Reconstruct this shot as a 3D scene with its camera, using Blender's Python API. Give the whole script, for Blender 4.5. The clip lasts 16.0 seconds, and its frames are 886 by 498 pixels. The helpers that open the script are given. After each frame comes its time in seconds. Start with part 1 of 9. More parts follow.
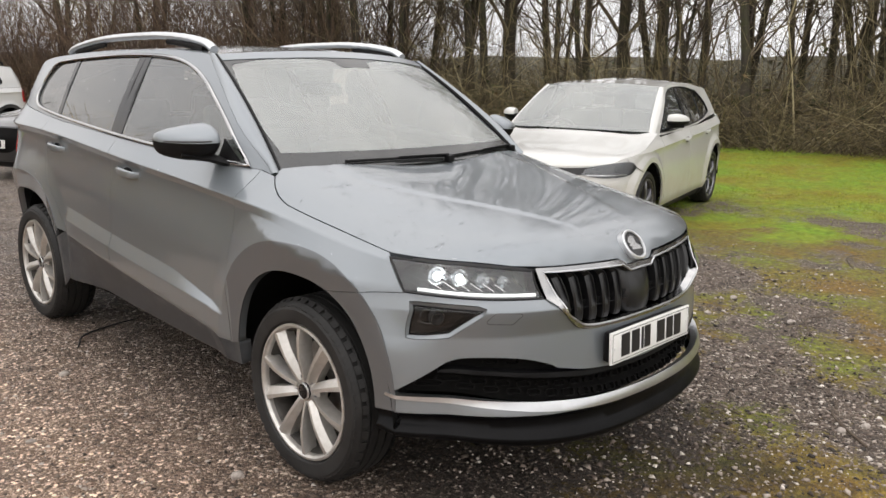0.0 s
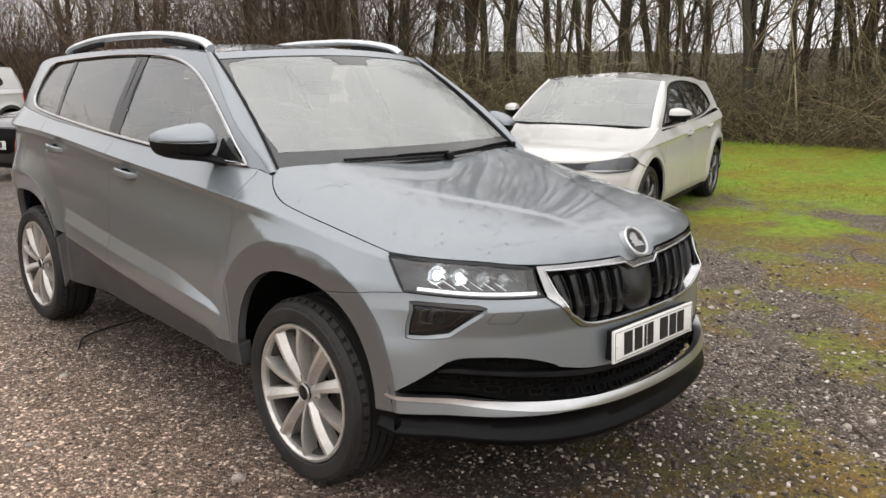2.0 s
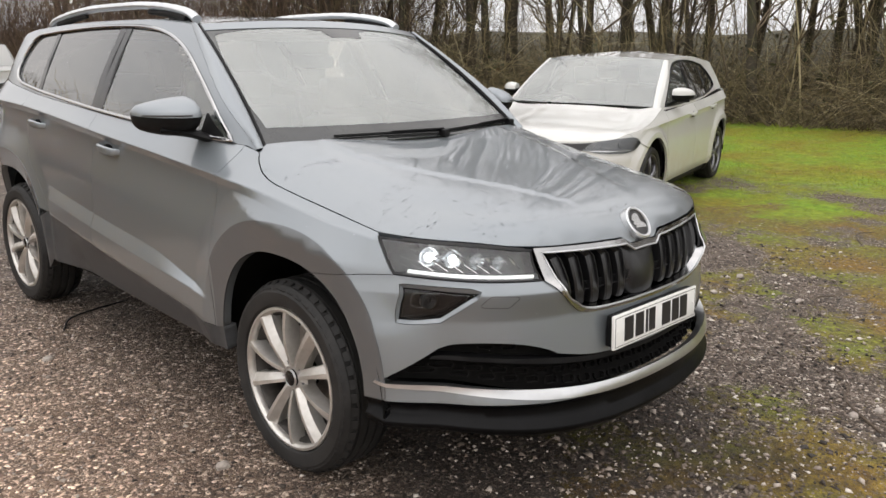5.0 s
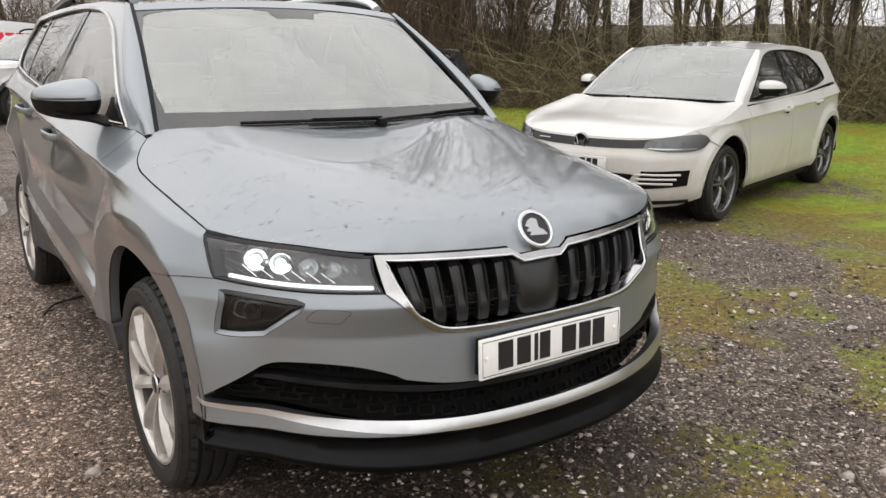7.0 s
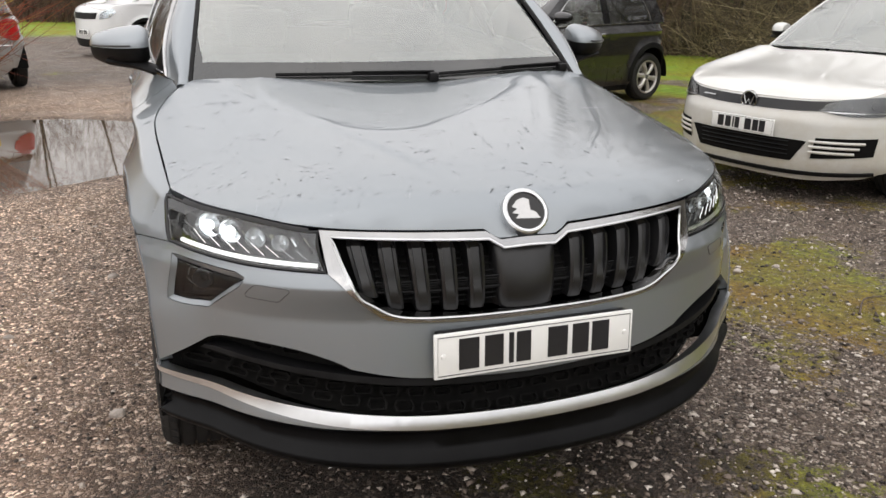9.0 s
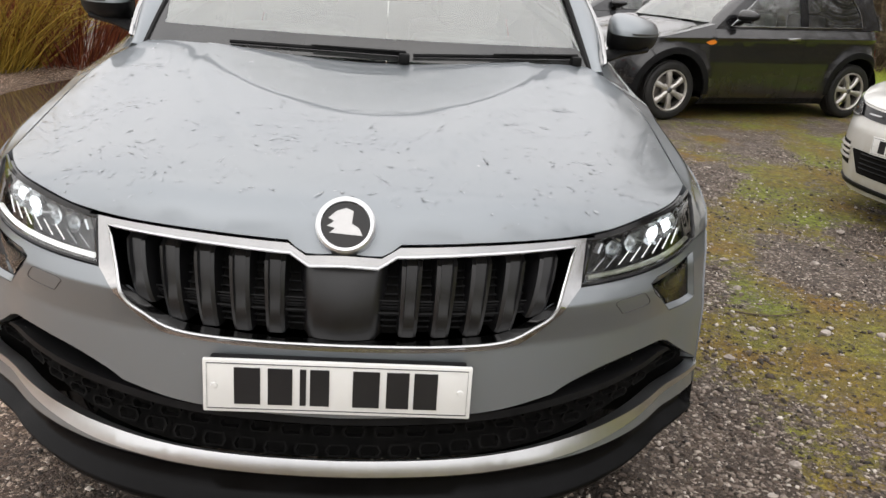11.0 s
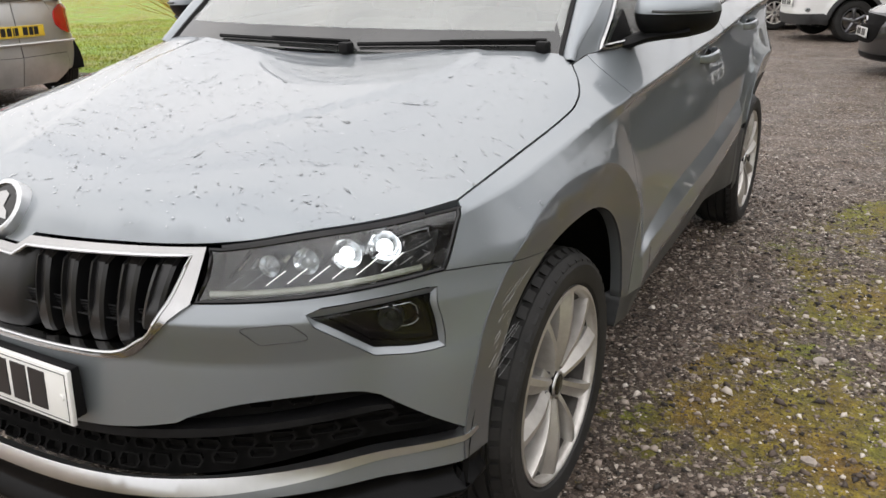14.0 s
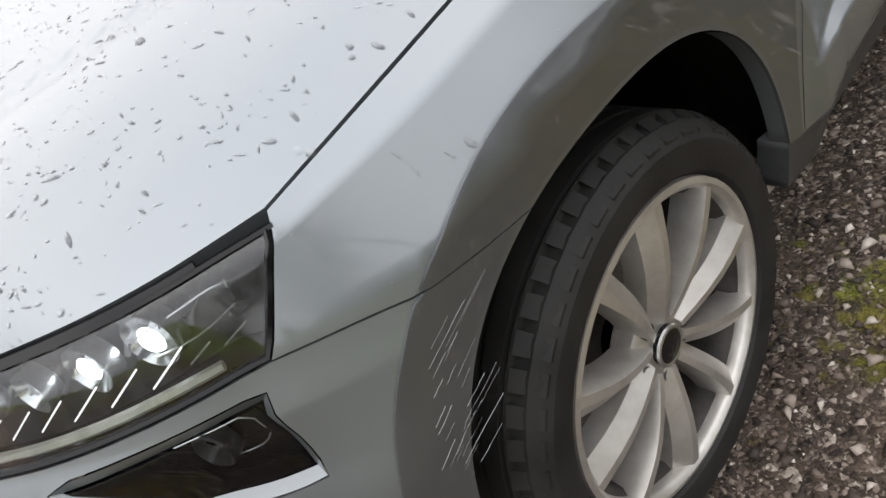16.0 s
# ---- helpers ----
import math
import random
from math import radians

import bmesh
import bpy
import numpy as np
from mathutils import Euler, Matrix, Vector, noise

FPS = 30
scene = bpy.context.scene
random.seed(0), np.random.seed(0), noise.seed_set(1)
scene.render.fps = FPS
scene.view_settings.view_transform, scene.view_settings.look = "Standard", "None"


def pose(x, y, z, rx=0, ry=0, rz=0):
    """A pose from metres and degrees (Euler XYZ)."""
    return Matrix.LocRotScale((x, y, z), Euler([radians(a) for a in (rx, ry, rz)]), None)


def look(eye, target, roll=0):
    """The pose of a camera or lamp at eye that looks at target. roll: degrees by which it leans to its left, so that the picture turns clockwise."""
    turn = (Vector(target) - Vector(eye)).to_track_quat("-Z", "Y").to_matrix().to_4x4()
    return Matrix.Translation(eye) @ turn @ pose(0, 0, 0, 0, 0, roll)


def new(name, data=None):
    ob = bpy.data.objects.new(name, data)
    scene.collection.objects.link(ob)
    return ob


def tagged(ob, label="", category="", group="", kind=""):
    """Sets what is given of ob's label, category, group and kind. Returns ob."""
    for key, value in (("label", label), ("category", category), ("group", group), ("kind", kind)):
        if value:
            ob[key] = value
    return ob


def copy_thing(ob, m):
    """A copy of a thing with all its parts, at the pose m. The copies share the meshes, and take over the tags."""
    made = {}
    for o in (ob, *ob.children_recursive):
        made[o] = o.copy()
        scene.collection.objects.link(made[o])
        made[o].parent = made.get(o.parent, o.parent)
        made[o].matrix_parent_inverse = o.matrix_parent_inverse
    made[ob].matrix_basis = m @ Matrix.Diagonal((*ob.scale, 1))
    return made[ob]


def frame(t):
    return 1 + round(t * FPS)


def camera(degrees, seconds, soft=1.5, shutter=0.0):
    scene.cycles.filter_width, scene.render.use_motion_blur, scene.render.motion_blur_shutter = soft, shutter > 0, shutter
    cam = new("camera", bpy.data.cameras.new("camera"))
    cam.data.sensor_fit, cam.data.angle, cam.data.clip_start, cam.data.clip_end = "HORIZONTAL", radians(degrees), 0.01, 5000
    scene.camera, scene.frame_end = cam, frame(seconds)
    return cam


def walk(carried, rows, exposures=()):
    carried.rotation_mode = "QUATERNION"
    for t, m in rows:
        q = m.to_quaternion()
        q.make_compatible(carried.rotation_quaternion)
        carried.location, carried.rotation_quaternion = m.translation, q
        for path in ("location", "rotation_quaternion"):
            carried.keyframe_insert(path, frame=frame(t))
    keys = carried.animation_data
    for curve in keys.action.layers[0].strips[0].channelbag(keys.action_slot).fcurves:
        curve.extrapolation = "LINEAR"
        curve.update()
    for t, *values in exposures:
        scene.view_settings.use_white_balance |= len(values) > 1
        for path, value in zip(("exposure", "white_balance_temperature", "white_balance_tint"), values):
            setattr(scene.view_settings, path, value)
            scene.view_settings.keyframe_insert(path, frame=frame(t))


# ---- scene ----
cam = camera(57.7, 16.0)
PATH = [
    (0, (-2.447, -2.24, 1.45), (-1.052, -0.87, 1.029), 1.2),
    (0.5, (-2.441, -2.218, 1.452), (-1.036, -0.855, 1.037), 1.2),
    (1, (-2.434, -2.221, 1.453), (-1.027, -0.86, 1.041), 1.2),
    (1.5, (-2.429, -2.223, 1.452), (-1.029, -0.857, 1.034), 0.9),
    (2, (-2.418, -2.227, 1.452), (-1.03, -0.853, 1.022), 0.6),
    (2.5, (-2.4, -2.228, 1.449), (-1.029, -0.84, 1.007), 0.2),
    (3, (-2.39, -2.235, 1.456), (-1.032, -0.838, 1.004), -0.0),
    (3.5, (-2.39, -2.235, 1.454), (-1.035, -0.837, 0.995), -0.0),
    (4, (-2.402, -2.19, 1.447), (-1.036, -0.804, 0.984), 0.3),
    (4.5, (-2.39, -2.147, 1.431), (-1.013, -0.774, 0.96), 0.6),
    (5, (-2.318, -2.16, 1.422), (-0.937, -0.794, 0.948), 0.9),
    (5.2, (-2.268, -2.192, 1.425), (-0.884, -0.829, 0.95), 1.0),
    (7.3, (-1.34, -2.532, 1.371), (-0.34, -0.878, 0.857), 1.4),
    (7.5, (-1.269, -2.592, 1.375), (-0.348, -0.905, 0.821), 2.0),
    (8, (-1.104, -2.57, 1.348), (-0.315, -0.833, 0.748), 1.3),
    (8.2, (-1.037, -2.504, 1.365), (-0.276, -0.755, 0.764), 1.3),
    (10.3, (-0.266, -2.425, 1.399), (0.056, -0.557, 0.759), 1.7),
    (10.5, (-0.148, -2.377, 1.364), (0.121, -0.501, 0.726), 2.7),
    (11, (0.088, -2.266, 1.372), (0.219, -0.385, 0.706), 4.0),
    (11.5, (0.391, -2.253, 1.403), (0.317, -0.383, 0.697), 2.0),
    (12, (0.637, -2.182, 1.403), (0.358, -0.317, 0.737), 2.1),
    (12.5, (0.805, -2.042, 1.37), (0.36, -0.192, 0.752), 3.0),
    (13, (1.005, -1.982, 1.361), (0.334, -0.207, 0.73), 1.4),
    (13.5, (1.28, -1.875, 1.362), (0.412, -0.194, 0.714), -0.4),
    (14, (1.486, -1.656, 1.323), (0.555, -0.02, 0.647), -0.8),
    (14.5, (1.614, -1.448, 1.336), (0.592, 0.111, 0.612), -2.3),
    (15, (1.682, -1.228, 1.32), (0.492, 0.18, 0.544), -7.4),
    (15.5, (1.539, -0.932, 1.279), (0.242, 0.268, 0.342), -15.0),
    (16, (1.41, -0.642, 1.224), (0.035, 0.269, 0.093), -26.4),
]
walk(cam, [(t, look(eye, target, roll)) for t, eye, target, roll in PATH], [(0, 0.05, 6650, 12.5), (8, 0.05, 6650, 12.5), (12, 0.10, 6650, 12.5), (14, 0.17, 6600, 12.5), (15, 0.22, 6550, 12.5), (16, 0.30, 6500, 12)])

# ---- sky and light: a bright overcast day ----
world = bpy.data.worlds.new("overcast_sky")
scene.world = world
world.use_nodes = True
_n, _l = world.node_tree.nodes, world.node_tree.links
_bg = _n["Background"]
_sky = _n.new("ShaderNodeTexSky")
_sky.sky_type, _sky.sun_disc = "NISHITA", False
_sky.sun_elevation, _sky.sun_rotation = radians(63), radians(229)
_sky.air_density, _sky.dust_density, _sky.ozone_density = 1.0, 4.0, 1.0
_hsv = _n.new("ShaderNodeHueSaturation")
_hsv.inputs["Saturation"].default_value = 0.12
_coord = _n.new("ShaderNodeTexCoord")
_sep = _n.new("ShaderNodeSeparateXYZ")
_l.new(_coord.outputs["Generated"], _sep.inputs[0])
_map = _n.new("ShaderNodeMapping")
_map.inputs["Scale"].default_value = (1.0, 1.0, 2.4)
_cloud = _n.new("ShaderNodeTexNoise")
_cloud.inputs["Scale"].default_value, _cloud.inputs["Detail"].default_value = 1.9, 7.0
_ramp = _n.new("ShaderNodeValToRGB")
_ramp.color_ramp.elements[0].position, _ramp.color_ramp.elements[0].color = 0.30, (0.70, 0.72, 0.75, 1)
_ramp.color_ramp.elements[1].position, _ramp.color_ramp.elements[1].color = 0.70, (1.0, 0.99, 0.97, 1)
# an overcast dome is about three times as bright overhead as at the horizon
_dome = _n.new("ShaderNodeMapRange")
_dome.inputs[1].default_value, _dome.inputs[2].default_value = 0.0, 0.9
_dome.inputs[3].default_value, _dome.inputs[4].default_value = 8.4, 15.8
_deck = _n.new("ShaderNodeMix")
_deck.data_type, _deck.blend_type = "RGBA", "MULTIPLY"
_deck.inputs[0].default_value = 1.0
_mix = _n.new("ShaderNodeMix")
_mix.data_type = "RGBA"
_mix.inputs[0].default_value = 0.88
_l.new(_sky.outputs[0], _hsv.inputs["Color"])
_l.new(_coord.outputs["Generated"], _map.inputs["Vector"])
_l.new(_map.outputs[0], _cloud.inputs["Vector"])
_l.new(_cloud.outputs["Fac"], _ramp.inputs[0])
_l.new(_sep.outputs[2], _dome.inputs[0])
_l.new(_ramp.outputs[0], _deck.inputs[6])
_l.new(_dome.outputs[0], _deck.inputs[7])
_l.new(_hsv.outputs[0], _mix.inputs[6])
_l.new(_deck.outputs[2], _mix.inputs[7])
_l.new(_mix.outputs[2], _bg.inputs[0])
_bg.inputs[1].default_value = 0.15
sun_data = bpy.data.lights.new("sun", "SUN")
sun_data.energy, sun_data.angle, sun_data.color = 0.6, radians(110), (1.0, 0.97, 0.92)
sun = new("sun", sun_data)
sun.matrix_world = look((-7, -6, 18), (0, 0, 0))

# ---- materials ----
def nodes_of(name):
    m = bpy.data.materials.new(name)
    m.use_nodes = True
    return m, m.node_tree.nodes, m.node_tree.links, m.node_tree.nodes["Principled BSDF"]


def noise_node(n, l, scale, detail=4.0, rough=0.6, kind="Object", stretch=None):
    tc = n.new("ShaderNodeTexCoord")
    t = n.new("ShaderNodeTexNoise")
    t.inputs["Scale"].default_value, t.inputs["Detail"].default_value, t.inputs["Roughness"].default_value = scale, detail, rough
    src = tc.outputs[kind]
    if stretch:
        mp = n.new("ShaderNodeMapping")
        mp.inputs["Scale"].default_value = stretch
        l.new(src, mp.inputs["Vector"])
        src = mp.outputs[0]
    l.new(src, t.inputs["Vector"])
    return t


def ramp_node(n, l, source, stops):
    r = n.new("ShaderNodeValToRGB")
    e = r.color_ramp.elements
    while len(e) < len(stops):
        e.new(0.5)
    for k, (p, c) in zip(e, stops):
        k.position, k.color = p, (*c, 1) if len(c) == 3 else c
    l.new(source, r.inputs[0])
    return r


def bump_node(n, l, b, source, strength, distance):
    k = n.new("ShaderNodeBump")
    k.inputs["Strength"].default_value, k.inputs["Distance"].default_value = strength, distance
    l.new(source, k.inputs["Height"])
    l.new(k.outputs[0], b.inputs["Normal"])
    return k


def surface(name, low, high, scale=8.0, rough=(0.4, 0.6), metal=0.0, bump=0.0, distance=0.005, coat=0.0, fine=None, stretch=None, spec=0.5):
    """A plain surface whose colour and gloss wander between two values."""
    m, n, l, b = nodes_of(name)
    t = noise_node(n, l, scale, 6.0, 0.65, stretch=stretch)
    c = ramp_node(n, l, t.outputs["Fac"], [(0.32, low), (0.68, high)])
    l.new(c.outputs[0], b.inputs["Base Color"])
    r = n.new("ShaderNodeMapRange")
    r.inputs[3].default_value, r.inputs[4].default_value = rough
    l.new(t.outputs["Fac"], r.inputs[0])
    l.new(r.outputs[0], b.inputs["Roughness"])
    b.inputs["Metallic"].default_value = metal
    b.inputs["Coat Weight"].default_value = coat
    b.inputs["Specular IOR Level"].default_value = spec
    b.inputs["Coat Roughness"].default_value = 0.04
    if bump:
        f = noise_node(n, l, fine or scale * 8, 4.0, 0.6)
        bump_node(n, l, b, f.outputs["Fac"], bump, distance)
    return m


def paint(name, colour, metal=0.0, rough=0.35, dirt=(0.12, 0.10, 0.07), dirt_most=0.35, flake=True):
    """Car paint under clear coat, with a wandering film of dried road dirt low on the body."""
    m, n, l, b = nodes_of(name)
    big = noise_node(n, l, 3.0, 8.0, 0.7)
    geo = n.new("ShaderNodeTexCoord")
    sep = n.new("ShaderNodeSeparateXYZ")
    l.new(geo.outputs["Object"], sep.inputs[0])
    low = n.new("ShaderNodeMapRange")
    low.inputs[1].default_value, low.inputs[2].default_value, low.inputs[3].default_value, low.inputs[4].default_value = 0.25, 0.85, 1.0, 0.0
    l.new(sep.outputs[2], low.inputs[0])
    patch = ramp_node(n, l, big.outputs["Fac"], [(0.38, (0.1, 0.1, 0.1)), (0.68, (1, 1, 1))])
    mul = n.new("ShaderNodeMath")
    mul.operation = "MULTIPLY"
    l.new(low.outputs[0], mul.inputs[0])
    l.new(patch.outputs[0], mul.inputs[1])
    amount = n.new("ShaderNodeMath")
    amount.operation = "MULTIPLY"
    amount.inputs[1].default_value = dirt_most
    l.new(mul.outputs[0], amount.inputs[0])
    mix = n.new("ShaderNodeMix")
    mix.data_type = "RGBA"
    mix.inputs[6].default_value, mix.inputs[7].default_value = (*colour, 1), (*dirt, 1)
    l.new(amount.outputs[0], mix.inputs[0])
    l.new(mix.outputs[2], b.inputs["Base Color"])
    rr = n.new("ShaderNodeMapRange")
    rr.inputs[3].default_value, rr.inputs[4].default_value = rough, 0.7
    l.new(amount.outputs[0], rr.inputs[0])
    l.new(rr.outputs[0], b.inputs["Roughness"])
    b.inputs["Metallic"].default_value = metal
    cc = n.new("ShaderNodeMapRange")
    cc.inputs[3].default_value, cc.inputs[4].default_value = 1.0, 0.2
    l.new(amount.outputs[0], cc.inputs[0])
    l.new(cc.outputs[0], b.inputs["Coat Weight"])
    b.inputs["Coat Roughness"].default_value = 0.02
    if flake:
        f = noise_node(n, l, 1800.0, 1.0, 0.5)
        bump_node(n, l, b, f.outputs["Fac"], 0.03, 0.0005)
    return m


def glass(name, tint=(0.75, 0.82, 0.80), rough=0.0, clear=0.45, film=1.75, haze=0.0):
    """Thin window glass: a mirror film at grazing angles over a tinted see-through sheet, hazed by rain and dust."""
    m, n, l, b = nodes_of(name)
    n.remove(b)
    out = n["Material Output"]
    tr, gl, mx, fr = n.new("ShaderNodeBsdfTransparent"), n.new("ShaderNodeBsdfGlossy"), n.new("ShaderNodeMixShader"), n.new("ShaderNodeFresnel")
    tr.inputs[0].default_value = (*[clear * c for c in tint], 1)
    gl.inputs[0].default_value, gl.inputs["Roughness"].default_value = (1, 1, 1, 1), rough
    fr.inputs[0].default_value = film
    l.new(fr.outputs[0], mx.inputs[0])
    sheet = tr.outputs[0]
    if haze:
        dust, veil = n.new("ShaderNodeBsdfDiffuse"), n.new("ShaderNodeMixShader")
        dust.inputs[0].default_value = (0.72, 0.76, 0.73, 1)
        spread = n.new("ShaderNodeMapRange")
        spread.inputs[1].default_value, spread.inputs[2].default_value = 0.3, 0.7
        spread.inputs[3].default_value, spread.inputs[4].default_value = 0.80 * haze, 1.20 * haze
        l.new(noise_node(n, l, 2.4, 5.0, 0.6).outputs["Fac"], spread.inputs[0])
        l.new(spread.outputs[0], veil.inputs[0])
        l.new(tr.outputs[0], veil.inputs[1])
        l.new(dust.outputs[0], veil.inputs[2])
        sheet = veil.outputs[0]
    l.new(sheet, mx.inputs[1])
    l.new(gl.outputs[0], mx.inputs[2])
    l.new(mx.outputs[0], out.inputs[0])
    return m


def glow(name, colour, strength):
    m, n, l, b = nodes_of(name)
    b.inputs["Base Color"].default_value = (0.8, 0.8, 0.8, 1)
    b.inputs["Emission Color"].default_value, b.inputs["Emission Strength"].default_value = (*colour, 1), strength
    return m


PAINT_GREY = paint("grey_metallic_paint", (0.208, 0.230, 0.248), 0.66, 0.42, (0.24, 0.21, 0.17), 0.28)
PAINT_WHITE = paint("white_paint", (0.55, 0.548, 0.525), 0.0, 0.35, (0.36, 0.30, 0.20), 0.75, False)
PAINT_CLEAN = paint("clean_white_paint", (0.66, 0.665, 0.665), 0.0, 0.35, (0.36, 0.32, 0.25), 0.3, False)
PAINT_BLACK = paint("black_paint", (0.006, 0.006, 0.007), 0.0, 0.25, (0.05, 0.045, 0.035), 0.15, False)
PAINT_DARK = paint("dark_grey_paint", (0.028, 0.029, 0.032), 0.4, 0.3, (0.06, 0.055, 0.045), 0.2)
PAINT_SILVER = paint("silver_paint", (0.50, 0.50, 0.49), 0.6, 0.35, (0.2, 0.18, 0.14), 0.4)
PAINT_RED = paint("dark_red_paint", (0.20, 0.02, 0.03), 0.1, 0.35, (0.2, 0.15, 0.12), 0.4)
CHROME = surface("bright_chrome", (0.36, 0.36, 0.36), (0.44, 0.44, 0.44), 6.0, (0.08, 0.16), 1.0)
SATIN = surface("satin_silver", (0.55, 0.56, 0.57), (0.66, 0.67, 0.68), 6.0, (0.25, 0.38), 1.0)
ALLOY = surface("silver_alloy", (0.46, 0.44, 0.41), (0.64, 0.62, 0.59), 14.0, (0.32, 0.5), 0.75)
ALLOY_DARK = surface("dark_alloy", (0.10, 0.10, 0.11), (0.22, 0.22, 0.23), 14.0, (0.25, 0.4), 0.8)
PLASTIC = surface("black_plastic", (0.005, 0.005, 0.0055), (0.012, 0.012, 0.0125), 10.0, (0.38, 0.6), 0.0, 0.15, 0.002, fine=300, spec=0.12)
PLASTIC_GREY = surface("grey_plastic", (0.030, 0.031, 0.033), (0.055, 0.056, 0.058), 10.0, (0.4, 0.6), 0.0, 0.2, 0.002, fine=300, spec=0.4)
GLOSS_BLACK = surface("gloss_black", (0.004, 0.004, 0.0045), (0.008, 0.008, 0.009), 10.0, (0.06, 0.12), 0.0, spec=0.4)
RUBBER = surface("tyre_rubber", (0.008, 0.008, 0.008), (0.026, 0.025, 0.024), 9.0, (0.5, 0.75), 0.0, 0.2, 0.003, fine=120, spec=0.35)
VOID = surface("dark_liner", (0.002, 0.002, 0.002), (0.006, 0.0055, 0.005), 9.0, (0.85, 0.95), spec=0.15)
CABIN = surface("cabin_fabric", (0.09, 0.092, 0.09), (0.17, 0.175, 0.165), 9.0, (0.8, 0.95))
CABIN_PALE = surface("pale_headlining", (0.42, 0.42, 0.40), (0.52, 0.52, 0.50), 9.0, (0.8, 0.95))
DISC = surface("brake_disc_steel", (0.22, 0.20, 0.18), (0.38, 0.36, 0.34), 20.0, (0.35, 0.55), 0.9)
GLASS_SCREEN = glass("windscreen_glass", (0.86, 0.95, 0.91), 0.0, 0.94, 1.95, 0.24)
GLASS_SIDE = glass("side_glass", (0.74, 0.84, 0.79), 0.0, 0.92, 2.1, 0.06)
GLASS_DARK = glass("privacy_glass", (0.34, 0.37, 0.36), 0.0, 0.42, 2.1, 0.02)
GLASS_LAMP = glass("lamp_lens", (0.93, 0.96, 0.97), 0.0, 0.95)
PLATE_WHITE = surface("plate_white", (0.72, 0.72, 0.70), (0.80, 0.80, 0.78), 4.0, (0.25, 0.4))
PLATE_YELLOW = surface("plate_yellow", (0.75, 0.52, 0.04), (0.82, 0.60, 0.06), 4.0, (0.25, 0.4))
INK = surface("plate_ink", (0.010, 0.010, 0.012), (0.02, 0.02, 0.022), 4.0, (0.3, 0.4))
LAMP_RED = surface("red_lamp", (0.35, 0.01, 0.01), (0.50, 0.02, 0.02), 5.0, (0.08, 0.15), coat=0.8)
LAMP_AMBER = surface("amber_lamp", (0.75, 0.22, 0.02), (0.85, 0.30, 0.03), 5.0, (0.08, 0.15), coat=0.8)
REFLECTOR = surface("lamp_reflector", (0.55, 0.57, 0.58), (0.75, 0.77, 0.78), 12.0, (0.12, 0.25), 0.9)
LED = glow("led_white", (0.95, 0.98, 1.0), 3.8)
LED_SOFT = glow("led_strip", (1.0, 1.0, 0.97), 0.9)
LED_OFF = surface("led_strip_off", (0.42, 0.42, 0.34), (0.64, 0.64, 0.56), 18.0, (0.2, 0.35))
RED_PRINT = surface("red_print", (0.60, 0.02, 0.04), (0.70, 0.03, 0.05), 4.0, (0.35, 0.5))
SCUFF = surface("bare_scuff", (0.24, 0.25, 0.25), (0.42, 0.42, 0.42), 60.0, (0.5, 0.7))


WATER = glass("rain_water", (1.0, 1.0, 1.0), 0.0, 0.97, 1.42)
GLASS_FOG = glass("fog_lens", (0.8, 0.82, 0.82), 0.0, 0.85, 1.4)
CRYSTAL = surface("clear_crystal", (0.62, 0.64, 0.66), (0.92, 0.93, 0.94), 90.0, (0.05, 0.25), 0.6)
LAMP_DARK = surface("lamp_housing", (0.02, 0.021, 0.023), (0.10, 0.104, 0.108), 30.0, (0.2, 0.45), 0.4)
SLAT = surface("grille_slat_black", (0.005, 0.005, 0.0055), (0.011, 0.011, 0.012), 14.0, (0.24, 0.40), 0.0, 0.1, 0.001, fine=300, spec=0.5)
LIP = surface("lip_black", (0.002, 0.002, 0.0022), (0.005, 0.005, 0.0055), 8.0, (0.22, 0.40), 0.0, 0.15, 0.002, fine=260, spec=0.10)
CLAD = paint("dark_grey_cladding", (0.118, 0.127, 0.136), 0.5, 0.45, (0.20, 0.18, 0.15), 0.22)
FRIT = surface("printed_glass_edge", (0.020, 0.021, 0.021), (0.034, 0.035, 0.035), 6.0, (0.03, 0.07), 0.0, spec=0.75)
SILL = surface("dark_sill_paint", (0.040, 0.042, 0.045), (0.075, 0.078, 0.082), 12.0, (0.38, 0.55), 0.2, 0.1, 0.002, fine=260, spec=0.4)
BARREL = surface("dark_wheel_barrel", (0.02, 0.018, 0.016), (0.07, 0.064, 0.058), 16.0, (0.5, 0.7), 0.4)

# ---- mesh helpers ----
from mathutils.geometry import delaunay_2d_cdt


def thing(name, label, category, group="", m=None):
    """A top-level thing: an empty at its base that carries the parts."""
    ob = tagged(new(name), label, category, group)
    ob.empty_display_size = 0.2
    if m is not None:
        ob.matrix_world = m
    return ob


def attach(name, me, material, parent=None, label="", smooth=None):
    if material is not None and not me.materials:
        me.materials.append(material)
    ob = new(name, me)
    if parent is not None:
        ob.parent = parent
    if label:
        ob["label"] = label
    return ob


def part(name, bm, material, parent=None, label="", smooth=True):
    """Links a bmesh as one mesh object under a thing or a part."""
    me = bpy.data.meshes.new(name)
    bm.normal_update()
    bm.to_mesh(me)
    bm.free()
    if smooth:
        me.polygons.foreach_set("use_smooth", [True] * len(me.polygons))
        me.set_sharp_from_angle(angle=radians(38))
    return attach(name, me, material, parent, label)


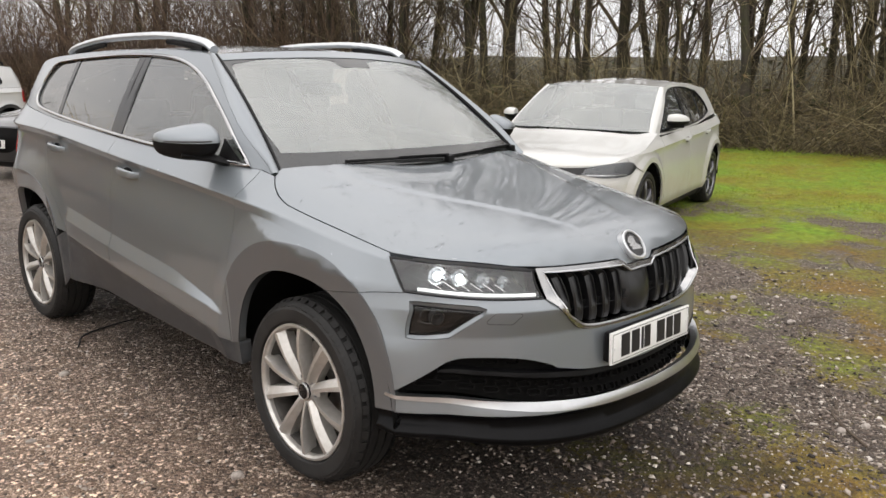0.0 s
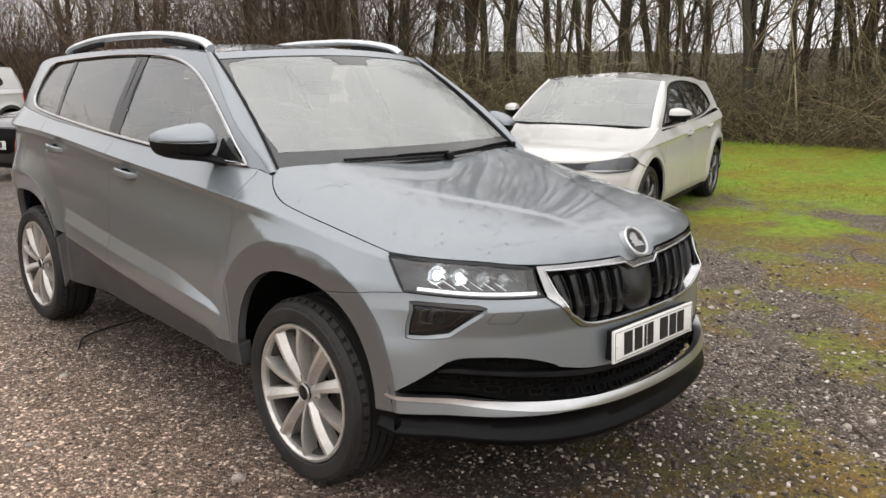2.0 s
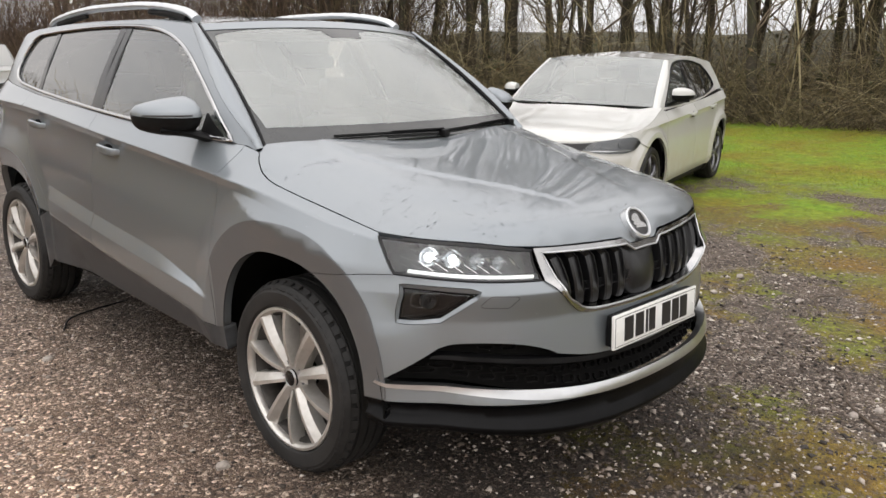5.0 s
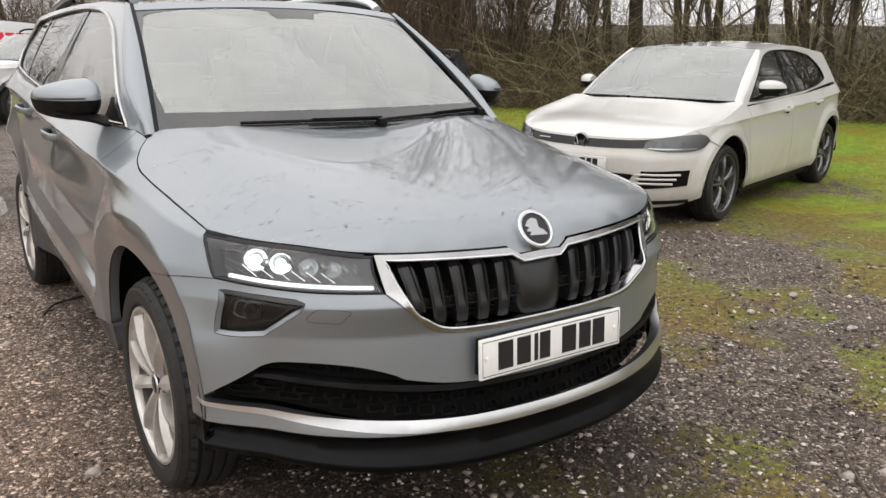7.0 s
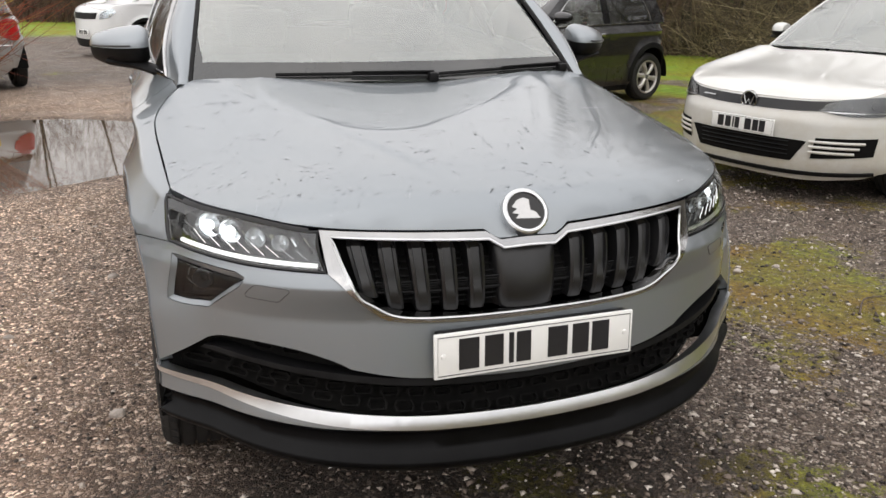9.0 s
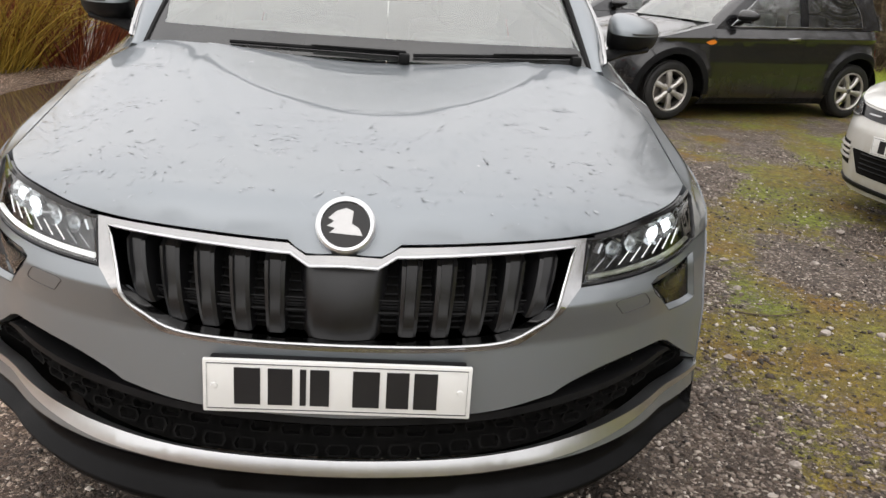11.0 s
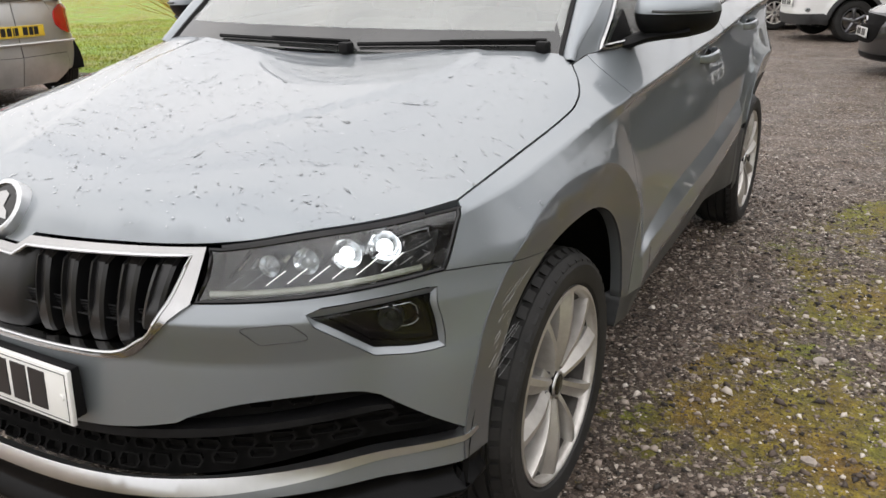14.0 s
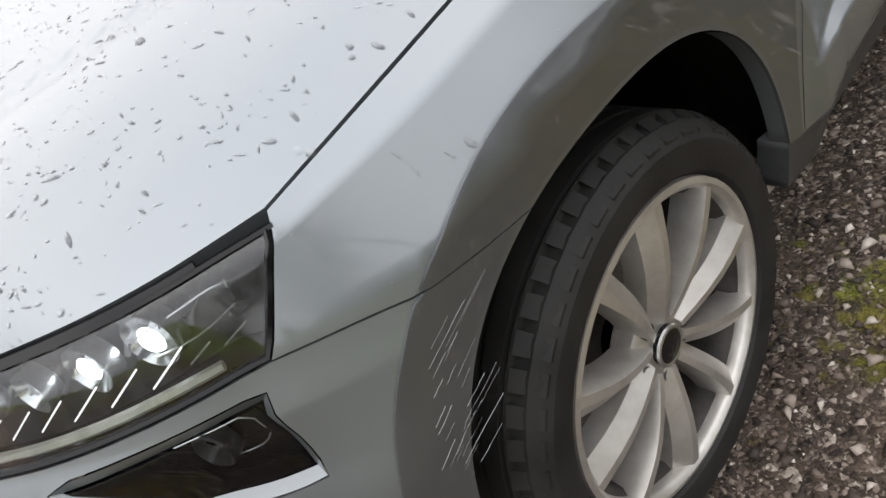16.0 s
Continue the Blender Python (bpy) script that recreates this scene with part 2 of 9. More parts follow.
def faces_mesh(name, verts, faces, smooth=True, sharp=38):
    me = bpy.data.meshes.new(name)
    me.from_pydata([tuple(v) for v in verts], [], [tuple(f) for f in faces])
    me.validate()
    me.update()
    if smooth:
        me.polygons.foreach_set("use_smooth", [True] * len(me.polygons))
        me.set_sharp_from_angle(angle=radians(sharp))
    return me


def grid_faces(rows, cols, wrap=False, start=0):
    out = []
    for i in range(rows - 1):
        for j in range(cols if wrap else cols - 1):
            a, b = i * cols + j, i * cols + (j + 1) % cols
            out.append((start + a, start + b, start + b + cols, start + a + cols))
    return out


def box_bm(lo, hi, bevel=0.0, segments=2):
    bm = bmesh.new()
    bmesh.ops.create_cube(bm, size=1)
    for v in bm.verts:
        v.co = Vector([lo[i] + (hi[i] - lo[i]) * (v.co[i] + 0.5) for i in range(3)])
    if bevel:
        bmesh.ops.bevel(bm, geom=list(bm.edges), offset=bevel, segments=segments, affect="EDGES", profile=0.5)
    return bm


def lathe(profile, n=48, a0=0.0, a1=2 * math.pi):
    """Turns (x, r) points round the x axis."""
    whole = a1 - a0 > 6.28
    cols = n if whole else n + 1
    verts = []
    for x, r in profile:
        for k in range(cols):
            a = a0 + (a1 - a0) * k / n
            verts.append((x, r * math.cos(a), r * math.sin(a)))
    return verts, grid_faces(len(profile), cols, whole)


def tube(points, radius, sides=8, flat=1.0, up=(0, 0, 1), closed=False, taper=None):
    """A bar swept along points; flat squashes its section in the up direction."""
    pts = [Vector(p) for p in points]
    verts, n = [], len(pts)
    for i, p in enumerate(pts):
        a = pts[(i - 1) % n] if closed or i else pts[0]
        b = pts[(i + 1) % n] if closed or i < n - 1 else pts[-1]
        t = (b - a).normalized() if (b - a).length > 1e-9 else Vector((1, 0, 0))
        side = t.cross(Vector(up))
        side = side.normalized() if side.length > 1e-5 else t.orthogonal().normalized()
        top = side.cross(t)
        r = radius * (taper[i] if taper else 1.0)
        for k in range(sides):
            w = 2 * math.pi * k / sides
            verts.append(p + side * r * math.cos(w) + top * r * flat * math.sin(w))
    faces = grid_faces(n, sides, True)
    if closed:
        faces += [((n - 1) * sides + k, (n - 1) * sides + (k + 1) % sides, (k + 1) % sides, k) for k in range(sides)]
    else:
        faces += [tuple(range(sides - 1, -1, -1)), tuple((n - 1) * sides + k for k in range(sides))]
    return verts, faces


def merge(*sets):
    verts, faces = [], []
    for v, f in sets:
        k = len(verts)
        verts += list(v)
        faces += [tuple(i + k for i in q) for q in f]
    return verts, faces


def smooth_line(points, step=0.02, closed=False):
    """A Catmull-Rom line through points, cut into short steps. A point given twice is a corner."""
    runs, run = [], [points[0]]
    for p in points[1:]:
        if p == run[-1]:
            runs.append(run)
            run = [p]
        else:
            run.append(p)
    runs.append(run)
    out = []
    for run in runs:
        if len(run) < 2:
            continue
        q = [np.array(p, float) for p in run]
        q = [2 * q[0] - q[1]] + q + [2 * q[-1] - q[-2]]
        for i in range(1, len(q) - 2):
            n = max(2, int(np.ceil(np.linalg.norm(q[i + 1] - q[i]) / step)))
            for k in range(n):
                t = k / n
                out.append(0.5 * (2 * q[i] + (q[i + 1] - q[i - 1]) * t + (2 * q[i - 1] - 5 * q[i] + 4 * q[i + 1] - q[i + 2]) * t * t + (3 * q[i] - q[i - 1] - 3 * q[i + 1] + q[i + 2]) * t**3))
        out.append(q[-2])
    if not out:
        return np.array([points[0]], float)
    keep = [out[0]]
    for p in out[1:]:
        if np.linalg.norm(p - keep[-1]) > 1e-6:
            keep.append(p)
    if closed and np.linalg.norm(keep[0] - keep[-1]) < 1e-6:
        keep.pop()
    return np.array(keep)


def inside(poly, pts):
    x, y = pts[:, 0], pts[:, 1]
    hit = np.zeros(len(pts), bool)
    j = len(poly) - 1
    for i in range(len(poly)):
        xi, yi, xj, yj = *poly[i], *poly[j]
        with np.errstate(divide="ignore", invalid="ignore"):
            cross = ((yi > y) != (yj > y)) & (x < (xj - xi) * (y - yi) / (yj - yi) + xi)
        hit ^= cross
        j = i
    return hit


def shrink(poly, d):
    """Moves a closed outline inwards by d."""
    nxt, prv = np.roll(poly, -1, 0), np.roll(poly, 1, 0)
    t = nxt - prv
    t /= np.maximum(np.linalg.norm(t, axis=1, keepdims=True), 1e-9)
    area = 0.5 * np.sum(poly[:, 0] * nxt[:, 1] - nxt[:, 0] * poly[:, 1])
    side = np.stack([-t[:, 1], t[:, 0]], 1) * (1 if area > 0 else -1)
    return poly + d * side


def normals_of(fn, uv, e=0.004):
    du = fn(uv + (e, 0)) - fn(uv - (e, 0))
    dv = fn(uv + (0, e)) - fn(uv - (0, e))
    n = np.cross(du, dv)
    return n / np.maximum(np.linalg.norm(n, axis=1, keepdims=True), 1e-12)


def patch_mesh(name, fn, outline, holes=(), step=0.03, gap=0.0, skirt=0.012, offset=0.0, flip=False, mirror=False, guides=()):
    """A panel: the part of the surface fn(u, v) within an outline, with holes, its rim folded back."""
    outline = shrink(np.asarray(outline, float), gap)
    holes = [shrink(np.asarray(h, float), -gap) for h in holes]
    lo, hi = outline.min(0), outline.max(0)
    nx, ny = [max(2, int(np.ceil((hi[i] - lo[i]) / step))) for i in (0, 1)]
    gx, gy = np.meshgrid(np.linspace(lo[0], hi[0], nx + 1), np.linspace(lo[1], hi[1], ny + 1), indexing="ij")
    inner = np.stack([gx.ravel(), gy.ravel()], 1)
    keep = inside(outline, inner)
    for h in holes:
        keep &= ~inside(h, inner)
    rims = np.concatenate([outline, *holes])
    inner = inner[keep]
    if len(inner):
        far = np.min(np.linalg.norm(inner[:, None] - rims[None], axis=2), axis=1) > 0.35 * step
        inner = inner[far]
    lines = []
    for g in guides:
        g = np.asarray(g, float)
        ok = inside(outline, g)
        for h in holes:
            ok &= ~inside(h, g)
        ok &= np.min(np.linalg.norm(g[:, None] - rims[None], axis=2), axis=1) > 0.003
        lines.append((g, ok))
    if lines and len(inner):
        near = np.concatenate([g[ok] for g, ok in lines])
        if len(near):
            inner = inner[np.min(np.linalg.norm(inner[:, None] - near[None], axis=2), axis=1) > 0.3 * step]
    pts = np.concatenate([rims, inner])
    edges, k = [], 0
    for ring in (outline, *holes):
        edges += [(k + i, k + (i + 1) % len(ring)) for i in range(len(ring))]
        k += len(ring)
    for g, ok in lines:
        at = len(pts) + np.cumsum(ok) - 1
        edges += [(int(at[i]), int(at[i + 1])) for i in range(len(g) - 1) if ok[i] and ok[i + 1]]
        pts = np.concatenate([pts, g[ok]])
    co, _, tris, *_ = delaunay_2d_cdt([Vector(p) for p in pts], edges, [], 0, 1e-7)
    co = np.array([(c.x, c.y) for c in co])
    tris = np.array([t for t in tris if len(t) == 3])
    mid = co[tris].mean(1)
    ok = inside(outline, mid)
    for h in holes:
        ok &= ~inside(h, mid)
    tris = tris[ok]
    place, nrm = fn(co), normals_of(fn, co)
    if flip:
        nrm = -nrm
    place = place + offset * nrm
    faces = [tuple(t) for t in tris]
    a, b, c = (place[tris[:, i]] for i in range(3))
    facing = np.sum(np.cross(b - a, c - a) * nrm[tris[:, 0]], 1)
    faces = [f if s > 0 else f[::-1] for f, s in zip(faces, facing)]
    verts, norms = [tuple(p) for p in place], [tuple(n) for n in nrm]
    if skirt:
        used = {}
        for f in faces:
            for i in range(3):
                e = (f[i], f[(i + 1) % 3])
                used[e] = used.get(e, 0) + 1
        rim = [e for e in used if (e[1], e[0]) not in used]
        back = {}
        for i, j in rim:
            for q in (i, j):
                if q not in back:
                    back[q] = len(verts)
                    verts.append(tuple(place[q]))
                    verts.append(tuple(place[q] - skirt * nrm[q]))
                    norms += [None, None]
        for i, j in rim:
            faces.append((back[j], back[i], back[i] + 1, back[j] + 1))
    if mirror:
        verts = [(-v[0], v[1], v[2]) for v in verts]
        norms = [None if n is None else (-n[0], n[1], n[2]) for n in norms]
        faces = [f[::-1] for f in faces]
    me = bpy.data.meshes.new(name)
    me.from_pydata(verts, [], faces)
    me.polygons.foreach_set("use_smooth", [True] * len(me.polygons))
    me.update()
    flat = [n if n is not None else (0, 0, 0) for n in norms]
    me.normals_split_custom_set_from_vertices(flat)
    return me


def table(points):
    """A smooth curve through a few (t, value) pairs."""
    xs, ys = np.array([p[0] for p in points], float), np.array([p[1] for p in points], float)
    h = np.diff(xs)
    s = np.diff(ys) / h
    m = np.concatenate([[s[0]], [0.0 if a * b <= 0 else 2 * a * b / (a + b) for a, b in zip(s, s[1:])], [s[-1]]])

    def f(x):
        x = np.clip(np.asarray(x, float), xs[0], xs[-1])
        i = np.clip(np.searchsorted(xs, x, side="right") - 1, 0, len(h) - 1)
        t = (x - xs[i]) / h[i]
        return (1 + 2 * t) * (1 - t) ** 2 * ys[i] + t * (1 - t) ** 2 * h[i] * m[i] + t * t * (3 - 2 * t) * ys[i + 1] + t * t * (t - 1) * h[i] * m[i + 1]

    return f


def ramp01(x):
    return np.clip(x, 0.0, 1.0)


def soft01(x):
    x = np.clip(x, 0.0, 1.0)
    return x * x * (3 - 2 * x)


class Shell:
    """The outer form of a car: x to its left, y back from the front axle, z up. Lower body, bonnet, screens, roof and glasshouse."""

    def __init__(self, n, SF, yr, SR, su, sv, bulge, nose, tail, width, detail, side_x, crease, screen_low, screen_top, rear_low, rear_top):
        self.n = n
        self.SF = SF
        self.yr = yr
        self.SR = SR
        self.su = su
        self.sv = sv
        self.bulge = bulge
        self.nose = nose
        self.tail = tail
        self.width = width
        self.detail = detail
        self.side_x = side_x
        self.crease = crease
        self.screen_low = screen_low
        self.screen_top = screen_top
        self.rear_low = rear_low
        self.rear_top = rear_top

    def w(self, z):
        return self.width(z)

    def s_at_x(self, x, z):
        r = np.clip(np.abs(x) / self.w(z), 0, 1)
        return self.SF * 2 / np.pi * np.arcsin(r ** (self.n / 2))

    def s_at_y(self, y, z):
        y = np.asarray(y, float)
        d = self.nose(z)
        c = np.clip(-y / d, 0, 1)
        front = self.SF * 2 / np.pi * np.arccos(c ** (self.n / 2))
        e = self.tail(z) - self.yr
        q = np.clip((y - self.yr) / e, 0, 1)
        rear = self.SF + self.yr + self.SR * 2 / np.pi * np.arcsin(q ** (self.n / 2))
        return np.where(y < 0, front, np.where(y < self.yr, self.SF + y, rear))

    def body(self, sz):
        s, z = sz[:, 0], sz[:, 1]
        w = self.w(z)
        p = 2 / self.n
        sign = np.sign(s)
        sa = np.abs(s)
        th = np.clip(sa / self.SF, 0, 1) * np.pi / 2
        ph = np.clip((sa - self.SF - self.yr) / self.SR, 0, 1) * np.pi / 2
        x = w * np.sin(th) ** p
        y = np.where(sa < self.SF, -self.nose(z) * np.cos(th) ** p, sa - self.SF)
        e = self.tail(z) - self.yr
        back = sa > self.SF + self.yr
        x = np.where(back, w * np.cos(ph) ** p, x)
        y = np.where(back, self.yr + e * np.sin(ph) ** p, y)
        push = self.detail(x, y, z)
        x = (x + push * soft01((x - 0.45) / 0.3)) * sign
        return np.stack([x, y, z + 0 * x], 1)

    def hood(self, xy):
        return np.stack([xy[:, 0], xy[:, 1], self.hood_z(xy[:, 0], xy[:, 1])], 1)

    def side(self, yz):
        return np.stack([self.side_x(yz[:, 0], yz[:, 1]), yz[:, 0], yz[:, 1]], 1)

    def roof(self, xy):
        return np.stack([xy[:, 0], xy[:, 1], self.roof_z(xy[:, 0], xy[:, 1])], 1)

    def screen(self, uv):
        u, v = uv[:, 0] / self.su, uv[:, 1] / self.sv
        k = 1 - u * u
        (bx, by, bz, bk, bh), (tx, ty, tz, tk, th) = self.screen_low, self.screen_top
        low = np.stack([bx * u, by - bk * k, bz + bh * k], 1)
        top = np.stack([tx * u, ty - tk * k, tz + th * k], 1)
        out = low + (top - low) * v[:, None]
        bulge = 4 * v * (1 - v)
        out[:, 1] -= self.bulge * bulge
        out[:, 2] += 0.6 * self.bulge * bulge
        return out

    def tailglass(self, uv):
        u, v = uv[:, 0] / self.su, uv[:, 1] / self.sv
        k = 1 - u * u
        (bx, by, bz, bk, bh), (tx, ty, tz, tk, th) = self.rear_low, self.rear_top
        low = np.stack([bx * u, by + bk * k, bz + bh * k], 1)
        top = np.stack([tx * u, ty + tk * k, tz + th * k], 1)
        out = low + (top - low) * v[:, None]
        out[:, 1] += 0.03 * 4 * v * (1 - v)
        return out


def both(name, fn, outline, material, parent, label="", **k):
    """The same panel on the left and, mirrored, on the right."""
    out = []
    for mirror in (False, True):
        out.append(attach(name, patch_mesh(name, fn, outline, mirror=mirror, **k), material, parent, label))
    return out


def single(name, fn, outline, material, parent, label="", **k):
    return attach(name, patch_mesh(name, fn, outline, **k), material, parent, label)


def ring_line(fn, pts, offset=0.0, flip=False):
    uv = np.asarray(pts, float)
    n = normals_of(fn, uv)
    return fn(uv) + (-n if flip else n) * offset


def arc(cy, cz, r, a0, a1, n=24):
    """Points on a wheel arch, angles in degrees from straight back, upwards."""
    return [(cy + r * math.cos(radians(a0 + (a1 - a0) * k / n)), cz + r * math.sin(radians(a0 + (a1 - a0) * k / n))) for k in range(n + 1)]

# ---- parts that every car has ----
def spoke(r0, r1, a_in, a_out, w0, w1, x0, x1, thick, ridge, skew=0.0):
    """One wheel spoke from the hub to the rim, with a raised ridge along it."""
    verts = []
    n = 7
    for i in range(n):
        t = i / (n - 1)
        r, a = r0 + (r1 - r0) * t, radians(a_in + (a_out - a_in) * t)
        x = x0 + (x1 - x0) * t + 0.012 * math.sin(math.pi * t)
        w = w0 + (w1 - w0) * t
        w *= 1 - (0.18 if not skew else 0.06) * math.sin(math.pi * t)
        c, s = math.cos(a), math.sin(a)
        for off, dx in ((-0.5, -thick), (-0.5, -0.006 - 0.016 * max(skew, 0)), (-0.14 + skew, ridge), (0.20 + skew, ridge), (0.5, -0.005 - 0.016 * max(-skew, 0)), (0.5, -thick)):
            verts.append((x + dx, r * c - off * w * s, r * s + off * w * c))
    faces = grid_faces(n, 6, True)
    faces += [tuple(range(5, -1, -1)), tuple((n - 1) * 6 + k for k in range(6))]
    return verts, faces


def wheel(parent, pos, left, R, rim, width, spokes, alloy, face=0.0, turn=0.0, hub_r=0.07, tread=72, tyre_label="", detail=True, cap=None):
    """A wheel as a part of its car: tyre, rim with spokes, hub, bolts and brake disc. The outside lies towards +x when left."""
    h = width / 2
    holder = new("wheel")
    holder.parent = parent
    holder.empty_display_size = 0.1
    holder.matrix_local = Matrix.Translation(pos) @ (Matrix() if left else Matrix.Rotation(math.pi, 4, "Z")) @ Matrix.Rotation(turn, 4, "X")
    b = rim + 0.004
    prof = [(-h * 0.80, b), (-h * 0.98, b + 0.012), (-h, (b + R) / 2), (-h * 0.93, R - 0.022), (-h * 0.80, R - 0.011), (-h * 0.60, R - 0.009)]
    crown = []
    for g in (-0.52, -0.17, 0.17, 0.52):
        crown += [(h * (g - 0.045), R), (h * (g - 0.04), R - 0.008), (h * (g + 0.04), R - 0.008), (h * (g + 0.045), R)]
    prof += crown + [(h * 0.60, R - 0.009), (h * 0.80, R - 0.011), (h * 0.93, R - 0.022), (h, (b + R) / 2 + 0.01), (h * 0.995, b + 0.022), (h * 0.96, b + 0.012), (h * 0.80, b)]
    v, f = lathe(prof, tread if detail else 40)
    me = faces_mesh("tyre", v, f, True, 30)
    attach("tyre", me, RUBBER, holder, tyre_label)
    if detail:
        blocks = []
        for k in range(tread):
            a = 2 * math.pi * k / tread
            for side in (-1, 1):
                vs = []
                for dx in (0.60, 0.965):
                    for da in (-0.33 * 2 * math.pi / tread, 0.33 * 2 * math.pi / tread):
                        for r in (R - 0.036 if dx > 0.8 else R - 0.012, R - 0.024 if dx > 0.8 else R):
                            ang = a + da + 0.012 * side
                            vs.append((side * h * dx, r * math.cos(ang), r * math.sin(ang)))
                blocks.append((vs, [(1, 3, 7, 5), (0, 1, 5, 4), (2, 6, 7, 3), (4, 5, 7, 6), (0, 2, 3, 1)]))
        v, f = merge(*blocks)
        tagged(attach("tread", faces_mesh("tread", v, f, True, 30), RUBBER, holder), kind="stuff")
    o = h - 0.012
    # the barrel gets a darker, duller colour than the rim and spokes
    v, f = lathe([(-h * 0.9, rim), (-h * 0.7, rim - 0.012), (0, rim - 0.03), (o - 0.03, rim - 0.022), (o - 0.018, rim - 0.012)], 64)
    attach("rim_barrel", faces_mesh("rim_barrel", v, f), BARREL, holder, "dark inside of the rim")
    v, f = lathe([(o - 0.020, rim - 0.013), (o - 0.006, rim - 0.012), (o, rim - 0.010), (o + 0.006, rim - 0.003), (o + 0.004, rim + 0.006), (o - 0.01, rim + 0.008)], 64)
    attach("rim", faces_mesh("rim", v, f), alloy, holder)
    sets = [spoke(*q) for q in spokes(o + face, rim)]
    for vs in sets:
        attach("spoke", faces_mesh("spoke", *vs, True, 25), alloy, holder)
    hx = o + face
    v, f = lathe([(hx - 0.05, hub_r), (hx - 0.016, hub_r), (hx - 0.006, hub_r - 0.012), (hx - 0.004, 0.036), (hx - 0.004, 0.0)], 32)
    attach("hub", faces_mesh("hub", v, f), alloy, holder)
    v, f = lathe([(hx - 0.006, 0.031), (hx + 0.006, 0.030), (hx + 0.009, 0.026), (hx + 0.0095, 0.0)], 28)
    attach("centre_cap", faces_mesh("centre_cap", v, f), cap or ALLOY_DARK, holder)
    if detail:
        v, f = lathe([(hx + 0.004, 0.033), (hx + 0.008, 0.032), (hx + 0.0095, 0.029), (hx + 0.008, 0.026)], 32)
        attach("cap_ring", faces_mesh("cap_ring", v, f), SATIN, holder)
        for k in range(5):
            a = radians(72 * k + 36)
            v, f = lathe([(hx - 0.02, 0.013), (hx - 0.0015, 0.013), (hx - 0.0010, 0.0115), (hx - 0.009, 0.0095), (hx - 0.009, 0.0)], 14)
            v = [(x, y + 0.056 * math.cos(a), z + 0.056 * math.sin(a)) for x, y, z in v]
            attach("wheel_bolt", faces_mesh("wheel_bolt", v, f), ALLOY_DARK, holder)
    v, f = lathe([(-0.02, 0.05), (-0.02, rim * 0.68), (0.004, rim * 0.68), (0.004, 0.05)], 40)
    attach("brake_disc", faces_mesh("brake_disc", v, f), DISC, holder)
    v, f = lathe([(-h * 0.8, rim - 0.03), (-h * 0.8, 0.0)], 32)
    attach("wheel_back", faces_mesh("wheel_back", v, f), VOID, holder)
    return holder


def plate(parent, mat, width, height, bars, base, lines=0):
    """A number plate with its characters as plain bars, standing in its own plane (x across, z up, facing -y)."""
    holder = new("number_plate")
    holder.parent = parent
    holder.empty_display_size = 0.05
    holder.matrix_local = mat
    holder["label"] = "pale number plate with plain dark bars"
    bm = box_bm((-width / 2, -0.004, -height / 2), (width / 2, 0.006, height / 2), 0.003)
    part("plate", bm, base, holder)
    rim = [(sx * (width / 2 - 0.008), -0.0045, sz * (height / 2 - 0.008)) for sx, sz in ((-1, -1), (1, -1), (1, 1), (-1, 1))]
    v, f = tube(rim, 0.0011, 4, 1.0, (0, 1, 0), True)
    attach("border_line", faces_mesh("border_line", v, f, False), INK, holder)
    for x, w in bars:
        part("bar", box_bm((x - w / 2, -0.0062, -height * 0.33), (x + w / 2, -0.0035, height * 0.36), 0.0), INK, holder, smooth=False)
    for sx in (-1, 1):
        v, f = lathe([(0.0, 0.007), (0.0025, 0.006), (0.0032, 0.0)], 12)
        attach("screw_cap", faces_mesh("screw_cap", [(sx * (width / 2 - 0.022) + y, -0.004 - x, z) for x, y, z in v], f), PLATE_WHITE if base is PLATE_WHITE else PLATE_YELLOW, holder)
    return holder


UK_BARS = [(-0.175, 0.050), (-0.112, 0.047), (-0.068, 0.012), (-0.036, 0.037), (0.054, 0.052), (0.1155, 0.044), (0.170, 0.046)]


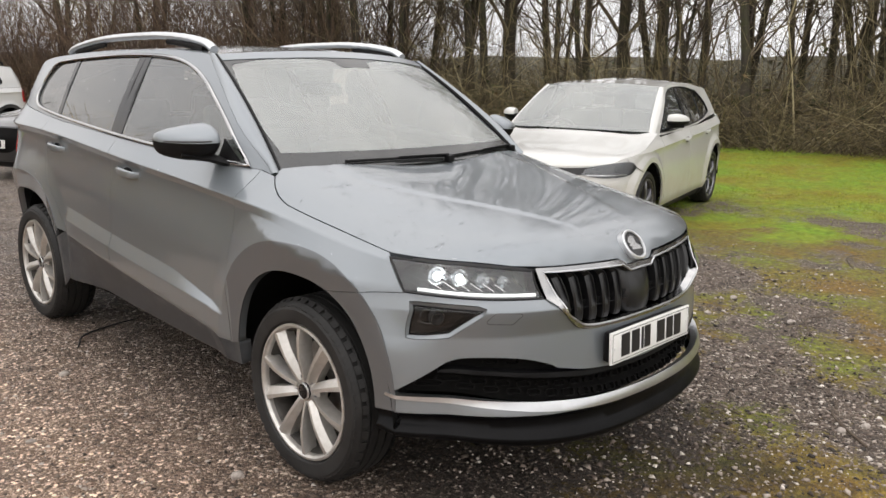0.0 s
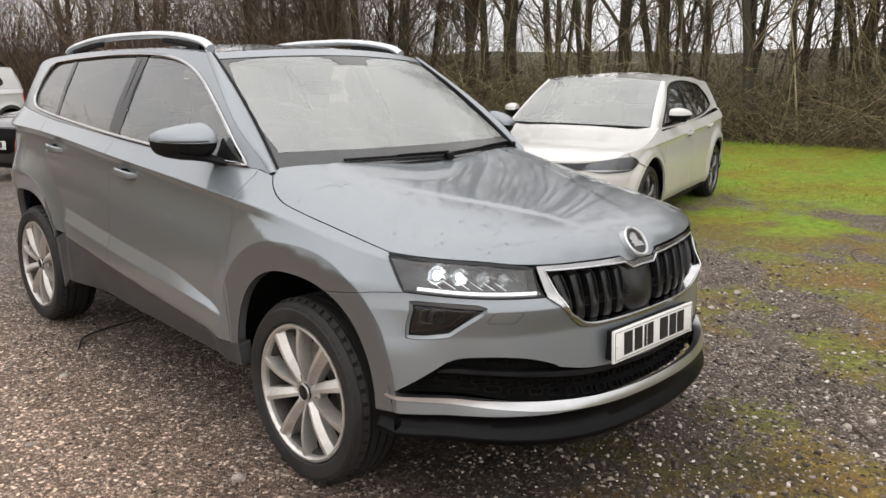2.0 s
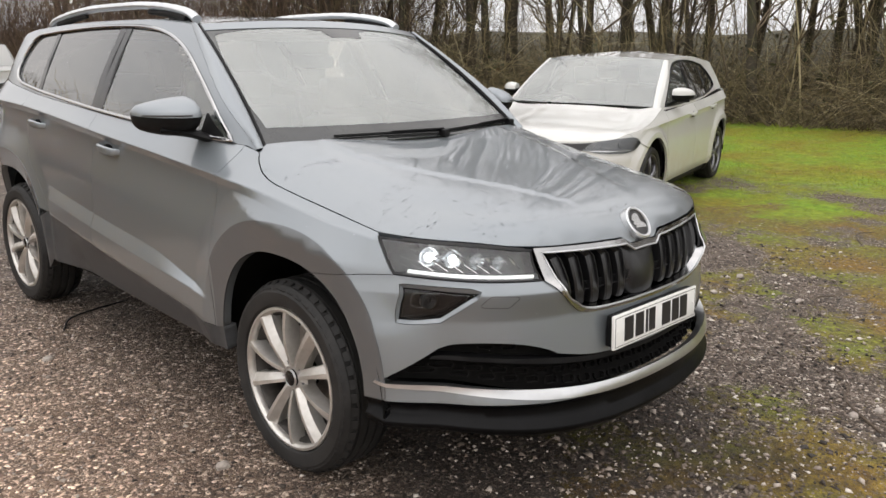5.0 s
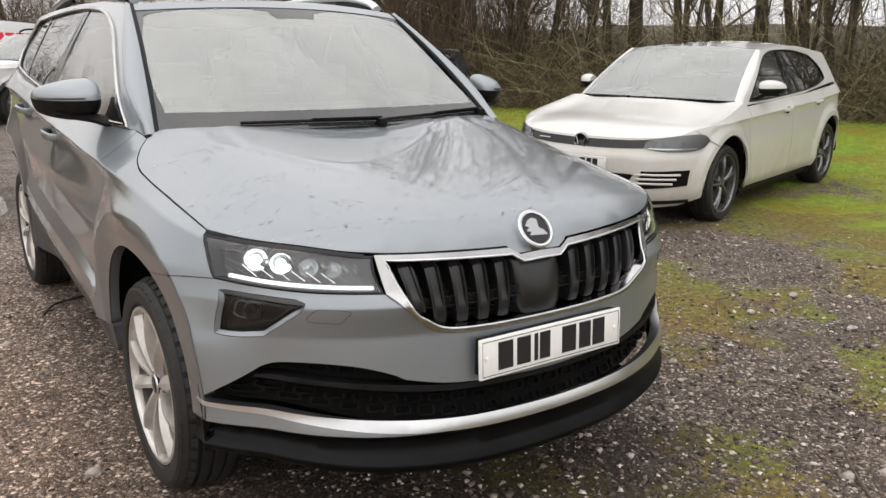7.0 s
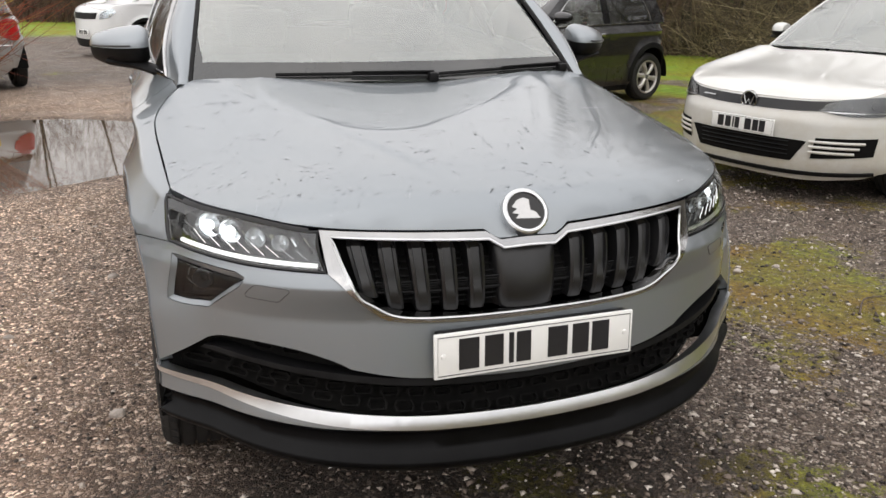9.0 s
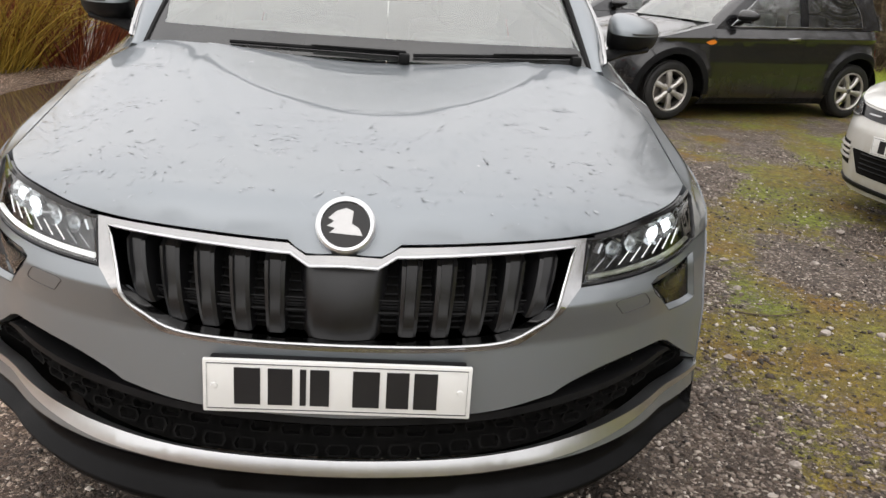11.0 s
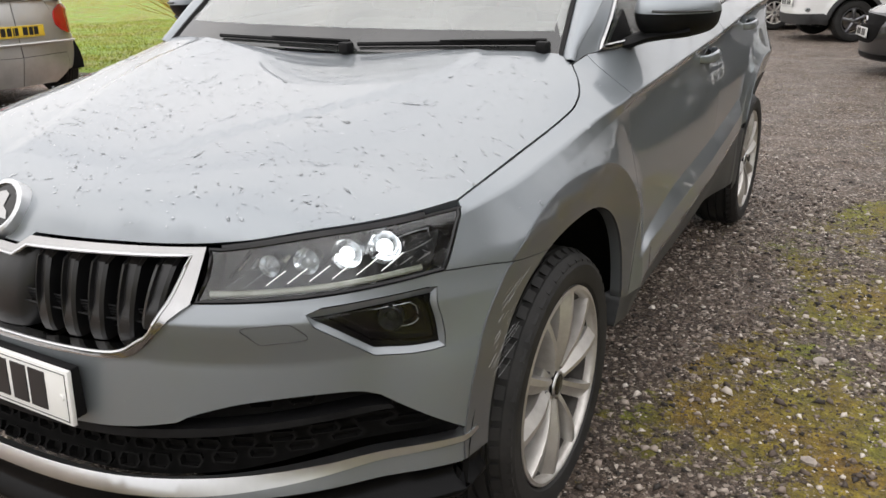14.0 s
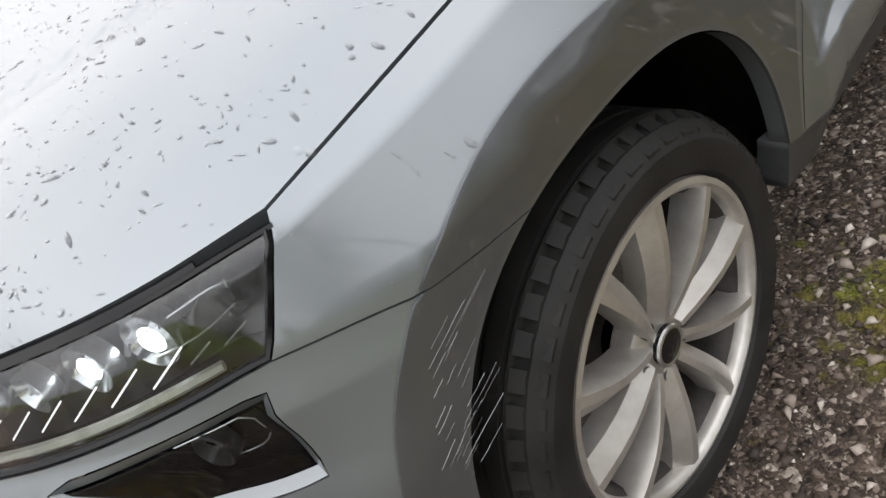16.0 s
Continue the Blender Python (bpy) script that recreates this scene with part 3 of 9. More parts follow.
def mirror_head(parent, base, reach, size, rise, shell_mat, low_mat, tilt=0.0, label=""):
    """Both door mirrors: painted upper cap, black lower shell, foot and glass."""
    L, H, D = size
    for side in (1, -1):
        holder = new("door_mirror")
        holder.parent = parent
        holder.empty_display_size = 0.05
        if label:
            holder["label"] = label
        bx, by, bz = base

        def form(t, a, grow=1.0):
            # t runs outwards along the head, a round its section
            w = math.sin(math.pi * min(1.0, 0.16 + 0.84 * t) ** 0.9) ** 0.42 if t < 1 else 0.0
            w = max(w, 0.03)
            cy, cz = math.cos(a), math.sin(a)
            front = cy < 0
            yy = D * (0.62 if front else 0.34) * (abs(cy) ** 0.8) * (-1 if front else 1) * (w if front else w**0.6) * grow
            zz = H * 0.5 * math.copysign(abs(cz) ** 0.75, cz) * w * grow * (1.0 if cz > 0 else 0.9)
            return (side * (bx + reach + L * t), by + yy + 0.13 * t * t * 0.6, bz + rise + zz + tilt * t)

        n, m = 15, 13
        top, low = [], []
        for i in range(n):
            t = i / (n - 1)
            for j in range(m):
                top.append(form(t, math.pi * (-0.01 + 1.02 * j / (m - 1)), 1.0))
            for j in range(m):
                low.append(form(t, math.pi * (0.99 + 1.02 * j / (m - 1)), 0.985))
        faces = grid_faces(n, m)
        caps = [tuple(range(m - 1, -1, -1)), tuple((n - 1) * m + k for k in range(m))]
        flip = [q[::-1] for q in faces + caps] if side > 0 else faces + caps
        attach("mirror_cap", faces_mesh("mirror_cap", top, flip, True, 60), shell_mat, holder)
        attach("mirror_shell", faces_mesh("mirror_shell", low, flip, True, 60), low_mat, holder, "black lower mirror shell")
        foot = [(side * (bx - 0.03), by - 0.01, bz - 0.035), (side * (bx + reach * 0.5), by - 0.012, bz - 0.02), (side * (bx + reach + 0.05), by - 0.012, bz + rise - H * 0.42), (side * (bx + reach + L * 0.75), by + 0.03, bz + rise - H * 0.40)]
        v, f = tube(smooth_line(foot, 0.02), 0.040, 10, 0.42, (0, 0, 1), False)
        attach("mirror_foot", faces_mesh("mirror_foot", v, f), low_mat, holder)
        gl = [form(t, a, 0.86) for t in (0.08, 0.92) for a in (0.45, -0.45)]
        gl = [(x, by + 0.030 + 0.04 * k, z) for k, (x, y, z) in zip((0, 0, 1, 1), gl)]
        attach("mirror_glass", faces_mesh("mirror_glass", gl, [(0, 1, 3, 2)], False), CHROME, holder)


def door_handle(parent, shell, y, z, material, length=0.19):
    for side in (1, -1):
        x = float(shell.body(np.array([[shell.s_at_y(y, z), z]]))[0, 0])
        pts = []
        for k in range(13):
            t = k / 12
            out = 0.038 * math.sin(math.pi * min(1, max(0, t))) ** 0.35
            pts.append((side * (x + out - 0.004), y - length / 2 + length * t, z + 0.012 * (t - 0.5)))
        v, f = tube(pts, 0.019, 8, 0.5, (side, 0, 0), False, [0.7 + 0.3 * math.sin(math.pi * k / 12) for k in range(13)])
        attach("door_handle", faces_mesh("door_handle", v, f), material, parent)
        v, f = lathe([(0.0, 0.05), (0.003, 0.047), (-0.0, 0.0)], 24)
        v = [(side * (x - 0.001 + a), y + 0.01 + 1.2 * b, z - 0.008 + 0.6 * c) for a, b, c in v]
        attach("handle_recess", faces_mesh("handle_recess", v, f), GLOSS_BLACK, parent)


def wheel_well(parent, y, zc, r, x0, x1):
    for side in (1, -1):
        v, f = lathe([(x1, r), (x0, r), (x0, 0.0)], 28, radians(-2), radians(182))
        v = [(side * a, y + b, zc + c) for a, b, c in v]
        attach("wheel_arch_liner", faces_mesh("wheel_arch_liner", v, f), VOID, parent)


def cabin(parent, S, seat_y, rear_y, screen_z=1.05, half=0.66, roof=1.44):
    """What shows through the glass: dashboard, seats, steering wheel, floor tub and headlining."""
    bm = box_bm((-half - 0.06, S.screen_low[1] + 0.02, 0.72), (half + 0.06, seat_y - 0.35, screen_z - 0.10), 0.05)
    part("dashboard", bm, CABIN, parent)
    part("cabin_floor", box_bm((-half - 0.12, 0.35, 0.30), (half + 0.12, rear_y + 0.75, 0.42), 0.02), VOID, parent)
    for y in (seat_y, rear_y):
        for x in (-0.37, 0.37):
            part("seat_back", box_bm((x - 0.24, y, 0.5), (x + 0.24, y + 0.15, 1.10), 0.05), CABIN, parent)
            part("headrest", box_bm((x - 0.13, y + 0.05, 1.13), (x + 0.13, y + 0.14, 1.29), 0.035), CABIN, parent)
            part("seat_base", box_bm((x - 0.25, y - 0.48, 0.42), (x + 0.25, y + 0.02, 0.60), 0.05), CABIN, parent)
    ring = [(-0.37 + 0.18 * math.cos(a), seat_y - 0.52 + 0.06 * math.sin(a), screen_z - 0.12 + 0.17 * math.sin(a)) for a in np.linspace(0, 2 * math.pi, 28, endpoint=False)]
    v, f = tube(ring, 0.016, 8, 1.0, (0, 1, 0), True)
    attach("steering_wheel", faces_mesh("steering_wheel", v, f), PLASTIC, parent)
    part("interior_mirror", box_bm((-0.12, S.screen_top[1] + 0.02, roof - 0.10), (0.12, S.screen_top[1] + 0.06, roof - 0.035), 0.015), PLASTIC, parent)

# ---- the ground: a worn gravel yard with moss, puddles, rough grass and a lawn ----
def rise(x, y):
    """Height of the ground: level under the car, falling a little to the back and rising to the trees."""
    x, y = np.asarray(x, float), np.asarray(y, float)
    b = np.maximum(x - 5.0, 0)
    z = np.minimum(0.020 * b * b / (b + 1.0), 0.5) - 0.012 * np.clip(y - 7.0, 0, 11)
    return z + 0.10 * lawn(x, y)


def lawn(x, y):
    """1 on the mown lawn beside the yard, 0 off it, with a short step at its kerb."""
    x, y = np.asarray(x, float), np.asarray(y, float)
    edge = 4.75 + 0.10 * np.sin(x * 0.9) + 0.04 * np.maximum(-5.0 - x, 0)
    return soft01((y - edge) / 0.25) * soft01((-4.2 - 0.25 * (y - 4.5) - x) / 0.3)


def field(x, y, scale, seed):
    """Smooth noise on the plan, from 0 to 1."""
    out = np.zeros(np.shape(x))
    flat_x, flat_y = np.ravel(x), np.ravel(y)
    vals = [noise.fractal(Vector((a * scale + seed, b * scale - seed, seed * 0.37)), 0.9, 2.1, 4) for a, b in zip(flat_x, flat_y)]
    return np.clip(0.5 + 0.45 * np.array(vals), 0, 1).reshape(np.shape(x))


def puddle(x, y):
    """Above 0 inside the standing water."""
    d = 1 - np.hypot((x + 2.1) / 1.55, (y - 5.4) / 1.95)
    e = 1 - np.hypot((x + 5.3) / 2.1, (y - 2.7) / 1.05)
    f = 1 - np.hypot((x + 3.7) / 1.3, (y - 3.5) / 0.8)
    d = np.maximum(d, f)
    return np.maximum(d, e)


def make_ground():
    def axis(lo, hi, fine_lo, fine_hi, fine, coarse):
        a = np.arange(fine_lo, fine_hi + 1e-6, fine)
        left, right, step = [], [], fine
        p = fine_lo
        while p > lo:
            step = min(step * 1.18, coarse)
            p -= step
            left.append(p)
        p, step = fine_hi, fine
        while p < hi:
            step = min(step * 1.18, coarse)
            p += step
            right.append(p)
        return np.array(left[::-1] + list(a) + right)

    xs, ys = axis(-400, 400, -4.5, 7.0, 0.09, 40.0), axis(-400, 400, -3.2, 9.0, 0.09, 40.0)
    gx, gy = np.meshgrid(xs, ys, indexing="ij")
    z = rise(gx, gy)
    near = (np.abs(gx) < 20) & (np.abs(gy) < 25)
    bumpy = np.zeros(gx.shape)
    bumpy[near] = field(gx[near], gy[near], 0.8, 3.1) - 0.5
    hollow = puddle(gx, gy) + 0.25 * bumpy
    z = z + 0.030 * bumpy * soft01((np.hypot(gx, (gy - 1.3) * 0.6) - 1.2) / 1.5) * (1 - 0.5 * lawn(gx, gy))
    z = np.where((gy < 8) & (gx < 0.3) & (gx > -9), np.maximum(z, -0.008), z)
    sink = soft01((hollow + 0.02) / 0.22) * (1 - soft01(lawn(gx, gy) * 3))
    z = z * (1 - sink) - 0.035 * sink
    verts = np.stack([gx.ravel(), gy.ravel(), z.ravel()], 1)
    n, m = gx.shape
    i = (np.arange(n - 1)[:, None] * m + np.arange(m - 1)[None]).ravel()
    faces = np.stack([i, i + m, i + m + 1, i + 1], 1)
    me = bpy.data.meshes.new("ground")
    me.from_pydata(verts.tolist(), [], faces.tolist())
    me.polygons.foreach_set("use_smooth", [True] * len(me.polygons))
    patchy = np.full(gx.shape, 0.5)
    patchy[near] = field(gx[near], gy[near], 0.55, 7.7)
    fine = np.full(gx.shape, 0.5)
    fine[near] = field(gx[near], gy[near], 1.9, 1.3)
    side = soft01((gx + 0.1) / 1.6) * 0.72 + soft01((gx - 2.0) / 4.0) * 0.35 + 0.12 * soft01((gy - 4) / 5) - 0.95 * soft01((-gx - 0.5) / 0.8)
    side = side + 0.14 * soft01((gx - 1.5) / 0.7) - 0.45 * soft01((gy - 0.4) / 0.6) * (1 - soft01((gx - 2.1) / 0.7)) * (1 - soft01((gy - 5.0) / 1.5))
    moss = np.clip(side * 1.0 + (patchy - 0.5) * 2.8 + (fine - 0.5) * 1.9 - 0.24, 0, 1)
    drive = soft01((gy - 3.2) / 2.0) * (1 - soft01((np.abs(gx - 0.6 + 0.05 * gy) - 1.6) / 1.2))
    moss = moss * (1 - 0.85 * drive)
    verge = soft01((gx - 4.7 + 2.4 * (patchy - 0.5) + 1.2 * (fine - 0.5) + 0.10 * gy - 0.35 * np.maximum(gy - 4, 0)) / 1.6)
    grass = np.clip(verge * (0.35 + 1.3 * patchy * (0.5 + fine)), 0, 1)
    grass = np.maximum(grass, lawn(gx, gy))
    far = soft01((np.hypot(gx, gy) - 22) / 6)
    grass = np.maximum(grass, far)
    dry = soft01((-gx - 0.45) / 1.1) * (1 - soft01((gy - 8) / 4)) * soft01((patchy + 0.35) / 0.7)
    # damp dark grit at the car's front, with its contact shade painted in
    damp_shade = soft01((1.12 - np.hypot((gx - 0.05) / 1.0, (gy + 0.2) / 0.95) + 0.9 * (fine - 0.5) + 0.5 * (patchy - 0.5)) / 0.45)
    for name, val in (("dry", dry), ("moss", moss), ("grass", grass), ("wet", np.clip(np.maximum(soft01((hollow + 0.25) / 0.45), damp_shade), 0, 1))):
        at = me.attributes.new(name, "FLOAT", "POINT")
        at.data.foreach_set("value", val.ravel().astype(np.float32))
    me.update()
    return me


def ground_material():
    m, n, l, b = nodes_of("gravel_and_moss")
    tc = n.new("ShaderNodeTexCoord")

    def vor(scale, feature="F1"):
        v = n.new("ShaderNodeTexVoronoi")
        v.feature = feature
        v.inputs["Scale"].default_value = scale
        l.new(warp.outputs[0], v.inputs["Vector"])
        return v

    warp = n.new("ShaderNodeVectorMath")
    warp.operation = "ADD"
    wn = n.new("ShaderNodeTexNoise")
    wn.inputs["Scale"].default_value = 30.0
    wm = n.new("ShaderNodeVectorMath")
    wm.operation = "SCALE"
    wm.inputs[3].default_value = 0.02
    l.new(tc.outputs["Object"], wn.inputs["Vector"])
    l.new(wn.outputs["Color"], wm.inputs[0])
    l.new(tc.outputs["Object"], warp.inputs[0])
    l.new(wm.outputs[0], warp.inputs[1])
    small, mid, tiny = vor(185.0), vor(84.0), vor(420.0)
    soil = noise_node(n, l, 3.0, 8.0, 0.75)
    earth = ramp_node(n, l, soil.outputs["Fac"], [(0.25, (0.012, 0.0080, 0.0055)), (0.5, (0.062, 0.042, 0.029)), (0.75, (0.180, 0.128, 0.092))])
    sepc = n.new("ShaderNodeSeparateColor")
    l.new(small.outputs["Color"], sepc.inputs[0])
    stone = ramp_node(n, l, sepc.outputs[0], [(0.0, (0.020, 0.014, 0.010)), (0.35, (0.088, 0.060, 0.043)), (0.62, (0.19, 0.142, 0.108)), (0.86, (0.36, 0.29, 0.235)), (1.0, (0.66, 0.58, 0.50))])
    sepm = n.new("ShaderNodeSeparateColor")
    l.new(mid.outputs["Color"], sepm.inputs[0])
    stone2 = ramp_node(n, l, sepm.outputs[1], [(0.0, (0.025, 0.017, 0.012)), (0.45, (0.12, 0.082, 0.059)), (0.75, (0.28, 0.22, 0.178)), (1.0, (0.62, 0.54, 0.46))])

    def mixc(fac, a, bb, blend="MIX"):
        k = n.new("ShaderNodeMix")
        k.data_type, k.blend_type = "RGBA", blend
        if isinstance(fac, float):
            k.inputs[0].default_value = fac
        else:
            l.new(fac, k.inputs[0])
        l.new(a, k.inputs[6])
        l.new(bb, k.inputs[7])
        return k.outputs[2]

    def maths(op, a, bb):
        k = n.new("ShaderNodeMath")
        k.operation = op
        for i, v in enumerate((a, bb)):
            if isinstance(v, (int, float)):
                k.inputs[i].default_value = v
            else:
                l.new(v, k.inputs[i])
        return k.outputs[0]

    cover = ramp_node(n, l, noise_node(n, l, 6.0, 5.0, 0.7).outputs["Fac"], [(0.30, (0.15,) * 3), (0.62, (0.9,) * 3)])
    has = ramp_node(n, l, sepc.outputs[1], [(0.30, (0, 0, 0)), (0.36, (1, 1, 1))])
    c = mixc(maths("MULTIPLY", cover.outputs[0], has.outputs[0]), earth.outputs[0], stone.outputs[0])
    has2 = ramp_node(n, l, sepm.outputs[2], [(0.60, (0, 0, 0)), (0.63, (1, 1, 1))])
    c = mixc(has2.outputs[0], c, stone2.outputs[0])
    da = n.new("ShaderNodeAttribute")
    da.attribute_name = "dry"
    pale_gravel = n.new("ShaderNodeMix")
    pale_gravel.data_type, pale_gravel.blend_type = "RGBA", "MULTIPLY"
    l.new(da.outputs["Fac"], pale_gravel.inputs[0])
    l.new(c, pale_gravel.inputs[6])
    pale_gravel.inputs[7].default_value = (2.6, 2.42, 2.28, 1)
    c = pale_gravel.outputs[2]
    mossy = noise_node(n, l, 22.0, 6.0, 0.75)
    moss_c = ramp_node(n, l, mossy.outputs["Fac"], [(0.28, (0.042, 0.030, 0.007)), (0.5, (0.190, 0.155, 0.018)), (0.72, (0.43, 0.37, 0.030))])
    hue = ramp_node(n, l, noise_node(n, l, 1.3, 4.0, 0.6).outputs["Fac"], [(0.36, (1.15, 0.80, 0.9)), (0.5, (1.0, 1.0, 1.0)), (0.64, (0.95, 1.35, 1.1))])
    moss_hue = mixc(1.0, moss_c.outputs[0], hue.outputs[0], "MULTIPLY")
    ma = n.new("ShaderNodeAttribute")
    ma.attribute_name = "moss"
    grit = ramp_node(n, l, noise_node(n, l, 14.0, 8.0, 0.8).outputs["Fac"], [(0.30, (0, 0, 0)), (0.70, (1, 1, 1))])
    lift = maths("ADD", ma.outputs["Fac"], maths("MULTIPLY", maths("SUBTRACT", grit.outputs[0], 0.5), 1.25))
    mf = ramp_node(n, l, lift, [(0.36, (0, 0, 0)), (0.56, (0.93, 0.93, 0.93))])
    pale = ramp_node(n, l, sepc.outputs[2], [(0.90, (0, 0, 0)), (0.93, (1, 1, 1))])
    keep = maths("MULTIPLY", mf.outputs[0], maths("SUBTRACT", 1.0, maths("MULTIPLY", pale.outputs[0], 0.8)))
    c = mixc(keep, c, moss_hue)
    ga = n.new("ShaderNodeAttribute")
    ga.attribute_name = "grass"
    gn = noise_node(n, l, 9.0, 8.0, 0.8)
    grass_c = ramp_node(n, l, gn.outputs["Fac"], [(0.28, (0.11, 0.105, 0.006)), (0.5, (0.235, 0.290, 0.013)), (0.74, (0.42, 0.49, 0.03))])
    glift = maths("ADD", ga.outputs["Fac"], maths("MULTIPLY", maths("SUBTRACT", grit.outputs[0], 0.5), 0.6))
    gf = ramp_node(n, l, glift, [(0.40, (0, 0, 0)), (0.70, (1, 1, 1))])
    turf = ramp_node(n, l, noise_node(n, l, 0.9, 5.0, 0.65).outputs["Fac"], [(0.36, (1.05, 0.72, 0.7)), (0.5, (1.0, 1.0, 1.0)), (0.64, (0.80, 1.12, 0.9))])
    c = mixc(gf.outputs[0], c, mixc(1.0, grass_c.outputs[0], turf.outputs[0], "MULTIPLY"))
    # darkens puddle margins, and the patch of painted shade and grit at the car
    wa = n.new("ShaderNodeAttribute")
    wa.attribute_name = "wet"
    damp_shade = n.new("ShaderNodeMix")
    damp_shade.data_type, damp_shade.blend_type = "RGBA", "MULTIPLY"
    l.new(wa.outputs["Fac"], damp_shade.inputs[0])
    l.new(c, damp_shade.inputs[6])
    damp_shade.inputs[7].default_value = (0.36, 0.33, 0.31, 1)
    l.new(damp_shade.outputs[2], b.inputs["Base Color"])
    wetness = ramp_node(n, l, noise_node(n, l, 2.2, 7.0, 0.75).outputs["Fac"], [(0.35, (0.42,) * 3), (0.65, (0.85,) * 3)])
    rr = maths("MAXIMUM", wetness.outputs[0], maths("MULTIPLY", keep, 0.85))
    l.new(rr, b.inputs["Roughness"])
    h = maths("MULTIPLY", maths("SUBTRACT", 0.5, small.outputs["Distance"]), has.outputs[0])
    h = maths("ADD", h, maths("MULTIPLY", maths("MULTIPLY", maths("SUBTRACT", 0.6, mid.outputs["Distance"]), has2.outputs[0]), 2.0))
    h = maths("ADD", h, maths("MULTIPLY", maths("SUBTRACT", 0.5, tiny.outputs["Distance"]), 0.35))
    h = maths("ADD", h, maths("MULTIPLY", mossy.outputs["Fac"], 1.2))
    bump_node(n, l, b, h, 1.0, 0.009)
    return m


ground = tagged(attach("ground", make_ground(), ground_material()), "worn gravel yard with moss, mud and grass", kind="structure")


def water_material():
    m, n, l, b = nodes_of("puddle_water")
    b.inputs["Base Color"].default_value = (0.075, 0.052, 0.036, 1)
    b.inputs["Roughness"].default_value = 0.03
    b.inputs["Specular IOR Level"].default_value = 0.6
    t = noise_node(n, l, 5.0, 3.0, 0.5)
    bump_node(n, l, b, t.outputs["Fac"], 0.05, 0.01)
    return m


pv = [(x, y, -0.013) for x in np.linspace(-8.2, -0.3, 12) for y in np.linspace(1.2, 7.6, 10)]
tagged(attach("puddle", faces_mesh("puddle", pv, grid_faces(12, 10)), water_material()), "wide shallow brown puddle mirroring the sky", kind="structure")


# kerb stones along the lawn
def kerb_stone(x0, x1):
    rows = []
    for x in np.linspace(x0, x1, 4):
        y = 4.72 + 0.10 * math.sin(x * 0.9) + 0.04 * max(-5.0 - x, 0)
        z = float(rise(x, y - 0.3))
        for dy, dz in ((-0.05, -0.05), (-0.05, 0.055), (-0.035, 0.075), (0.05, 0.085), (0.08, 0.05), (0.08, -0.05)):
            rows.append((x, y + dy + 0.01 * math.sin(7 * x), z + dz + 0.012 * math.sin(5 * x)))
    f = grid_faces(4, 6, True) + [(0, 1, 2, 3, 4, 5), (23, 22, 21, 20, 19, 18)]
    return faces_mesh("kerb_stone", rows, f, True, 40)


KERB = surface("mossy_kerb", (0.05, 0.045, 0.03), (0.14, 0.13, 0.07), 7.0, (0.7, 0.9), 0.0, 0.5, 0.01, fine=40)
kerb = tagged(new("lawn_kerb"), "low dark mossy stone kerb along the lawn", kind="structure")
for k in range(9):
    attach("kerb_stone", kerb_stone(-5.0 - 0.93 * k - 0.9, -5.0 - 0.93 * k), KERB, kerb)

# ---- the grey crossover in front ----
def boundary_fix(fn_z, pts, reach=0.12):
    """Bends a height field so that it meets its border curve exactly, fading inwards."""
    pts = np.asarray(pts, float)
    delta = pts[:, 2] - fn_z(pts[:, 0], pts[:, 1])

    def fixed(x, y):
        x, y = np.asarray(x, float), np.asarray(y, float)
        d2 = (np.abs(x)[:, None] - pts[None, :, 0]) ** 2 + (y[:, None] - pts[None, :, 1]) ** 2
        wgt = 1 / (d2 + 1e-6) ** 2
        return fn_z(x, y) + (wgt @ delta) / wgt.sum(1) * np.exp(-d2.min(1) / reach**2)

    return fixed


ARCH_P = 2.45


def arch_radius(y, z, yw):
    """Distance from a wheel's middle, such that its rings are squarish arches."""
    dy = y - yw
    if yw < 1:
        dy = np.where(dy > 0, dy / 0.88, dy / 0.885)
    return (np.abs(dy) ** ARCH_P + np.abs(z - 0.345) ** ARCH_P) ** (1 / ARCH_P)


def arch_ring(yw, r, a, b, n):
    out = []
    for t in np.radians(np.linspace(a, b, n)):
        c, s = math.cos(t), math.sin(t)
        k = r / (abs(c) ** ARCH_P + abs(s) ** ARCH_P) ** (1 / ARCH_P)
        out.append((yw + c * k * ((0.88 if c > 0 else 0.885) if yw < 1 else 1.0), 0.345 + s * k))
    return out


def suv_belt(y):
    return 1.087 + 0.053 * (y - 0.40) + 0.05 * max(0.0, y - 2.15) ** 1.5


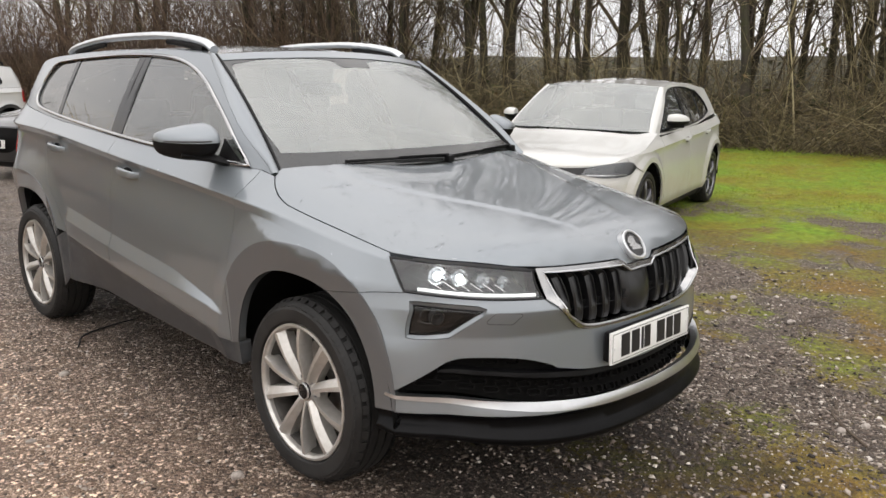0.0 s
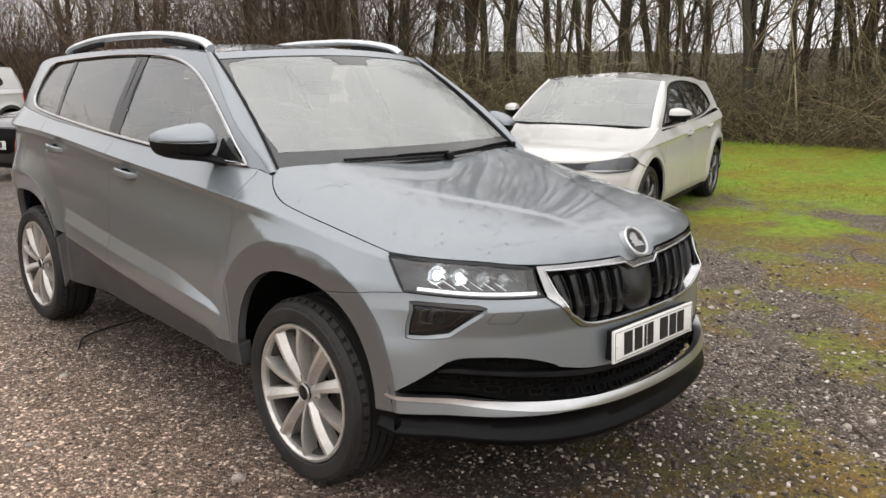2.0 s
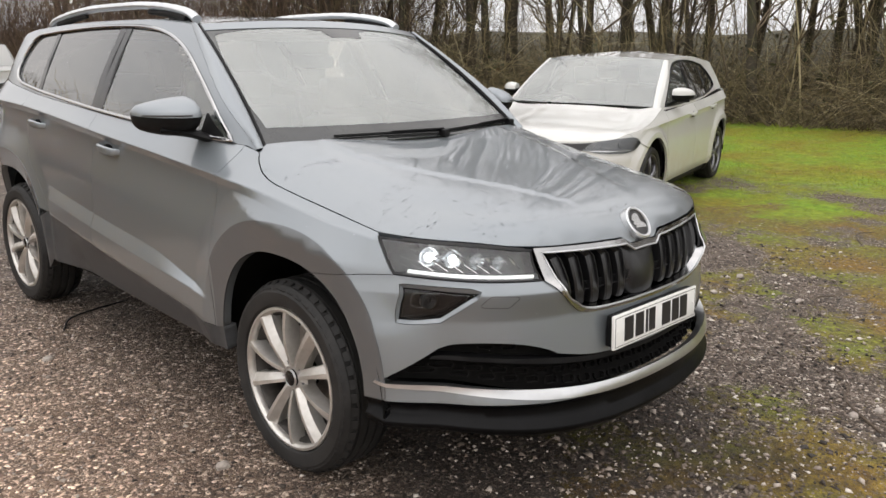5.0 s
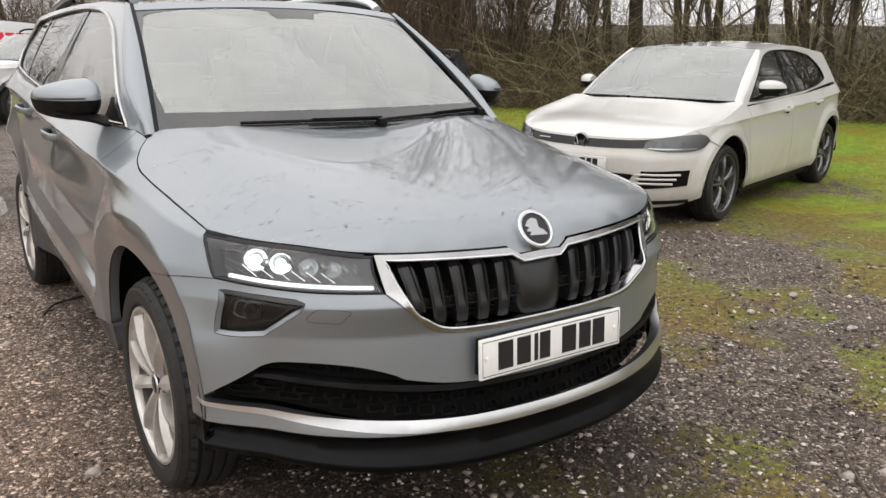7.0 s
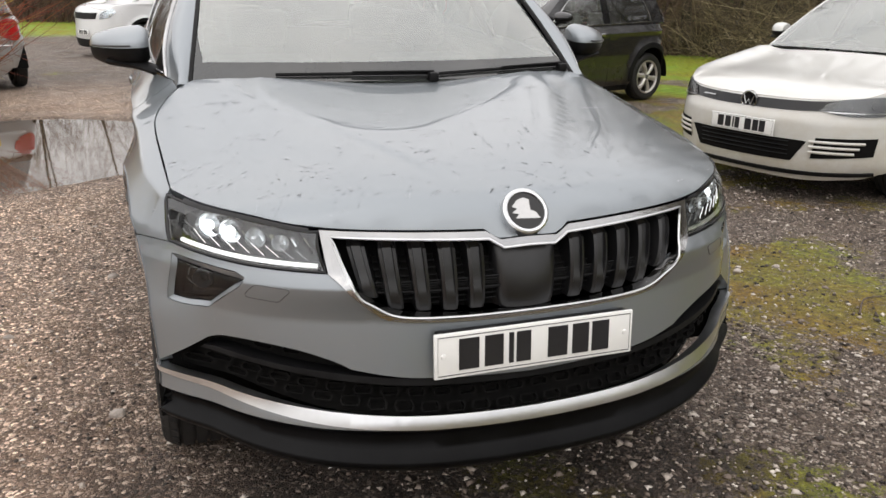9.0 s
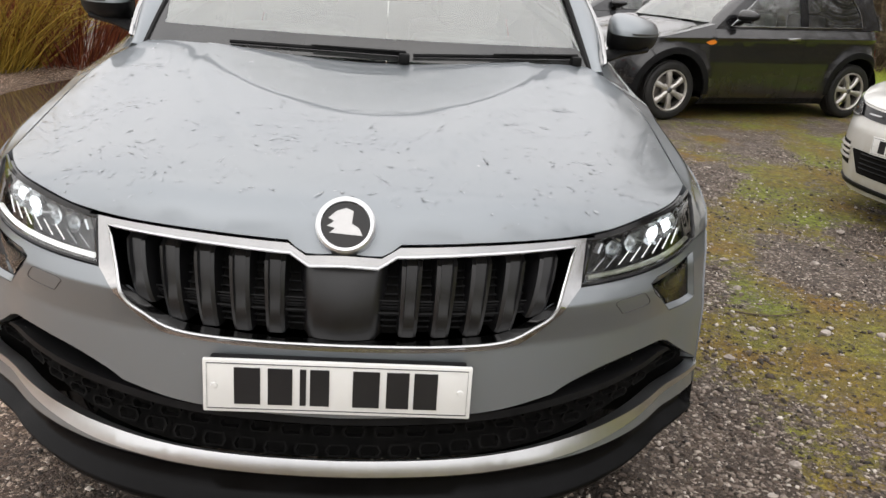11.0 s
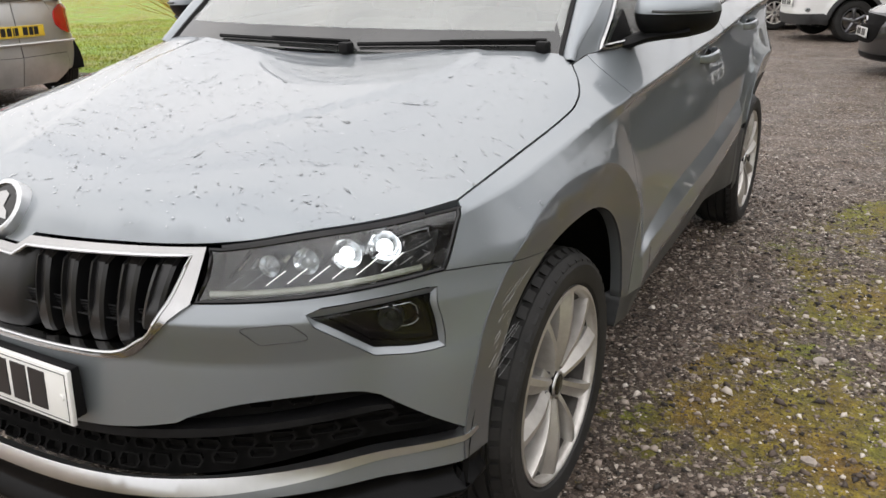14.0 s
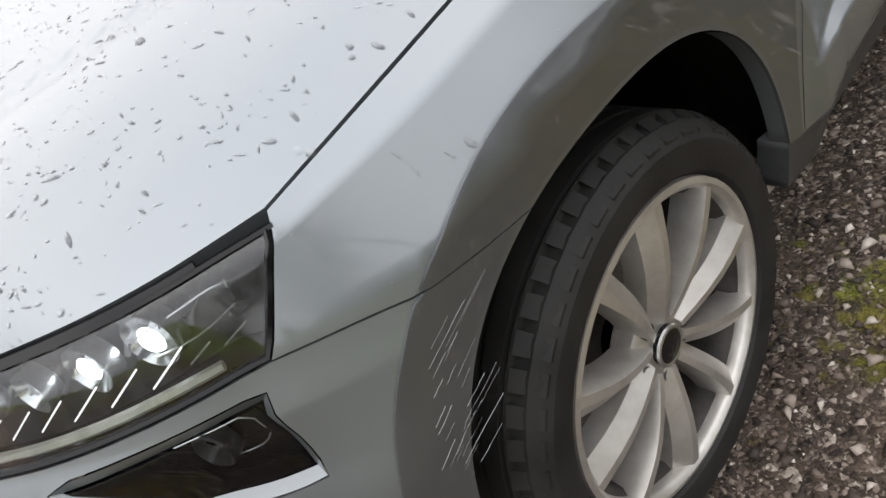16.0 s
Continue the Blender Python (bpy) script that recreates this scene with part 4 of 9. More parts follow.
def suv_shell():
    crease = table([(-0.9, 0.82), (-0.39, 0.885), (-0.15, 0.924), (0.05, 0.953), (0.2, 0.974), (0.37, 0.992), (1.2, 1.053), (2.5, 1.130), (3.5, 1.15)])
    roll = table([(-0.9, 1.2), (-0.3, 2.5), (0.10, 1.6), (0.28, 1.7), (0.44, 1.25), (0.7, 0.95), (1.2, 0.80), (3.5, 0.75)])

    def detail(x, y, z):
        d = z - crease(y)
        live = soft01((y + 0.42) / 0.25)
        push = -roll(y) * np.maximum(d, 0) * (0.35 + 0.65 * live)
        push = np.maximum(push, -0.16)
        push = push - 0.023 * soft01((y + 0.15) / 0.75) * ramp01(-d / 0.030) * (1 - soft01((-d - 0.032) / 0.24))
        for yw in (-0.015, 2.638):
            r = arch_radius(y, z, yw)
            face = 0.026 - 0.24 * (0.540 - np.clip(r, 0.44, 0.540))
            out = 0.026 - 0.30 * (r - 0.540) + 0.7 * np.maximum(r - 0.540, 0) ** 2
            if yw < 1:
                ahead = np.clip(-y, 0, 0.6) / 0.86
                round_off = 0.90 * (1 - (1 - ahead**2.6) ** 0.3846)
                push = push + 0.30 * round_off * (1 - soft01((r - 0.52) / 0.18)) * (1 - soft01((z - 0.60) / 0.16))
            push = push + np.where(r < 0.540, face, np.where(r < 0.66, np.maximum(out, 0.0), 0.0))
        ledge = 0.494 + 0.096 * y
        along = soft01((y - 0.40) / 0.14) * soft01((2.06 - y) / 0.06)
        rise = 0.012 + 0.050 * soft01((y - 0.42) / 0.5)
        push = push + 0.024 * along * ramp01((ledge + rise - z) / rise) - 0.010 * along * ramp01((ledge - 0.075 - z) / 0.03) - 0.30 * soft01((y - 0.30) / 0.2) * soft01((2.06 - y) / 0.4) * np.maximum(ledge - 0.10 - z, 0)
        push = push - 0.05 * ramp01((0.30 - z) / 0.12) ** 2 - 0.03 * soft01((y - 1.2) / 1.3) - 0.12 * soft01((y - 2.62) / 0.85)
        return push + fix[0](y, z)

    belt_x = table([(0.0, 0.70), (1.0, 0.80), (3.5, 0.70)])
    keep = [belt_x]

    def side_x(y, z):
        y, z = np.asarray(y, float), np.asarray(z, float)
        b = 1.087 + 0.053 * (y - 0.40) + 0.05 * np.maximum(y - 2.15, 0) ** 1.5
        b = np.where(y < 0.40, 1.072 + 0.27 * (y - 0.345), b)
        return keep[0](y) - 0.40 * (z - b) - 0.28 * np.maximum(z - b - 0.07, 0) ** 1.4

    fix = [lambda y, z: 0 * z]
    S = Shell(
        n=2.6, SF=1.36, yr=2.72, SR=0.95, su=0.75, sv=0.75, bulge=0.022,
        nose=table([(0.16, 0.83), (0.25, 0.872), (0.33, 0.893), (0.40, 0.890), (0.46, 0.864), (0.55, 0.850), (0.60, 0.843), (0.648, 0.8360), (0.658, 0.8345), (0.663, 0.8352), (0.70, 0.8435), (0.735, 0.8512), (0.739, 0.8514), (0.743, 0.8492), (0.77, 0.826), (0.84, 0.792), (0.90, 0.765), (1.0, 0.70)]),
        tail=table([(0.16, 3.38), (0.45, 3.49), (0.70, 3.51), (1.0, 3.47), (1.25, 3.38)]),
        width=table([(0.16, 0.86), (0.30, 0.885), (0.5, 0.898), (0.75, 0.902), (1.3, 0.902)]),
        detail=detail, side_x=side_x, crease=crease,
        screen_low=(0.705, 0.345, 1.072, 0.10, 0.012), screen_top=(0.592, 0.985, 1.518, 0.115, 0.030),
        rear_low=(0.66, 3.28, 1.12, 0.10, 0.0), rear_top=(0.55, 2.98, 1.46, 0.10, 0.03),
    )
    yz = smooth_line([(-0.388, 0.902), (-0.15, 0.942), (0.05, 0.976), (0.15, 0.996), (0.24, 1.028), (0.325, 1.068)], 0.03)
    shut = np.stack([S.s_at_y(yz[:, 0], yz[:, 1]), yz[:, 1]], 1)
    goal = table([(-0.388, 0.798), (-0.15, 0.812), (0.05, 0.823), (0.12, 0.824), (0.19, 0.815), (0.26, 0.788), (0.325, 0.745)])
    gap_x = goal(yz[:, 0]) - S.body(shut)[:, 0]

    def meet(y, z):
        k = np.interp(y, yz[:, 0], gap_x)
        zs = np.interp(y, yz[:, 0], yz[:, 1])
        fade = soft01((y + 0.60) / 0.20) * (1 - soft01((y - 0.34) / 0.25))
        return k * fade * ramp01((z - zs + 0.10) / 0.10)

    fix[0] = meet
    yb = np.linspace(0.345, 3.3, 80)
    zb = np.array([suv_belt(q) if q > 0.40 else 1.072 + 0.27 * (q - 0.345) for q in yb])
    xb = S.body(np.stack([S.s_at_y(yb, zb), zb], 1))[:, 0]
    keep[0] = lambda q: np.interp(q, yb, xb)
    lip = [(0.0, 0.829), (0.074, 0.827), (0.110, 0.848), (0.110, 0.848), (0.30, 0.856), (0.487, 0.864), (0.66, 0.886)]
    front = [(float(S.s_at_x(a, b)), b) for a, b in lip] + [(float(S.s_at_y(-0.46, 0.897)), 0.897), (float(shut[0, 0]), 0.902)]
    front = smooth_line(front, 0.03)
    S.front_edge, S.shut_edge = front, shut
    S.hood_front, S.hood_shut = S.body(front), S.body(shut)
    mid = table([(-0.83, 0.815), (-0.80, 0.838), (-0.772, 0.884), (-0.70, 0.928), (-0.5, 0.970), (-0.2, 1.012), (0.1, 1.052), (0.3, 1.078), (0.5, 1.09)])

    def hood_form(x, y):
        a = np.abs(x)
        z = mid(y - 0.29 * a * a) - 0.022 * (a / 0.8) ** 2
        edge = 0.13 + 0.36 * soft01((y + 0.8) / 1.0)
        return z + 0.005 * (1 - soft01((a - edge) / 0.035)) * soft01((y + 0.74) / 0.25)

    # a smooth sheet that carries the form to its borders
    terms = lambda a, y: np.stack([a**2, a**4, a**6, a**2 * y, a**4 * y, a**6 * y, a**2 * y**2, a**4 * y**2, a**6 * y * y], 1)
    edge_pts = np.concatenate([S.hood_front, S.hood_shut])
    sel = edge_pts[:, 0] > 0.12
    ea, ey = edge_pts[sel, 0], edge_pts[sel, 1]
    rhs = edge_pts[sel, 2] - hood_form(ea, ey)
    lhs = terms(ea, ey)
    coef = np.linalg.solve(lhs.T @ lhs + 2e-4 * np.eye(9), lhs.T @ rhs)
    hood_base = lambda x, y: hood_form(x, y) + terms(np.abs(np.asarray(x, float)), np.asarray(y, float)) @ coef
    S.hood_z = boundary_fix(hood_base, edge_pts, 0.09)
    S.hood_base = hood_base
    top = table([(0.9, 1.505), (1.02, 1.523), (1.4, 1.545), (2.0, 1.540), (2.6, 1.512), (3.0, 1.455)])
    S.top_line = top
    ridge = table([(0.85, 1.540), (1.2, 1.572), (1.7, 1.585), (2.3, 1.570), (3.1, 1.490)])
    ys = np.linspace(0.985, 2.98, 30)
    border = [(float(side_x(y, top(y))), y, float(top(y))) for y in ys]
    us = np.linspace(0, 1, 14)
    ws = S.screen(np.stack([us * S.su, 0 * us + S.sv], 1))
    S.roof_z = boundary_fix(lambda x, y: ridge(y) - 0.050 * (x / 0.62) ** 2 - 0.02 * (x / 0.62) ** 6, np.concatenate([border, ws]), 0.10)
    S.ws_top = ws
    return S


def suv_spokes(x, rim):
    out = []
    for k in range(5):
        for s in (-1, 1):
            out.append((0.042, rim - 0.004, 72 * k + 90 + 13 * s, 72 * k + 90 + 16 * s, 0.032, 0.050, x - 0.006, x + 0.008, 0.045, 0.010, 0.26 * s))
    return out


def on_body(S, xz=(), yz=()):
    """Outline points on the lower body: by x across the front, by y along the side."""
    out = [(float(S.s_at_x(x, z)), z) for x, z in xz]
    return out + [(float(S.s_at_y(y, z)), z) for y, z in yz]


def dedup(points):
    out = [points[0]]
    for p in points[1:]:
        if np.hypot(p[0] - out[-1][0], p[1] - out[-1][1]) > 1e-5:
            out.append(p)
    if np.hypot(out[0][0] - out[-1][0], out[0][1] - out[-1][1]) < 1e-5:
        out.pop()
    return np.array(out)


def line(*pts, step=0.02):
    return [tuple(p) for p in smooth_line(list(pts), step)]


def mirrored(right):
    """A closed outline across the middle from its right half, which runs from the middle at one end to the middle at the other."""
    right = [tuple(p) for p in right]
    return dedup(right + [(-s, z) for s, z in right[::-1]])


def suv_mirror(car):
    """Door mirrors: a painted cap, tall near the car and pointed outwards, on a black shell and foot."""
    t_at = [0.0, 0.06, 0.18, 0.42, 0.70, 0.90, 0.97, 1.0]
    up = table(list(zip(t_at, [0.044, 0.058, 0.066, 0.062, 0.050, 0.036, 0.024, 0.006])))
    down = table(list(zip(t_at, [0.050, 0.066, 0.078, 0.080, 0.070, 0.054, 0.036, 0.006])))
    fore = table(list(zip(t_at, [0.060, 0.085, 0.105, 0.112, 0.092, 0.058, 0.036, 0.008])))
    back = table(list(zip(t_at, [0.020, 0.034, 0.038, 0.040, 0.040, 0.034, 0.026, 0.010])))
    n, m = 26, 15
    for side in (1, -1):
        holder = new("door_mirror")
        holder.parent = car
        holder.empty_display_size = 0.05
        holder["label"] = "door mirror with grey cap and black lower shell"

        def form(t, a, grow=1.0):
            cy, cz = math.cos(a), math.sin(a)
            yy = (-float(fore(t)) if cy < 0 else float(back(t))) * abs(cy) ** (1.25 if cy < 0 else 0.6)
            zz = (float(up(t)) if cz > 0 else -float(down(t))) * abs(cz) ** 1.1
            return (side * (0.822 + 0.200 * t), 0.640 + yy * grow + 0.085 * t * t, 1.188 + zz * grow - 0.004 * t)

        top, low = [], []
        for i in range(n):
            t = (1 - math.cos(math.pi * i / (n - 1))) / 2
            top += [form(t, math.pi * (-0.02 + 1.05 * j / (m - 1))) for j in range(m)]
            low += [form(t, math.pi * (1.0 + 1.03 * j / (m - 1)), 0.972) for j in range(m)]
        faces = grid_faces(n, m) + [tuple(range(m - 1, -1, -1)), tuple((n - 1) * m + k for k in range(m))]
        faces = [q[::-1] for q in faces] if side > 0 else faces
        attach("mirror_cap", faces_mesh("mirror_cap", top, faces, True, 50), PAINT_GREY, holder)
        attach("mirror_shell", faces_mesh("mirror_shell", low, faces, True, 50), PLASTIC, holder, "black lower mirror shell")
        foot = [(side * 0.765, 0.575, 1.095), (side * 0.800, 0.585, 1.100), (side * 0.850, 0.610, 1.118), (side * 0.95, 0.655, 1.134)]
        v, f = tube(smooth_line(foot, 0.02), 0.046, 10, 0.36, (0, 0, 1), False)
        attach("mirror_foot", faces_mesh("mirror_foot", v, f), PLASTIC, holder)
        gl = [(side * 0.845, 0.684, 1.235), (side * 0.845, 0.684, 1.140), (side * 1.0, 0.748, 1.205), (side * 1.0, 0.748, 1.162)]
        attach("mirror_glass", faces_mesh("mirror_glass", gl, [(0, 1, 3, 2)], False), CHROME, holder)
        lamp = [form(t, math.pi * 0.985, 1.02) for t in np.linspace(0.30, 0.94, 12)]
        v, f = tube(lamp, 0.0035, 6)
        attach("side_repeater", faces_mesh("side_repeater", v, f), PLASTIC_GREY, holder)


def scuffs(car, S):
    """Pale scrapes on the flare of the left front wheel arch."""
    rnd = random.Random(4)
    sets = []
    for k in range(26):
        z0 = 0.52 + 0.20 * rnd.random() ** 0.8
        y0 = -0.418 + 0.055 * rnd.random() + 0.35 * max(z0 - 0.58, 0)
        long = 0.02 + 0.085 * rnd.random() ** 2
        yz = [(y0 + long * 0.88 * t, z0 + long * 0.46 * t + 0.0015 * rnd.random()) for t in np.linspace(0, 1, 5)]
        q = np.array([(float(S.s_at_y(a, b)), b) for a, b in yz])
        sets.append(tube(ring_line(S.body, q, 0.0034), 0.00016 + 0.0004 * rnd.random() ** 2, 4, 0.5))
    v, f = merge(*sets)
    tagged(attach("scrape", faces_mesh("scrape", v, f), SCUFF, car, "pale scrapes in the paint"), kind="stuff")


def drop_set(fn, spots, rnd, big=1.0):
    """Flat, uneven beads of water on a surface."""
    q = np.array(spots, float)
    centre, nrm = fn(q), normals_of(fn, q)
    sets = []
    for c, n in zip(centre, nrm):
        n = Vector(n).normalized()
        n = n if n.dot(Vector((c[0], 0.3 * (c[1] - 1.2), c[2] - 0.7))) > 0 else -n
        a = Vector((0, 1, 0)).cross(n).normalized() if abs(n.y) < 0.9 else n.orthogonal().normalized()
        b = n.cross(a)
        turn = rnd.gauss(0.0, 0.5)
        size = big * 0.0015 * rnd.lognormvariate(0, 0.42)
        slim = rnd.choice((1.0, 1.3, 1.7, 2.2, 2.8))
        wob = [rnd.uniform(0.86, 1.12) for _ in range(8)]
        v = []
        for k, (rad, h) in enumerate(((1.0, -0.05), (0.80, 0.42), (0.42, 0.62))):
            for j in range(8):
                t = j * math.pi / 4
                x, y = size * slim * wob[j] * rad * math.cos(t), size / slim**0.35 * wob[j] * rad * math.sin(t)
                x, y = x * math.cos(turn) - y * math.sin(turn), x * math.sin(turn) + y * math.cos(turn)
                v.append(Vector(c) + a * x + b * y + n * (h * size * 0.42))
        sets.append((v, grid_faces(3, 8, True) + [tuple(range(16, 24))]))
    return sets


def raindrops(car, S, dlo):
    rnd = random.Random(21)
    area = np.array([tuple(p[:2]) for p in S.hood_front] + [tuple(p[:2]) for p in S.hood_shut[1:]] + [(0.70, 0.34), (0, 0.22), (0, -0.78)])
    spots = []
    clumps = [(rnd.uniform(-0.72, 0.72), rnd.uniform(-0.7, 0.3)) for _ in range(120)]
    while len(spots) < 2300:
        if rnd.random() < 0.5:
            cx, cy = rnd.choice(clumps)
            x, y = rnd.gauss(cx, 0.035), rnd.gauss(cy, 0.025)
        else:
            x, y = rnd.uniform(-0.8, 0.8), rnd.uniform(-0.75, 0.33)
        if inside(area, np.array([[abs(x), y]])).all():
            spots.append((x, y))
    sets = drop_set(S.hood, spots, rnd, 1.3)
    spots = []
    while len(spots) < 900:
        y = rnd.uniform(-0.40, 3.0)
        z = rnd.uniform(0.72, 1.06)
        if z < float(S.crease(y)) + 0.06 and arch_radius(y, z, -0.015) > 0.52 and arch_radius(y, z, 2.638) > 0.52 and z > 0.80 - 0.1 * rnd.random():
            spots.append((rnd.choice((1, -1)) * float(S.s_at_y(y, z)), z))
    sets += drop_set(S.body, spots, rnd, 0.9)
    spots = [(rnd.choice((1, -1)) * float(S.s_at_x(rnd.uniform(0.3, 0.84), z)), z) for z in [rnd.uniform(0.56, 0.74) for _ in range(160)]]
    sets += drop_set(S.body, spots, rnd, 0.6)
    spots = [(rnd.uniform(-0.6, 0.6), y) for y in [rnd.uniform(1.1, 2.7) for _ in range(500)]]
    sets += drop_set(S.roof, [p for p in spots if abs(p[0]) < 0.52], rnd)
    v, f = merge(*sets)
    tagged(attach("rain_film", faces_mesh("rain_film", v, f), WATER, car, "clear beads of rain"), kind="stuff")
    sets = []
    for side in (1, -1):
        fn = lambda q, k=side: S.side(q) * (k, 1, 1)
        spots = []
        while len(spots) < 380:
            y, z = rnd.uniform(0.5, 2.6), rnd.uniform(1.1, 1.5)
            if inside(np.array(dlo), np.array([[y, z]])).all():
                spots.append((y, z))
        sets += drop_set(fn, spots, rnd, 0.75)
    v, f = merge(*sets)
    tagged(attach("window_rain", faces_mesh("window_rain", v, f), WATER, car, "rain on the side windows"), kind="stuff")


def build_suv(m):
    car = thing("crossover_car", "grey metallic crossover car, wet and beaded with rain, headlights lit", "car", m=m)
    S = suv_shell()
    X = lambda *p: line(*on_body(S, xz=p))
    Y = lambda *p: line(*on_body(S, yz=p))
    GAP = 0.0011
    arch_f = lambda r, a, b, n=34: [(float(S.s_at_y(y, z)), z) for y, z in arch_ring(-0.015, r, a, b, n)]
    arch_r = lambda r, a, b, n=34: [(float(S.s_at_y(y, z)), z) for y, z in arch_ring(2.638, r, a, b, n)]
    RA = 0.434
    sides = lambda f, ys: [(float(S.s_at_y(y, f(y))), f(y)) for y in ys]
    GUIDE = []
    for rr in (0.4445, 0.4695, 0.4745, 0.5375, 0.5402, 0.5430, 0.57, 0.62):
        GUIDE += [arch_f(rr, -8, 188, 90), arch_r(rr, -8, 188, 90)]
    run = np.linspace(-0.40, 3.2, 150)
    for dz in (0.004, -0.004, -0.026, -0.032):
        GUIDE.append(sides(lambda y: float(S.crease(y)) + dz, run))
    run = np.linspace(0.44, 2.06, 70)
    lift = lambda y: 0.012 + 0.050 * float(soft01((y - 0.42) / 0.5))
    for up, dz in ((1, 0.004), (1, -0.004), (0, 0.004), (0, -0.004)):
        GUIDE.append(sides(lambda y: 0.494 + 0.096 * y + up * lift(y) + dz, run))

    # creases across the bumper
    CREASE = [[(q, z) for q in np.linspace(-1.16, 1.16, 120)] for z in (0.648, 0.658, 0.663, 0.735, 0.739, 0.743, 0.765)]

    # front bumper skin, with fog lamp openings
    lower = X((0, 0.502), (0.30, 0.516), (0.438, 0.541)) + X((0.438, 0.541), (0.475, 0.560), (0.55, 0.583), (0.64, 0.594), (0.712, 0.592), (0.742, 0.578)) + X((0.742, 0.578), (0.786, 0.522), (0.824, 0.470)) + X((0.830, 0.469), (0.838, 0.440), (0.842, 0.418)) + Y((-0.398, 0.402),)
    seam = Y((-0.1839, 0.7544), (-0.29, 0.7705), (-0.38, 0.785), (-0.470, 0.792))
    lamp_low = line(*on_body(S, xz=((0.478, 0.770), (0.64, 0.776), (0.74, 0.784)), yz=((-0.470, 0.792),)))
    under = X((0.478, 0.770), (0.440, 0.738), (0.425, 0.722), (0.380, 0.680), (0.33, 0.654), (0.20, 0.645), (0, 0.642))
    bumper = mirrored(lower + arch_f(RA, 172, 115) + seam + lamp_low[::-1] + under)
    fog = dedup(X((0.662, 0.748), (0.662, 0.748), (0.74, 0.754), (0.803, 0.757), (0.803, 0.757), (0.805, 0.71), (0.801, 0.663), (0.801, 0.663), (0.775, 0.661), (0.738, 0.667), (0.738, 0.667), (0.70, 0.710), (0.662, 0.748)))
    fog_rim = shrink(fog, -0.011)
    fogs = [fog_rim, fog_rim * (-1, 1)]
    single("front_bumper", S.body, bumper, PAINT_GREY, car, "grey metallic front bumper, scuffed at the wheel arch", holes=fogs, gap=GAP, skirt=0.035, step=0.028, guides=GUIDE + [[(-a, b) for a, b in g] for g in GUIDE] + CREASE)

    # lower grille, silver strip and black lip
    strip_top = X((0, 0.4215), (0.30, 0.428), (0.484, 0.4405), (0.62, 0.4535), (0.75, 0.468), (0.829, 0.4745))
    strip_low = X((0, 0.392), (0.30, 0.399), (0.484, 0.411), (0.62, 0.428), (0.75, 0.451), (0.832, 0.4655))
    corner_low = X((0.22, 0.3945), (0.36, 0.3985), (0.50, 0.402), (0.62, 0.407), (0.75, 0.413), (0.840, 0.419))
    open_top = lower[: len(X((0, 0.502), (0.30, 0.516), (0.438, 0.541))) + len(X((0.438, 0.541), (0.475, 0.560), (0.55, 0.583), (0.64, 0.594), (0.712, 0.592), (0.742, 0.578))) + len(X((0.742, 0.578), (0.786, 0.522), (0.824, 0.470)))]
    mouth = mirrored(open_top + strip_top[::-1])
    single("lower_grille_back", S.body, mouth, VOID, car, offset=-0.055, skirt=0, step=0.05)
    bar = mirrored(X((0, 0.499), (0.30, 0.512), (0.45, 0.528), (0.62, 0.546), (0.72, 0.556), (0.752, 0.554)) + X((0.756, 0.546), (0.72, 0.543), (0.62, 0.533), (0.45, 0.511), (0.30, 0.496), (0, 0.486)))
    single("lower_grille_bar", S.body, bar, PLASTIC, car, offset=-0.006, skirt=0.05, step=0.03)
    cells, k = [], 0
    for row in range(5):
        for col in range(-13, 14):
            x = (col + 0.5 * (row % 2)) * 0.064
            zc = 0.436 + 0.029 * row + 0.075 * (x / 0.8) ** 2 * (1 - 0.12 * row)
            cell = np.array([(x - 0.026, zc), (x - 0.020, zc + 0.010), (x + 0.020, zc + 0.010), (x + 0.026, zc), (x + 0.020, zc - 0.010), (x - 0.020, zc - 0.010)])
            ax = np.abs(cell[:, 0])
            if ax.max() > 0.80:
                continue
            c2 = np.stack([np.sign(cell[:, 0] + 1e-9) * S.s_at_x(ax, cell[:, 1]), cell[:, 1]], 1)
            if not inside(mouth, c2).all() or inside(bar, c2).any():
                continue
            outer = ring_line(S.body, c2, -0.030)
            inner = ring_line(S.body, c2.mean(0) + (c2 - c2.mean(0)) * 0.80, -0.030)
            deep = ring_line(S.body, c2.mean(0) + (c2 - c2.mean(0)) * 0.74, -0.046)
            v = [*outer, *inner, *deep]
            cells.append((v, grid_faces(3, 6, True)))
    v, f = merge(*cells)
    tagged(attach("lower_grille_mesh", faces_mesh("lower_grille_mesh", v, f, False), VOID, car), kind="stuff")
    single("bumper_strip", S.body, mirrored(strip_low + strip_top[::-1]), SATIN, car, "satin silver strip", offset=0.006, skirt=0.03, step=0.03)
    wedge = dedup(corner_low + [p for p in strip_low[::-1] if p[0] > corner_low[0][0] + 0.01])
    both("bumper_corner", S.body, wedge, PAINT_GREY, car, "grey painted corner below the silver strip", gap=0.0006, skirt=0.03, step=0.03)
    lip_edge = [p for p in strip_low if p[0] < corner_low[0][0]] + corner_low
    lipline = Y((-0.398, 0.402),)
    lip = mirrored(X((0, 0.258), (0.25, 0.265), (0.49, 0.282)) + X((0.49, 0.282), (0.66, 0.304), (0.80, 0.326)) + Y((-0.415, 0.325),) + arch_f(RA, 183, 172, 5) + lipline + lip_edge[::-1])
    lip_top = np.array(lip_edge + [tuple(p) for p in lipline[::-1]])
    lip_top = lip_top[np.argsort(lip_top[:, 0])]
